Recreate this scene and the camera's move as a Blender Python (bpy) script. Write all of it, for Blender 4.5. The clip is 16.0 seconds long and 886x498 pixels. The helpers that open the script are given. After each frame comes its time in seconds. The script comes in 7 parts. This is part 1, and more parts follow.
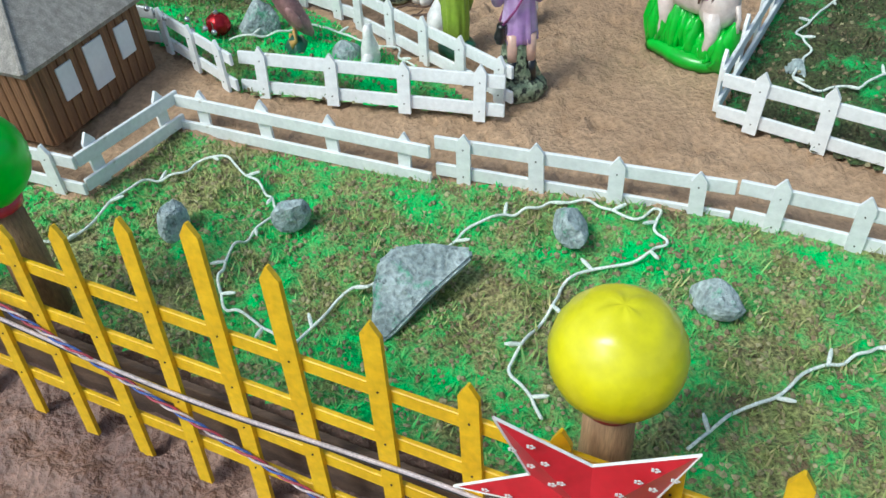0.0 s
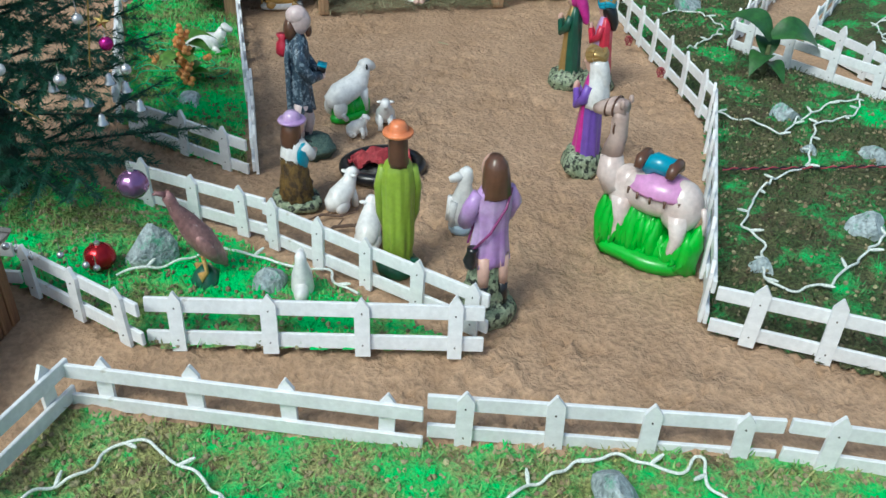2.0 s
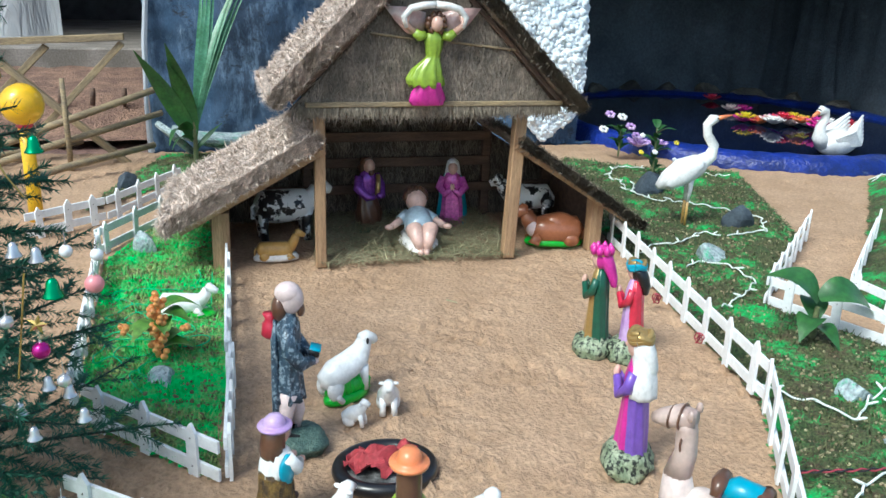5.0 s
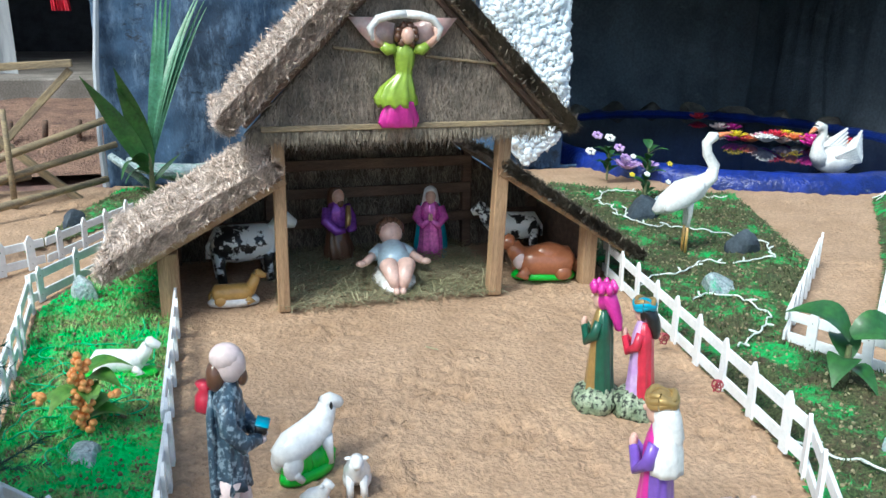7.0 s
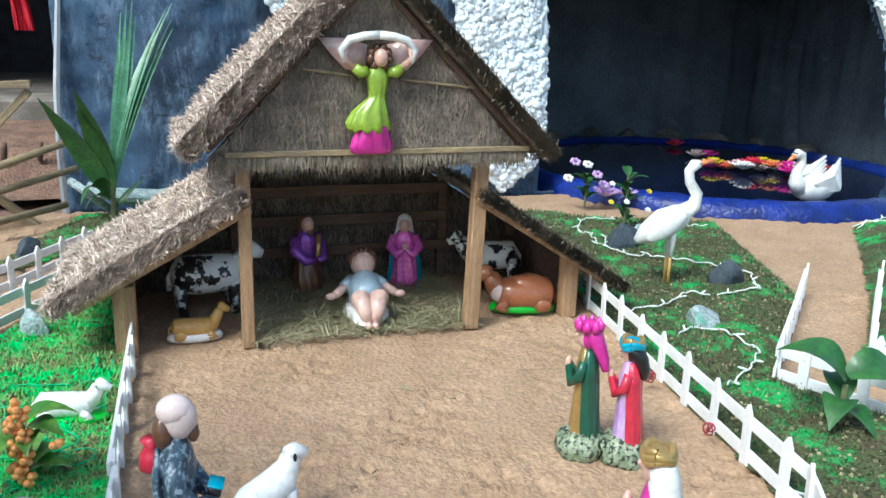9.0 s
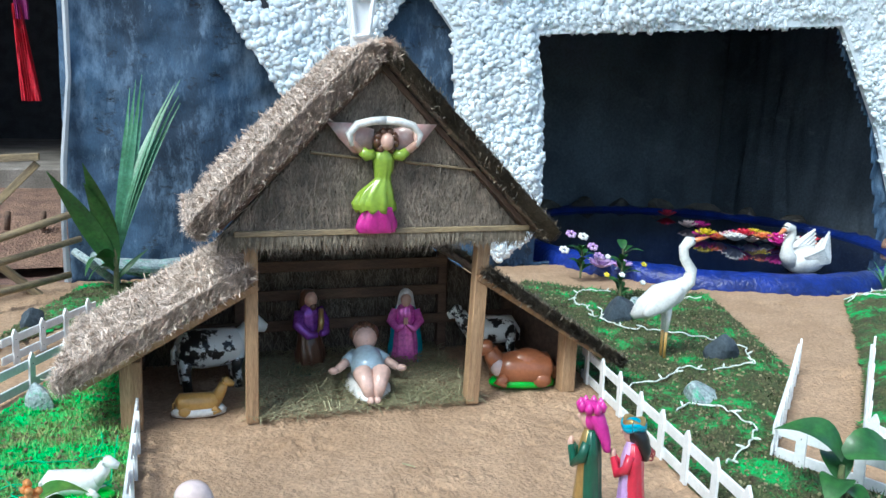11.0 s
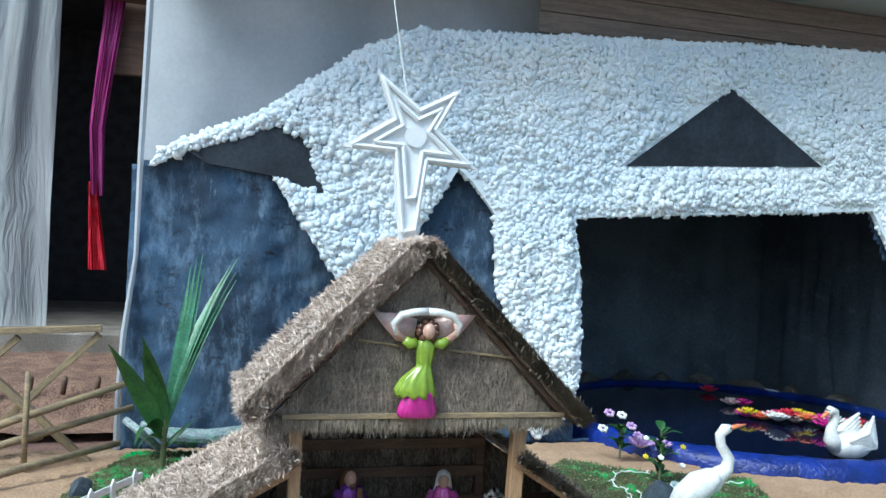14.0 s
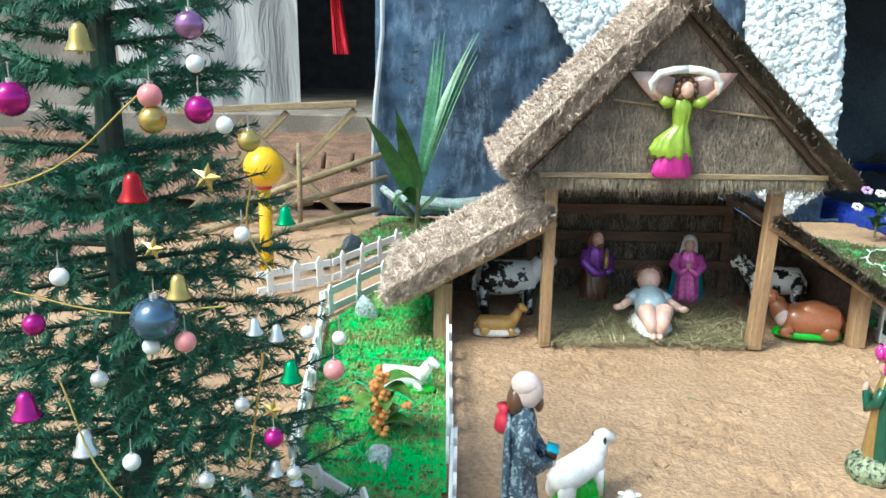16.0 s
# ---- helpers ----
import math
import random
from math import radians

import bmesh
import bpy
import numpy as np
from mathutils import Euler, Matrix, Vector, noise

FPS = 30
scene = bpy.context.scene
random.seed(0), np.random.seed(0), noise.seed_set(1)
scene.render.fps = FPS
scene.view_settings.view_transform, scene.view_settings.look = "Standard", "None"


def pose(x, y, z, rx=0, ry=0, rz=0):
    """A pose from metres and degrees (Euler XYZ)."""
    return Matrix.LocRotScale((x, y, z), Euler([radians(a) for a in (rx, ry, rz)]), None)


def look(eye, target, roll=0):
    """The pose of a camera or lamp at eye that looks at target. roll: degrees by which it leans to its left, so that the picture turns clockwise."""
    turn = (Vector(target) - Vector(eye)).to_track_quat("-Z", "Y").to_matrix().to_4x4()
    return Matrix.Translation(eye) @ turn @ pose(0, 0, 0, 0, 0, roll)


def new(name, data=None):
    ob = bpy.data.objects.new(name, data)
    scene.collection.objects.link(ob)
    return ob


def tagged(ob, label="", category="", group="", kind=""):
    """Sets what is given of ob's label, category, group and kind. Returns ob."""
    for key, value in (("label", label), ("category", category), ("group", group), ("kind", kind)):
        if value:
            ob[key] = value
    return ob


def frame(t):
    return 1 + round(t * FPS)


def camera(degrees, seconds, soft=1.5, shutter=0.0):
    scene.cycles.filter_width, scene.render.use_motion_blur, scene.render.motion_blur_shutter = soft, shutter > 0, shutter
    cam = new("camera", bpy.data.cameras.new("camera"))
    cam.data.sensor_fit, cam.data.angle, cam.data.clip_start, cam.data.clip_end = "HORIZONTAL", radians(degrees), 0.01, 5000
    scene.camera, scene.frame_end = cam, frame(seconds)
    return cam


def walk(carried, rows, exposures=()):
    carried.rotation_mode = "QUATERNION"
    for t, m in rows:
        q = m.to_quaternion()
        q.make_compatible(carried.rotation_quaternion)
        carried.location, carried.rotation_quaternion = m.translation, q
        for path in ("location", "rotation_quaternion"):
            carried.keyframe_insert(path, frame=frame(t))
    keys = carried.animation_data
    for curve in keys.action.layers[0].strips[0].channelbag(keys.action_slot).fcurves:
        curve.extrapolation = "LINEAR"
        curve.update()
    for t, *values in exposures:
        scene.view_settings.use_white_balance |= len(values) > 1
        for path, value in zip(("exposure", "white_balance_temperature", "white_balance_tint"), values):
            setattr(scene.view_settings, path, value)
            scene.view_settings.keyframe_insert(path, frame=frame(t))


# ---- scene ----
SKY, SUN = 0.175, 2.55
cam = camera(56.7, 16.0)
PATH = [
    (0, (0.161, 0.581, 1.488), (0.082, 2.054, 0.138), -3.7),
    (0.5, (-0.104, 0.764, 1.425), (-0.212, 2.231, 0.07), -4.7),
    (1, (-0.291, 0.995, 1.439), (-0.255, 2.496, 0.118), -3.1),
    (1.5, (-0.4, 1.066, 1.448), (-0.118, 2.611, 0.21), 0.1),
    (2, (-0.31, 1.163, 1.491), (0.128, 2.775, 0.391), 2.2),
    (2.5, (-0.215, 1.234, 1.486), (0.225, 2.918, 0.502), 2.7),
    (3, (-0.223, 1.291, 1.487), (0.216, 3.011, 0.565), 2.7),
    (3.5, (-0.293, 1.345, 1.503), (0.2, 3.067, 0.613), 2.5),
    (4, (-0.285, 1.402, 1.487), (0.236, 3.157, 0.679), 2.5),
    (4.5, (-0.26, 1.58, 1.504), (0.23, 3.391, 0.81), 2.3),
    (6.8, (-0.11, 2.127, 1.405), (0.391, 3.975, 0.827), 1.4),
    (7, (-0.091, 2.178, 1.398), (0.443, 4.019, 0.826), 0.9),
    (7.5, (-0.064, 2.234, 1.409), (0.494, 4.078, 0.871), 0.5),
    (8, (-0.038, 2.316, 1.39), (0.529, 4.167, 0.885), 0.6),
    (10.3, (-0.066, 2.373, 1.378), (0.566, 4.195, 0.847), 2.5),
    (10.5, (-0.084, 2.352, 1.399), (0.546, 4.188, 0.92), 2.4),
    (11, (-0.108, 2.311, 1.465), (0.514, 4.176, 1.098), 1.9),
    (11.5, (-0.12, 2.274, 1.498), (0.499, 4.156, 1.222), 1.5),
    (12, (-0.105, 2.245, 1.522), (0.508, 4.139, 1.325), 1.7),
    (12.5, (-0.121, 2.221, 1.537), (0.483, 4.123, 1.403), 1.9),
    (13, (-0.124, 2.19, 1.564), (0.46, 4.101, 1.491), 1.9),
    (13.5, (-0.126, 2.168, 1.583), (0.45, 4.083, 1.542), 2.2),
    (14, (-0.159, 2.119, 1.61), (0.361, 4.05, 1.626), 2.7),
    (14.5, (-0.215, 2.069, 1.589), (0.149, 4.035, 1.557), 3.0),
    (15, (-0.266, 2.083, 1.558), (-0.071, 4.066, 1.382), 2.7),
    (15.5, (-0.303, 2.059, 1.526), (-0.226, 4.032, 1.205), 1.9),
    (16, (-0.336, 2.034, 1.466), (-0.32, 3.972, 0.97), 1.0),
]
walk(cam, [(t, look(eye, target, roll)) for t, eye, target, roll in PATH],
     [(0.0, -0.28, 6000, -4.0), (2.0, -0.4, 5950, -4.0), (2.5, -0.3, 5950, -4.0), (3.5, -0.06, 5950, -3.0), (4.5, 0.18, 5900, -3.0), (8.0, 0.32, 5850, -3.0), (11.0, 0.22, 5650, -4.0), (12.5, 0.05, 5400, -5.0), (14.5, 0.2, 5600, -6.0), (15.5, 0.45, 6000, -7.0), (16.0, 0.6, 6200, -8.0)])
# ---- light ----
world = bpy.data.worlds.new("overcast_sky")
scene.world = world
world.use_nodes = True
wn = world.node_tree.nodes
sky = wn.new("ShaderNodeTexSky")
sky.sky_type, sky.sun_disc = "NISHITA", False
sky.sun_elevation, sky.sun_rotation = radians(52), radians(-125)
sky.air_density, sky.dust_density = 1.0, 3.0
wn["Background"].inputs["Strength"].default_value = SKY
world.node_tree.links.new(sky.outputs["Color"], wn["Background"].inputs["Color"])
sun = new("sun", bpy.data.lights.new("sun", "SUN"))
sun.data.energy, sun.data.angle, sun.data.color = SUN, radians(20), (1.0, 0.97, 0.94)
sun.matrix_world = look((-4.6, -3.2, 7.2), (0, 0, 0))


# ---- materials ----
def material(name, c1, c2=None, rough=0.7, scale=6.0, grain=60.0, bump=0.25, depth=0.004, metal=0.0, stretch=(1, 1, 1), coat=0.0, vary=0.0, dark=0.75):
    """Two colours mixed by broad stains, fine grain over both, relief from the grain."""
    m = bpy.data.materials.new(name)
    m.use_nodes = True
    n, l = m.node_tree.nodes, m.node_tree.links
    b = n["Principled BSDF"]
    tc, mp = n.new("ShaderNodeTexCoord"), n.new("ShaderNodeMapping")
    mp.inputs["Scale"].default_value = stretch
    l.new(tc.outputs["Object"], mp.inputs["Vector"])
    big, fine = n.new("ShaderNodeTexNoise"), n.new("ShaderNodeTexNoise")
    for t, s, d in ((big, scale, 4), (fine, grain, 3)):
        t.inputs["Scale"].default_value, t.inputs["Detail"].default_value = s, d
        l.new(mp.outputs["Vector"], t.inputs["Vector"])
    ramp = n.new("ShaderNodeMapRange")
    ramp.inputs["From Min"].default_value, ramp.inputs["From Max"].default_value = 0.38, 0.62
    l.new(big.outputs["Fac"], ramp.inputs["Value"])
    mix = n.new("ShaderNodeMix")
    mix.data_type = "RGBA"
    mix.inputs["A"].default_value, mix.inputs["B"].default_value = (*c1, 1), (*(c2 or [v * 0.8 for v in c1]), 1)
    l.new(ramp.outputs["Result"], mix.inputs["Factor"])
    g = n.new("ShaderNodeMapRange")
    g.inputs["From Min"].default_value, g.inputs["From Max"].default_value = 0.3, 0.7
    g.inputs["To Min"].default_value, g.inputs["To Max"].default_value = dark, 2 - dark
    l.new(fine.outputs["Fac"], g.inputs["Value"])
    out = mix.outputs["Result"]
    mul = n.new("ShaderNodeMix")
    mul.data_type, mul.blend_type = "RGBA", "MULTIPLY"
    mul.inputs["Factor"].default_value = 1
    l.new(out, mul.inputs["A"])
    l.new(g.outputs["Result"], mul.inputs["B"])
    out = mul.outputs["Result"]
    if vary:
        isl, oi, ad, hs = n.new("ShaderNodeNewGeometry"), n.new("ShaderNodeObjectInfo"), n.new("ShaderNodeMath"), n.new("ShaderNodeHueSaturation")
        ad.operation = "ADD"
        l.new(isl.outputs["Random Per Island"], ad.inputs[0])
        l.new(oi.outputs["Random"], ad.inputs[1])
        r = n.new("ShaderNodeMapRange")
        r.inputs["From Max"].default_value = 2
        r.inputs["To Min"].default_value, r.inputs["To Max"].default_value = 1 - vary, 1 + vary
        l.new(ad.outputs[0], r.inputs["Value"])
        l.new(r.outputs["Result"], hs.inputs["Value"])
        l.new(out, hs.inputs["Color"])
        out = hs.outputs["Color"]
    l.new(out, b.inputs["Base Color"])
    b.inputs["Roughness"].default_value, b.inputs["Metallic"].default_value, b.inputs["Coat Weight"].default_value = rough, metal, coat
    b.inputs["Coat Roughness"].default_value = 0.15
    if bump:
        bp = n.new("ShaderNodeBump")
        bp.inputs["Strength"].default_value, bp.inputs["Distance"].default_value = bump, depth
        l.new(fine.outputs["Fac"], bp.inputs["Height"])
        l.new(bp.outputs["Normal"], b.inputs["Normal"])
    return m


def spotted(m, colour, scale, low, high, second=0.0, ragged=0.0, stretch=(1, 1, 1), turn=0.0):
    """Lays blotches of one more colour over a material's base colour."""
    n, l = m.node_tree.nodes, m.node_tree.links
    b = n["Principled BSDF"]
    old = b.inputs["Base Color"].links[0].from_socket
    tc, t, r, mix = n.new("ShaderNodeTexCoord"), n.new("ShaderNodeTexNoise"), n.new("ShaderNodeMapRange"), n.new("ShaderNodeMix")
    t.inputs["Scale"].default_value, t.inputs["Detail"].default_value, t.inputs["Roughness"].default_value = scale, 8, 0.65 + ragged
    off = n.new("ShaderNodeMapping")
    off.inputs["Location"].default_value = (second, second * 2, 0)
    off.inputs["Scale"].default_value, off.inputs["Rotation"].default_value = stretch, (0, turn, 0)
    l.new(tc.outputs["Object"], off.inputs["Vector"])
    l.new(off.outputs["Vector"], t.inputs["Vector"])
    r.inputs["From Min"].default_value, r.inputs["From Max"].default_value = low, high
    l.new(t.outputs["Fac"], r.inputs["Value"])
    mix.data_type = "RGBA"
    mix.inputs["B"].default_value = (*colour, 1)
    l.new(old, mix.inputs["A"])
    l.new(r.outputs["Result"], mix.inputs["Factor"])
    l.new(mix.outputs["Result"], b.inputs["Base Color"])
    return m


MUD = material("mud", (0.18, 0.105, 0.088), (0.28, 0.17, 0.135), 0.55, 3.5, 45, 1.0, 0.022, dark=0.65)
SAND = material("sand", (0.39, 0.255, 0.158), (0.455, 0.305, 0.195), 0.95, 2.2, 55, 1.0, 0.013, dark=0.78)
spotted(SAND, (0.33, 0.21, 0.125), 5, 0.5, 0.74, ragged=0.08)
spotted(SAND, (0.24, 0.145, 0.085), 17, 0.62, 0.76, 5.0, ragged=0.1)
POWDER = (0.02, 0.6, 0.13)


def turf_pair(name, c1, c2, soil, low, high):
    """The mossy ground and its grass blades, both dusted with the same patches of green powder."""
    t = material(name + "_turf", c1, c2, 0.95, 7, 95, 1.0, 0.014, dark=0.3)
    spotted(t, soil, 8, 0.52, 0.62, ragged=0.15)
    spotted(t, [v * 2.2 for v in soil], 45, 0.6, 0.68, 2.0, ragged=0.1)
    spotted(t, POWDER, 3.2, low, high, 4.0, ragged=0.15)
    b = material(name + "_blade", [v * 1.05 for v in c2], [v * 1.25 for v in c1], 0.8, 7, 40, 0, vary=0.65)
    spotted(b, [v * 1.6 for v in soil], 12, 0.54, 0.62, 1.0, ragged=0.15)
    spotted(b, POWDER, 3.2, low, high, 4.0, ragged=0.15)
    return t, b


# Right and back lawns: browner moss, darkened further for the weaker light there.
TURF, BLADE = turf_pair("dark_moss", (0.105, 0.108, 0.046), (0.05, 0.085, 0.026), (0.075, 0.052, 0.03), 0.51, 0.65)
TURF_LUSH, BLADE_LUSH = turf_pair("lush_moss", (0.27, 0.29, 0.11), (0.15, 0.25, 0.06), (0.16, 0.12, 0.07), 0.43, 0.56)
TURF_FRONT, BLADE_FRONT = turf_pair("olive_moss", (0.32, 0.3, 0.13), (0.18, 0.25, 0.07), (0.15, 0.105, 0.06), 0.46, 0.6)
WHITE = material("white_paint", (0.86, 0.87, 0.88), (0.78, 0.79, 0.8), 0.55, 9, 70, 0.25, 0.002, dark=0.94, vary=0.05)
spotted(WHITE, (0.5, 0.47, 0.42), 14, 0.66, 0.76)
NAIL = material("nail", (0.12, 0.1, 0.09), rough=0.5, metal=0.6)
YELLOW = material("yellow_paint", (0.8, 0.5, 0.015), (0.72, 0.42, 0.01), 0.4, 8, 60, 0.3, 0.002, dark=0.88, vary=0.06)
spotted(YELLOW, (0.3, 0.16, 0.02), 26, 0.68, 0.76)
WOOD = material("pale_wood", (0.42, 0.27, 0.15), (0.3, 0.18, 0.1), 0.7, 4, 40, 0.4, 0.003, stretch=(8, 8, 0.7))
WOOD_DARK = material("dark_wood", (0.16, 0.1, 0.07), (0.1, 0.065, 0.05), 0.85, 4, 40, 0.4, 0.004, stretch=(1, 6, 8))
BAMBOO = material("weathered_pole", (0.33, 0.25, 0.14), (0.22, 0.17, 0.11), 0.75, 5, 30, 0.4, 0.004, stretch=(1, 6, 6))
THATCH = material("thatch", (0.36, 0.275, 0.22), (0.22, 0.165, 0.13), 0.95, 9, 110, 1.0, 0.02, dark=0.45)
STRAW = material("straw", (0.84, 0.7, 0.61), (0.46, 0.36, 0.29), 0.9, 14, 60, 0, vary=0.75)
STRAW_DARK = material("dark_straw", (0.24, 0.2, 0.15), (0.12, 0.1, 0.075), 0.9, 9, 60, 0, vary=0.75)
STRAW_GABLE = material("wall_straw", (0.21, 0.17, 0.135), (0.12, 0.1, 0.08), 0.9, 9, 60, 0, vary=0.85)
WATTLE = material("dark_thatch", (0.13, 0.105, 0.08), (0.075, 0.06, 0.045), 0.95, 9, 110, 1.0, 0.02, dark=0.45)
HAY = material("hay", (0.4, 0.36, 0.22), (0.25, 0.24, 0.13), 0.9, 5, 60, 0, vary=0.5)
CLOTH = material("painted_cloth", (0.055, 0.11, 0.2), (0.022, 0.042, 0.078), 0.75, 1.3, 60, 0.5, 0.006, dark=0.8, stretch=(1.6, 1, 0.7))
spotted(CLOTH, (0.16, 0.24, 0.36), 2.4, 0.5, 0.66, 2.0, 0.12, (2.2, 1, 0.8), 0.5)
spotted(CLOTH, (0.3, 0.4, 0.52), 5, 0.6, 0.74, 9.0, 0.16, (2.6, 1, 0.6), -0.35)
spotted(CLOTH, (0.012, 0.016, 0.024), 3.5, 0.57, 0.66, 7.0, 0.12, (1.2, 1, 2.2), 0.3)
CLOTH_DARK = material("dark_cloth", (0.12, 0.155, 0.2), (0.075, 0.1, 0.13), 0.85, 1.4, 30, 0.5, 0.012, dark=0.8)
spotted(CLOTH_DARK, (0.2, 0.24, 0.29), 2.2, 0.56, 0.74, 3.0, 0.12, (1, 1, 1.6))
# White cotton tinted blue: the skylight on its shaded tufts is put into the colour.
SNOW = material("white_cotton", (0.88, 0.93, 0.97), (0.76, 0.85, 0.93), 0.95, 1.0, 120, 0.5, 0.012, dark=0.95, vary=0.04)
SHEET = material("grey_sheet", (0.5, 0.53, 0.57), (0.4, 0.43, 0.48), 0.75, 1.2, 30, 0.15, 0.004, dark=0.95)
STONE = material("grey_stone", (0.42, 0.49, 0.5), (0.27, 0.33, 0.34), 0.85, 16, 70, 0.9, 0.012, dark=0.6, vary=0.12)
spotted(STONE, (0.1, 0.13, 0.13), 24, 0.58, 0.66, 1.0, 0.1)
spotted(STONE, (0.05, 0.45, 0.22), 7, 0.54, 0.66, 3.0, 0.12)
SLATE = material("dark_stone", (0.06, 0.08, 0.1), (0.035, 0.045, 0.06), 0.8, 12, 70, 0.7, 0.008)
TARP = material("blue_tarpaulin", (0.01, 0.03, 0.24), (0.006, 0.018, 0.13), 0.35, 5, 30, 0.8, 0.015)
spotted(TARP, (0.16, 0.2, 0.28), 7, 0.6, 0.72, 3.0, 0.12, (1, 1, 2))
CONCRETE = material("concrete", (0.27, 0.24, 0.215), (0.17, 0.15, 0.13), 0.9, 3, 60, 0.4, 0.006)
CLAY = material("clay", (0.28, 0.17, 0.12), (0.17, 0.1, 0.075), 0.95, 5, 50, 0.9, 0.03, dark=0.6)
spotted(CLAY, (0.1, 0.06, 0.045), 9, 0.55, 0.65, 2.0, 0.12)
# Near-black walls: the darkness of the unlit room is put into their colour.
BLACK_ROOM = material("unlit_wall", (0.06, 0.06, 0.068), (0.035, 0.036, 0.042), 0.9)
CABLE_W = material("white_cord", (0.8, 0.84, 0.8), (0.7, 0.76, 0.7), 0.5, 30, 200, 0.2, 0.001)


# ---- mesh helpers ----
def finish(name, me, mats, parent=None, label="", smooth=False):
    for m in mats if isinstance(mats, (list, tuple)) else [mats]:
        me.materials.append(m)
    if smooth:
        me.polygons.foreach_set("use_smooth", [True] * len(me.polygons))
    ob = new(name, me)
    ob.parent = parent
    if label:
        ob["label"] = label
    return ob


def part(name, bm, mats, parent=None, label="", smooth=False):
    me = bpy.data.meshes.new(name)
    bm.normal_update()
    bm.to_mesh(me)
    bm.free()
    return finish(name, me, mats, parent, label, smooth)


def from_arrays(name, verts, faces, mats, parent=None, label="", smooth=False):
    me = bpy.data.meshes.new(name)
    me.from_pydata([tuple(v) for v in verts], [], faces)
    me.update()
    return finish(name, me, mats, parent, label, smooth)


def thing(name, x, y, z, label, category, group="", rz=0.0, rx=0.0, ry=0.0):
    ob = new(name)
    ob.matrix_basis = pose(x, y, z, rx, ry, rz)
    ob.empty_display_size = 0.05
    return tagged(ob, label, category, group)


def box(bm, x0, x1, y0, y1, z0, z1, mi=0, bevel=0.0, m=None):
    r = bmesh.ops.create_cube(bm, size=1, matrix=Matrix.Translation(((x0 + x1) / 2, (y0 + y1) / 2, (z0 + z1) / 2)) @ Matrix.Diagonal((x1 - x0, y1 - y0, z1 - z0, 1)))
    vs = r["verts"]
    if bevel:
        es = list({e for v in vs for e in v.link_edges})
        r = bmesh.ops.bevel(bm, geom=es, offset=bevel, segments=1, affect="EDGES")
        vs = list({v for f in r["faces"] for v in f.verts} | {v for v in vs if v.is_valid})
        fs = {f for v in vs for f in v.link_faces}
    else:
        fs = {f for v in vs for f in v.link_faces}
    for f in fs:
        f.material_index = mi
    if m is not None:
        bmesh.ops.transform(bm, matrix=m, verts=list({v for f in fs for v in f.verts}))
    return list(fs)


def prism(bm, outline, d0, d1, axis="y", mi=0, m=None):
    """An outline of (a, b) given thickness from d0 to d1 along one axis."""
    put = {"y": lambda a, b, d: (a, d, b), "z": lambda a, b, d: (a, b, d), "x": lambda a, b, d: (d, a, b)}[axis]
    lo, hi = ([bm.verts.new(put(a, b, d)) for a, b in outline] for d in (d0, d1))
    n = len(outline)
    fs = [bm.faces.new(lo), bm.faces.new(hi[::-1])] + [bm.faces.new((lo[i], hi[i], hi[(i + 1) % n], lo[(i + 1) % n])) for i in range(n)]
    for f in fs:
        f.material_index = mi
    bmesh.ops.recalc_face_normals(bm, faces=fs)
    if m is not None:
        bmesh.ops.transform(bm, matrix=m, verts=lo + hi)
    return fs


def tube(bm, pts, radii, seg=8, mi=0, caps=True, squash=1.0):
    """A tube along points, with a radius at each."""
    pts = [Vector(p) for p in pts]
    radii = radii if isinstance(radii, (list, tuple)) else [radii] * len(pts)
    rings, side = [], None
    for i, p in enumerate(pts):
        d = (pts[min(i + 1, len(pts) - 1)] - pts[max(i - 1, 0)]).normalized()
        if side is None:
            side = d.cross(Vector((0, 0, 1)) if abs(d.z) < 0.9 else Vector((1, 0, 0))).normalized()
        side = (side - d * side.dot(d)).normalized()
        up = side.cross(d)
        rings.append([bm.verts.new(p + radii[i] * (side * math.cos(a) + up * math.sin(a) * squash)) for a in (math.tau * k / seg for k in range(seg))])
    for a, b in zip(rings, rings[1:]):
        for k in range(seg):
            bm.faces.new((a[k], a[(k + 1) % seg], b[(k + 1) % seg], b[k])).material_index = mi
    if caps:
        bm.faces.new(rings[0][::-1]).material_index = mi
        bm.faces.new(rings[-1]).material_index = mi


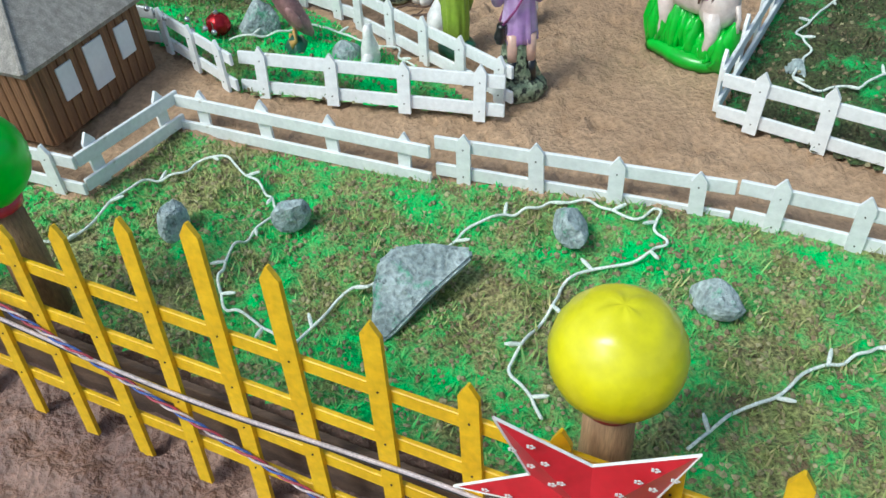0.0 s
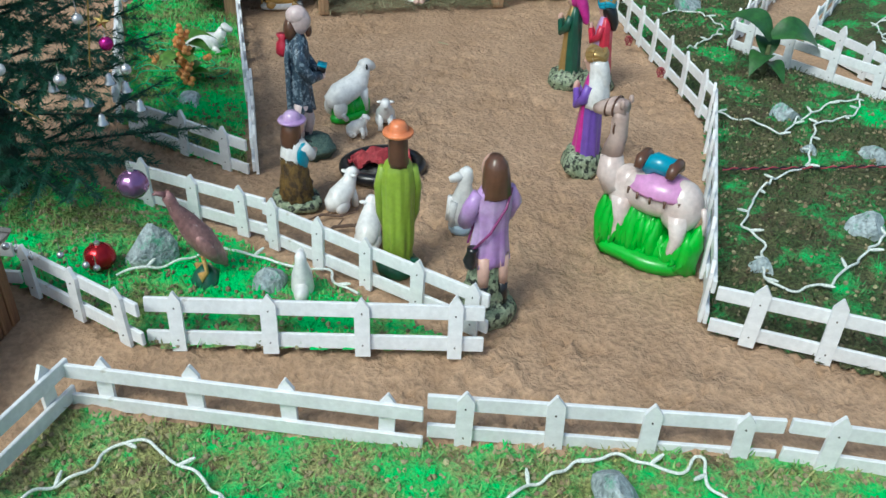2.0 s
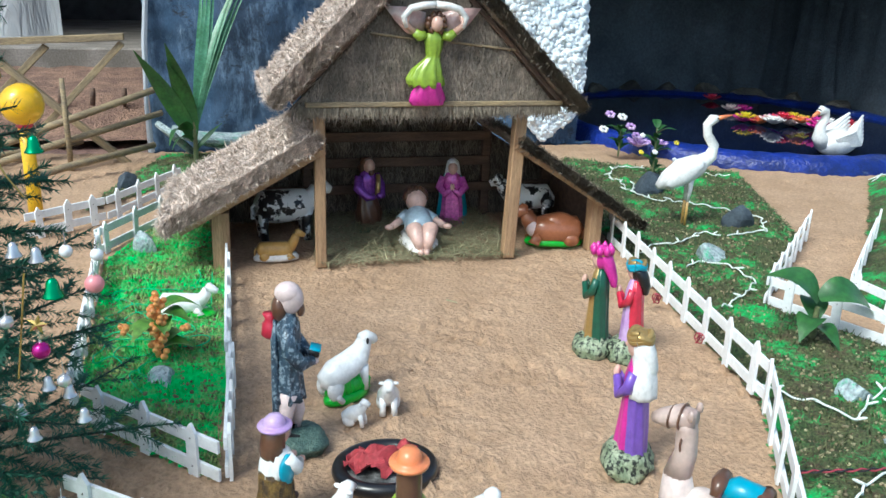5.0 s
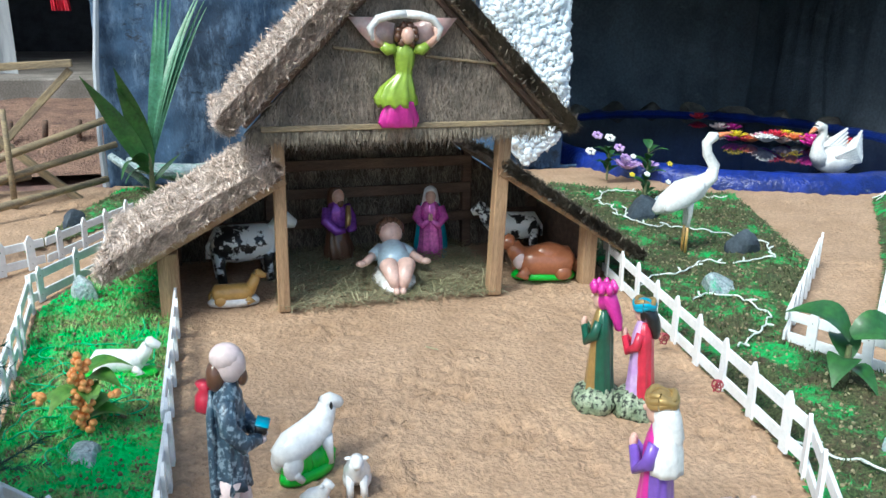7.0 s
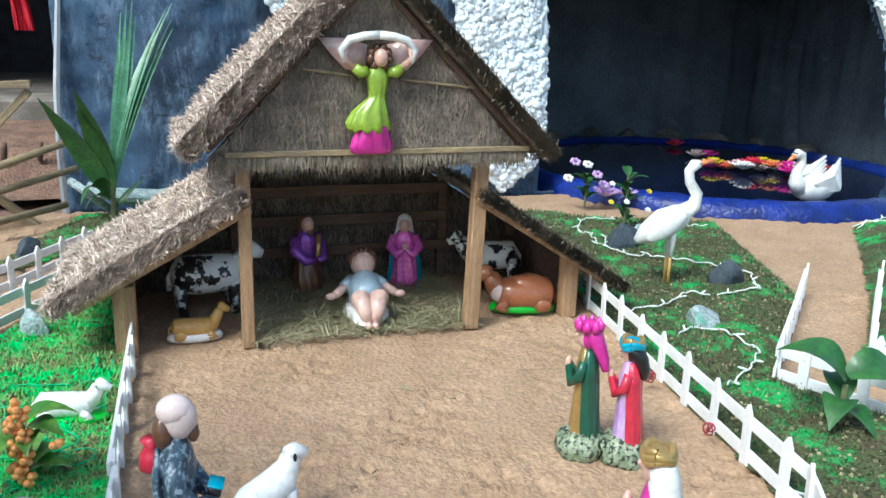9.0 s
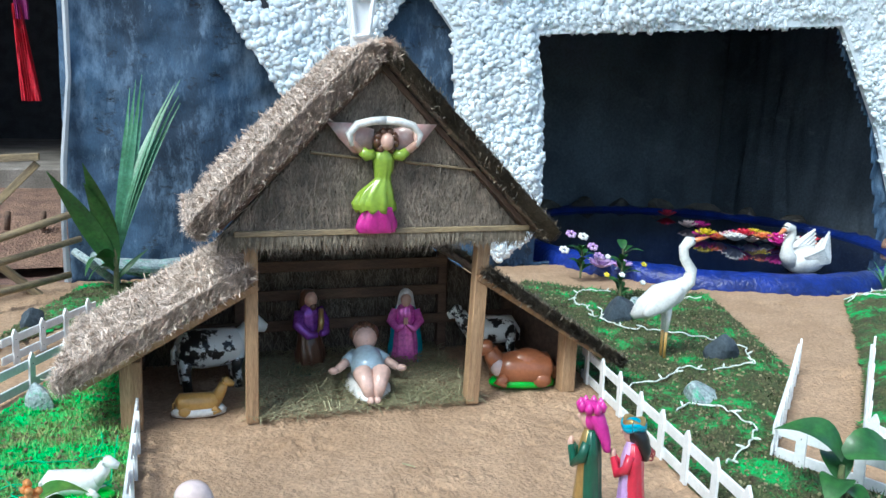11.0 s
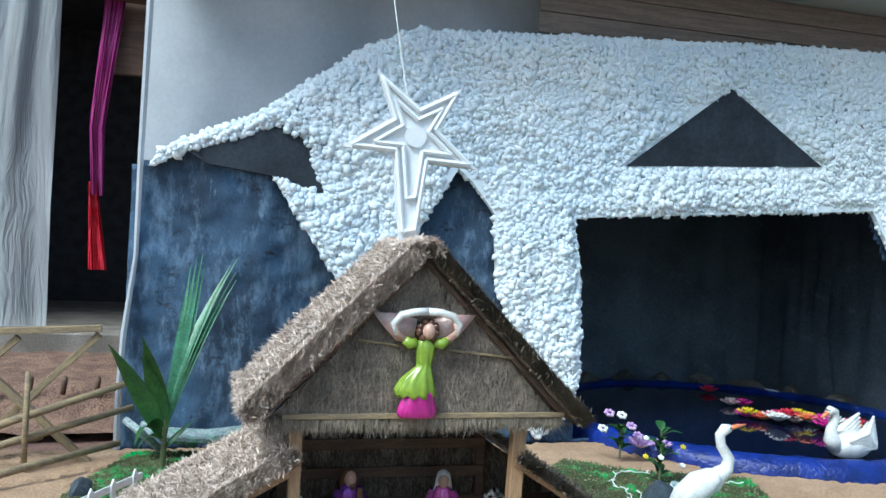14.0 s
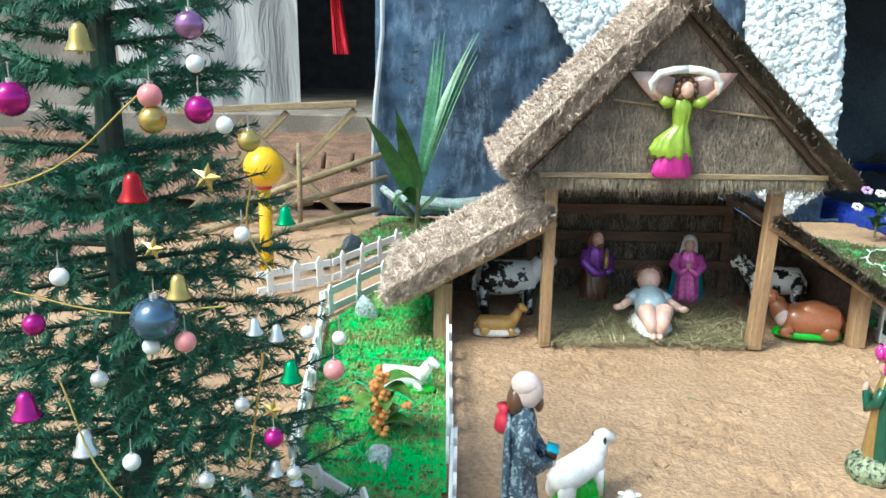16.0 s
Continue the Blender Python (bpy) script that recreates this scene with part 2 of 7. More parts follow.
def lathe(bm, profile, seg=24, mi=0, wide=1.0, deep=1.0, folds=0, fold=0.0, lean=(0, 0), at=(0, 0, 0), turn=0.0, seed=0):
    """A turned body from (radius, height) rows, with cloth folds that grow towards its foot. mi: a number or one per row."""
    top = max(z for _, z in profile)
    rings = []
    rnd = random.Random(seed)
    ph = [rnd.uniform(0, 6.28) for _ in range(3)]
    ct, st = math.cos(turn), math.sin(turn)
    for r, z in profile:
        ring = []
        for k in range(seg):
            a = math.tau * k / seg
            f = 1 + fold * (1 - z / max(top, 1e-6)) * (math.cos(folds * a + ph[0]) + 0.5 * math.cos((folds + 3) * a + ph[1]))
            x, y = r * f * wide * math.cos(a) + lean[0] * z, r * f * deep * math.sin(a) + lean[1] * z
            ring.append(bm.verts.new((at[0] + x * ct - y * st, at[1] + x * st + y * ct, at[2] + z)))
        rings.append(ring)
    for i, (a, b) in enumerate(zip(rings, rings[1:])):
        for k in range(seg):
            bm.faces.new((a[k], a[(k + 1) % seg], b[(k + 1) % seg], b[k])).material_index = mi if isinstance(mi, int) else mi[i]
    bm.faces.new(rings[0][::-1]).material_index = mi if isinstance(mi, int) else mi[0]
    bm.faces.new(rings[-1]).material_index = mi if isinstance(mi, int) else mi[-1]


def ball(bm, c, r, mi=0, seg=14, m=None, rough=0.0, seed=0):
    """An ellipsoid with radii r about c; rough makes it lumpy."""
    r = r if isinstance(r, (list, tuple)) else (r, r, r)
    out = bmesh.ops.create_uvsphere(bm, u_segments=seg, v_segments=max(6, seg * 2 // 3), radius=1)["verts"]
    for v in out:
        k = 1 + rough * noise.noise(v.co * 1.7 + Vector((seed * 3.1, seed, 0))) if rough else 1
        v.co = Vector((v.co.x * r[0], v.co.y * r[1], v.co.z * r[2])) * k
    bmesh.ops.transform(bm, matrix=Matrix.Translation(c) @ (m or Matrix()), verts=out)
    for f in {f for v in out for f in v.link_faces}:
        f.material_index = mi


def inside(poly, x, y):
    hit = np.zeros(np.shape(x), bool)
    for (x0, y0), (x1, y1) in zip(poly, poly[1:] + poly[:1]):
        if y0 != y1:
            hit ^= ((y0 > y) != (y1 > y)) & (x < (x1 - x0) * (y - y0) / (y1 - y0) + x0)
    return hit


def edge_distance(poly, x, y):
    d = np.full(np.shape(x), 1e9)
    for (x0, y0), (x1, y1) in zip(poly, poly[1:] + poly[:1]):
        ex, ey = x1 - x0, y1 - y0
        t = np.clip(((x - x0) * ex + (y - y0) * ey) / (ex * ex + ey * ey), 0, 1)
        d = np.minimum(d, np.hypot(x - x0 - t * ex, y - y0 - t * ey))
    return d


def rough_field(x, y, size, seed=0):
    return np.array([noise.fractal(Vector((a / size, b / size, seed * 7.3)), 0.9, 2.1, 4) for a, b in zip(np.ravel(x), np.ravel(y))]).reshape(np.shape(x))


def sheet(name, xs, ys, height, mats, keep=None, smooth=True):
    """A ground sheet over grid lines xs, ys with heights from height(X, Y); keep(X, Y) says which cells stay."""
    X, Y = np.meshgrid(xs, ys)
    Z = height(X, Y)
    w = len(xs)
    cx, cy = (X[:-1, :-1] + X[1:, 1:]) / 2, (Y[:-1, :-1] + Y[1:, 1:]) / 2
    k = keep(cx, cy) if keep else np.ones(cx.shape, bool)
    j, i = np.nonzero(k)
    faces = np.stack([j * w + i, j * w + i + 1, (j + 1) * w + i + 1, (j + 1) * w + i], 1)
    used, inv = np.unique(faces, return_inverse=True)
    V = np.stack([X.ravel(), Y.ravel(), Z.ravel()], 1)[used]
    return from_arrays(name, V.tolist(), inv.reshape(-1, 4).tolist(), mats, smooth=smooth)


def strands(rows, width):
    """Thin bent strips as arrays: each row holds root, tip, sag and a side vector."""
    V, F = [], []
    for root, tip, side in rows:
        k = len(V)
        mid = [(a + b) / 2 for a, b in zip(root, tip)]
        s = [c * width for c in side]
        V += [tuple(a - b for a, b in zip(root, s)), tuple(a + b for a, b in zip(root, s)),
              tuple(a + b for a, b in zip(mid, s)), tuple(a - b for a, b in zip(mid, s)), tuple(tip)]
        F += [(k, k + 1, k + 2, k + 3), (k + 3, k + 2, k + 4)]
    return V, F


def cord(name, pts, r, mats, label="", category="", parent=None, lift=0.0, kind=""):
    """A round cord along control points, smoothed."""
    cu = bpy.data.curves.new(name, "CURVE")
    cu.dimensions, cu.bevel_depth, cu.bevel_resolution, cu.resolution_u = "3D", r, 2, 5
    sp = cu.splines.new("BEZIER")
    sp.bezier_points.add(len(pts) - 1)
    for b, p in zip(sp.bezier_points, pts):
        b.co = (p[0], p[1], (p[2] if len(p) > 2 else 0) + lift)
        b.handle_left_type = b.handle_right_type = "AUTO"
    cu.materials.append(mats)
    ob = new(name, cu)
    ob.parent = parent
    return tagged(ob, label, category, "", kind)


# ---- ground, sand and lawns ----
def barrier_y(x):
    """The line of the yellow fence's foot."""
    return 1.66 - 0.446 * (x + 0.385)


def ground_height(X, Y):
    t = np.clip((Y - barrier_y(X) - 0.06) / 0.1, 0, 1)
    front = np.clip((14 - np.hypot(X, Y)) / 6, 0, 1)
    return -0.31 + 0.17 * t * t * (3 - 2 * t) + front * (0.022 * rough_field(X, Y, 0.055, 31) + 0.03 * rough_field(X, Y, 0.12, 1) + 0.02 * np.abs(rough_field(X, Y, 0.35, 7))) * (1 - 0.7 * t)


def axis(lo, hi, step, far):
    mid = np.arange(lo, hi + step / 2, step)
    k = np.array([0.3, 1, 2.5, 6, 15, 50, 200, 600])
    k = k[k <= far]
    return np.concatenate([lo - k[::-1], mid, hi + k])


ground = sheet("ground", axis(-2.6, 3.4, 0.022, 600), axis(0.2, 3.2, 0.022, 600), ground_height, MUD)
tagged(ground, "reddish brown trodden mud ground", "ground", kind="structure")

LAWN_FRONT = [(-2.7, 3.2), (-1.66, 2.79), (-1.05, 2.56), (-0.84, 2.89), (0.04, 2.56), (0.86, 2.31), (1.22, 2.15), (2.9, 1.4), (2.9, 0.32), (1.2, 1.08), (0.0, 1.61), (-1.0, 2.06), (-2.7, 2.8)]
LAWN_LEFT = [(-0.64, 3.03), (0.25, 2.83), (-0.67, 3.84), (-1.15, 4.25), (-2.6, 4.4), (-2.6, 3.9), (-1.15, 3.47), (-1.0, 3.39)]
LAWN_SHEEP = [(-0.31, 3.98), (-0.29, 5.9), (-0.34, 6.2), (-0.4, 7.1), (-0.6, 6.95), (-0.9, 6.1), (-0.86, 5.6), (-0.8, 4.55), (-0.72, 4.36)]
LAWN_RIGHT = [(0.94, 2.78), (1.24, 2.53), (1.7, 2.25), (4.0, 1.6), (4.0, 3.4), (2.65, 4.15), (2.28, 4.95), (3.2, 5.93), (3.52, 6.75), (3.85, 7.6), (3.0, 7.9), (2.6, 8.3), (2.0, 7.6), (1.97, 6.05), (1.66, 4.1)]
LAWN_FAR = [(2.75, 4.3), (2.72, 4.95), (3.5, 5.7), (4.3, 6.6), (4.85, 7.25), (9, 8.2), (9, 3.5), (4, 3.55)]
LAWN_PALM = [(-1.15, 7.1), (-0.6, 7.8), (0.3, 7.9), (0.3, 8.75), (-0.75, 8.75), (-1.0, 7.9)]
LAWNS = [LAWN_FRONT, LAWN_LEFT, LAWN_SHEEP, LAWN_RIGHT, LAWN_FAR, LAWN_PALM]
BULGE = [-0.012, 0.025, 0.02, 0.03, 0.06, 0.03]


def front_drop(X, Y):
    """How far the front of the plot sinks towards its left corner."""
    return -0.058 * np.clip((0.7 - X) / 1.1, 0, 1) * np.clip((3.05 - Y) / 0.25, 0, 1)


def sand_height(X, Y):
    dip = np.where(inside(LAWN_FRONT, X, Y), np.clip(edge_distance(LAWN_FRONT, X, Y) * 0.6, 0, 0.05), 0)
    worn = np.clip(0.5 + 0.9 * rough_field(X, Y, 0.5, 23), 0.15, 1)
    ripple = worn * (0.014 * rough_field(X, Y, 0.05, 2) + 0.05 * np.clip(rough_field(X, Y, 0.05, 17) - 0.22, 0, 1) - 0.07 * np.clip(rough_field(X * 1.4 + Y, Y - 0.5 * X, 0.06, 9) - 0.22, 0, 1)) + 0.008 * rough_field(X, Y, 0.4, 15)
    return -0.005 + ripple - dip + front_drop(X, Y)


sand = sheet("sand_floor", np.concatenate([np.arange(-2.8, -1.2, 0.05), np.arange(-1.2, 2.4, 0.018), np.arange(2.4, 7.0, 0.05)]), np.concatenate([np.arange(2.1, 6.1, 0.018), np.arange(6.1, 8.9, 0.05)]), sand_height, SAND,
             keep=lambda x, y: ~(inside(LAWN_FRONT, x, y) & (edge_distance(LAWN_FRONT, x, y) > 0.1)) & (y > barrier_y(x) + 0.3))
tagged(sand, "raked tan sand bed with shallow scuffs", "sand", kind="structure")


CRUMB = material("soil_crumb", (0.2, 0.15, 0.09), (0.32, 0.3, 0.17), 0.95, 9, 90, 0.5, 0.004, vary=0.5)


def lawn_height(i, X, Y):
    rise = np.clip(edge_distance(LAWNS[i], X, Y) / 0.12, 0, 1)
    return (-0.006 if i == 0 else 0.004) + front_drop(X, Y) * (i == 0) + rise * (BULGE[i] + 0.016 * rough_field(X, Y, 0.04, 5) + 0.014 * rough_field(X, Y, 0.18, 6)) + 0.006 * rough_field(X, Y, 0.03, 8)


def surface_z(x, y):
    """The height of the turf or sand under a point."""
    X, Y = np.array([x]), np.array([y])
    for i in range(6):
        if inside(LAWNS[i], X, Y)[0]:
            return float(lawn_height(i, X, Y)[0])
    return float(sand_height(X, Y)[0])


def lawn(i):
    poly, h = LAWNS[i], BULGE[i]
    xs, ys = [p[0] for p in poly], [p[1] for p in poly]
    step = 0.022 if i in (0, 1) else 0.03

    def height(X, Y):
        return lawn_height(i, X, Y)
    ob = sheet("lawn", np.arange(min(xs) - 0.02, max(xs) + 0.02, step), np.arange(min(ys) - 0.02, max(ys) + 0.02, step), height, (TURF_FRONT, TURF_LUSH, TURF_LUSH, TURF, TURF, TURF)[i],
               keep=lambda x, y: inside(poly, x, y))
    tagged(ob, "patchy mossy turf dusted with bright green powder", "lawn", kind="structure")
    n = int([80000, 20000, 16000, 60000, 14000, 5000][i])
    rnd = np.random.default_rng(i + 10)
    x, y = rnd.uniform(min(xs), max(xs), n), rnd.uniform(min(ys), max(ys), n)
    ok = inside(poly, x, y)
    x, y = x[ok], y[ok]
    z = height(x, y)
    ang, size = rnd.uniform(0, 6.28, len(x)), rnd.uniform(0.006, 0.026, len(x)) * (1 + 0.5 * rough_field(x, y, 0.1, 21))
    tilt = rnd.uniform(0.3, 1.3, len(x))
    rows = [((a, b, c - 0.003), (a + s * math.cos(g) * t, b + s * math.sin(g) * t, c + s), (-math.sin(g), math.cos(g), 0)) for a, b, c, g, s, t in zip(x, y, z, ang, size, tilt)]
    V, F = strands(rows, 0.0024)
    c = bmesh.new()
    bmesh.ops.create_icosphere(c, subdivisions=1, radius=1)
    iv, fv = np.array([v.co[:] for v in c.verts]), np.array([[v.index for v in f.verts] for f in c.faces])
    c.free()
    pick = rnd.choice(len(x), min(len(x), [9000, 2500, 1800, 6000, 900, 500][i]), replace=False)
    clod = [iv * rnd.uniform(0.003, 0.009) * rnd.uniform(0.6, 1.4, (len(iv), 3)) + [x[k], y[k], z[k]] for k in pick]
    tagged(from_arrays("soil_crumbs", np.concatenate(clod).tolist(), np.concatenate([fv + k * len(iv) for k in range(len(pick))]).tolist(), CRUMB), "small soil crumbs among the moss", "soil", kind="stuff")
    return tagged(from_arrays("grass", V, F, (BLADE_FRONT, BLADE_LUSH, BLADE_LUSH, BLADE, BLADE, BLADE)[i]), "short mossy grass tufts on the turf", "grass", kind="stuff")


for i in range(6):
    lawn(i)

# the soil bank and boards behind the yellow fence
bm = bmesh.new()
for k in range(6):
    a = -2.2 + k * 0.8
    d = Vector((0.913, -0.407, 0)).to_2d()
    m = Matrix.Translation((a, barrier_y(a) + 0.085, -0.31)) @ Matrix.Rotation(math.atan2(-0.407, 0.913), 4, "Z")
    box(bm, 0, 0.87, 0, 0.02, 0, 0.23, 0, 0.003, m)
tagged(part("edging_board", bm, WOOD_DARK), "dark edging boards along the bank", "edging", kind="structure")


# ---- picket fences ----
def rail_mesh(length, h=0.034, t=0.012):
    bm = bmesh.new()
    box(bm, 0, length, -t / 2, t / 2, -h / 2, h / 2, 0, 0.002)
    return bm


def picket_mesh(h, w, t=0.011, point=0.03):
    bm = bmesh.new()
    prism(bm, [(-w / 2, 0), (w / 2, 0), (w / 2, h - point), (0.002, h), (-0.002, h), (-w / 2, h - point)], -t / 2, t / 2)
    return bm


def picket_fence(a, b, n, front=True, h=0.185, w=0.042, rails=(0.035, 0.132), lean=0.0, label="", rnd=random.Random(4), start=0.12, z=0.0, name="picket_fence", mats=None, group="white picket fences round the beds", rail_h=0.044, end=None, heights=None, tilt=0.0):
    """A run from a to b: two rails with n pointed pickets nailed on."""
    mats = mats or WHITE
    a, b = Vector(a), Vector(b)
    length, turn = (b - a).length, math.degrees(math.atan2(b.y - a.y, b.x - a.x))
    f = thing(name, a.x, a.y, z, label or "low white painted wooden picket fence panel on the sand", "fence", group, turn, lean)
    for r in rails:
        ob = part("rail", rail_mesh(length, rail_h), mats, f)
        ob.matrix_basis = pose(0, 0, r + rnd.uniform(-0.003, 0.003), 0, rnd.uniform(-0.5, 0.5), 0)
    side = -0.012 if front else 0.012
    end = start if end is None else end
    for k in range(n):
        x = start + (length - start - end) * k / max(1, n - 1)
        hh = heights[k] if heights else h + rnd.uniform(-0.008, 0.008)
        p = part("picket", picket_mesh(hh, w + rnd.uniform(-0.003, 0.003)), mats, f)
        p.matrix_basis = pose(x, side, 0.0, 0, tilt + rnd.uniform(-2.5, 2.5) * (0.4 if tilt else 1), 0)
        for r in rails:
            bm = bmesh.new()
            bmesh.ops.create_cone(bm, cap_ends=True, segments=6, radius1=0.0025, radius2=0.002, depth=0.003, matrix=pose(0, -0.0065 if front else -0.0065, r, 90))
            part("nail", bm, NAIL, p)
    return f


# front border
picket_fence((-0.82, 2.905), (0.035, 2.555), 4, False, start=0.095, z=-0.07, label="white picket fence panel with pickets behind the rails")
picket_fence((0.05, 2.575), (0.86, 2.31), 4, True, start=0.09, z=-0.044)
picket_fence((0.865, 2.3), (1.62, 1.97), 4, True, start=0.1, z=-0.026)
picket_fence((1.63, 1.965), (2.4, 1.62), 4, True, start=0.1)
picket_fence((-1.03, 2.565), (-0.81, 2.915), 2, False, start=0.07, z=-0.06)
picket_fence((-1.65, 2.79), (-1.03, 2.555), 3, True, start=0.1, z=-0.06)
picket_fence((-2.4, 3.1), (-1.66, 2.8), 3, True, start=0.1, z=-0.06)
# bed with the tree
picket_fence((-0.63, 3.045), (0.265, 2.815), 4, True, start=0.09, end=0.08, lean=-10, z=-0.012)
picket_fence((-0.99, 3.385), (-0.635, 3.02), 3, True, start=0.06)
picket_fence((-1.75, 3.66), (-1.0, 3.39), 4, True, start=0.1)
picket_fence((-0.28, 3.50), (0.295, 2.88), 5, True, start=0.05)
picket_fence((-0.72, 3.87), (-0.27, 3.51), 3, True, start=0.09)
# bed with the sheep
picket_fence((-0.76, 4.43), (-0.31, 3.975), 3, True, start=0.1)
picket_fence((-0.27, 4.65), (-0.29, 3.98), 5, False, start=0.05, end=0.02, h=0.19, label="white picket fence panel with overlapping pickets")
picket_fence((-0.275, 5.93), (-0.285, 4.66), 6, False, start=0.03)
picket_fence((-0.885, 5.62), (-0.81, 4.5), 6, False, start=0.05)
picket_fence((-0.93, 6.15), (-0.885, 5.63), 2, False, start=0.05)
picket_fence((-0.95, 6.2), (-0.5, 7.08), 4, True, start=0.08)
picket_fence((-1.36, 6.55), (-0.98, 6.86), 3, True, start=0.08)
picket_fence((-0.97, 6.87), (-0.58, 7.65), 4, True, start=0.1)
# right-hand beds
picket_fence((0.925, 2.765), (1.62, 2.3), 4, True, start=0.11, h=0.215, rails=(0.035, 0.15))
picket_fence((1.63, 2.29), (2.5, 1.95), 4, True, start=0.11, h=0.215, rails=(0.035, 0.15))
picket_fence((0.93, 2.79), (1.66, 4.07), 7, False, start=0.05, h=0.215, rails=(0.035, 0.15))
picket_fence((1.665, 4.08), (1.96, 6.08), 9, False, start=0.1, h=0.215, rails=(0.035, 0.15))
picket_fence((2.27, 4.96), (2.8, 5.48), 4, True, start=0.06, h=0.2, label="leaning white picket fence panel with taller pickets")
picket_fence((2.82, 5.5), (3.22, 5.9), 3, True, start=0.05, h=0.2)
picket_fence((2.28, 4.94), (2.66, 4.12), 4, True, start=0.1)
picket_fence((2.72, 4.92), (3.66, 5.82), 5, True, start=0.06, h=0.22)
picket_fence((2.7, 4.9), (2.76, 4.2), 4, True, start=0.05, h=0.2)
picket_fence((2.76, 4.2), (3.6, 3.75), 4, True, start=0.1)
picket_fence((2.66, 4.12), (3.5, 3.6), 4, True, start=0.1)

# ---- yellow barrier ----
yellow = picket_fence((-2.076, 2.403), (1.883, 0.638), 23, True, 0.6, 0.04, (0.15, 0.285, 0.41, 0.555), -6.0, "leaning bright yellow painted wooden lattice fence in the mud",
                      start=0.225, end=0.047, z=-0.3, name="yellow_fence", mats=YELLOW, group="yellow fence", rail_h=0.036, tilt=-4.0,
                      heights=[0.68, 0.66, 0.66, 0.67, 0.66, 0.64, 0.66, 0.715, 0.79, 0.83, 0.785, 0.725, 0.65, 0.615, 0.64, 0.7, 0.68, 0.66, 0.68, 0.66, 0.67, 0.66, 0.66])


# ---- stable ----
def thatch_slab(parent, name, a, b, y0, y1, thick, count, seed, strand=STRAW, length=0.1, label=""):
    """A thatched slope from the upper edge a to the lower edge b (x, z), with loose straw on top and a shaggy rim."""
    rnd = np.random.default_rng(seed)
    (ax, az), (bx, bz) = a, b
    run = Vector((bx - ax, 0, bz - az))
    L = run.length
    d = run / L
    nrm = Vector((-d.z, 0, d.x))
    if nrm.z < 0:
        nrm = -nrm
    bm = bmesh.new()
    nu, nv = 26, 26
    grid = []
    for layer in (1, 0):
        g = []
        for i in range(nu + 1):
            row = []
            for j in range(nv + 1):
                u, v = i / nu, j / nv
                rim = math.sqrt(min(1, 5 * min(u + 0.02, 1 - u + 0.005, v + 0.005, 1 - v + 0.02)))
                p = Vector((ax, y0 + (y1 - y0) * v, az)) + d * L * u + nrm * (layer * thick * (0.15 + 0.85 * rim))
                p += Vector((0, 0, 1)) * (0.016 * noise.noise(Vector((u * 9, v * 9, seed + layer))) + 0.008 * noise.noise(Vector((u * 24, v * 24, seed))))
                if u in (0, 1) or v in (0, 1):
                    p += d * 0.02 * noise.noise(Vector((u * 14, v * 14, seed)))
                row.append(bm.verts.new(p))
            g.append(row)
        grid.append(g)
        for i in range(nu):
            for j in range(nv):
                bm.faces.new((g[i][j], g[i + 1][j], g[i + 1][j + 1], g[i][j + 1]))
    t, u_ = grid
    for i in range(nu):
        bm.faces.new((t[i][0], t[i + 1][0], u_[i + 1][0], u_[i][0]))
        bm.faces.new((t[i][nv], t[i + 1][nv], u_[i + 1][nv], u_[i][nv]))
        bm.faces.new((t[0][i], t[0][i + 1], u_[0][i + 1], u_[0][i]))
        bm.faces.new((t[nu][i], t[nu][i + 1], u_[nu][i + 1], u_[nu][i]))
    bmesh.ops.recalc_face_normals(bm, faces=bm.faces)
    slope = part(name, bm, THATCH, parent, label)
    rows = []
    for k in range(count):
        u, v = rnd.uniform(0, 1.0), rnd.uniform(0, 1)
        lift = thick * rnd.uniform(0.8, 1.12) * (0.15 + 0.85 * math.sqrt(min(1, 5 * min(v, 1 - v, 1 - u) + 0.02)))
        r = rnd.uniform(0, 1)
        if r < 0.32:
            v, lift = 0.0, thick * rnd.uniform(0, 1)
        elif r < 0.42:
            u, lift = 1.0, thick * rnd.uniform(0, 1)
        p = Vector((ax, y0 + (y1 - y0) * v, az)) + d * L * u + nrm * lift
        w = (d * rnd.normal(0.7, 0.5) + Vector((0, rnd.normal(0, 0.6), 0)) + nrm * rnd.normal(0.16, 0.3)).normalized()
        if r < 0.32:
            w = (d * 0.7 + Vector((0, -0.35, -0.25)) + Vector(rnd.normal(0, 0.3, 3))).normalized()
        l = length * rnd.uniform(0.4, 1.2)
        s = w.cross(nrm).normalized()
        rows.append((tuple(p - w * l * 0.5 - nrm * 0.004), tuple(p + w * l * 0.5), tuple(s)))
    V, F = strands(rows, 0.0028)
    st = from_arrays("loose_straw", V, F, strand, slope)
    st["kind"] = "stuff"
    return slope


def post(parent, x, y, z0, z1, w, mats, name="post", tilt=0.0, label=""):
    bm = bmesh.new()
    box(bm, -w / 2, w / 2, -w / 2, w / 2, 0, z1 - z0, 0, 0.004)
    ob = part(name, bm, mats, parent, label)
    ob.matrix_basis = pose(x, y, z0, 0, tilt, 0)
    return ob


def beam(parent, a, b, w, h, mats, name="beam", label=""):
    a, b = Vector(a), Vector(b)
    bm = bmesh.new()
    box(bm, 0, (b - a).length, -w / 2, w / 2, -h / 2, h / 2, 0, 0.003)
    ob = part(name, bm, mats, parent, label)
    ob.matrix_basis = Matrix.Translation(a) @ (b - a).to_track_quat("X", "Z").to_matrix().to_4x4()
    return ob


stable = thing("stable", 0.725, 5.85, 0.0, "small wooden nativity stable with a shaggy thatched roof", "stable")
S = lambda x, y, z: (x - 0.725, y - 5.85, z)
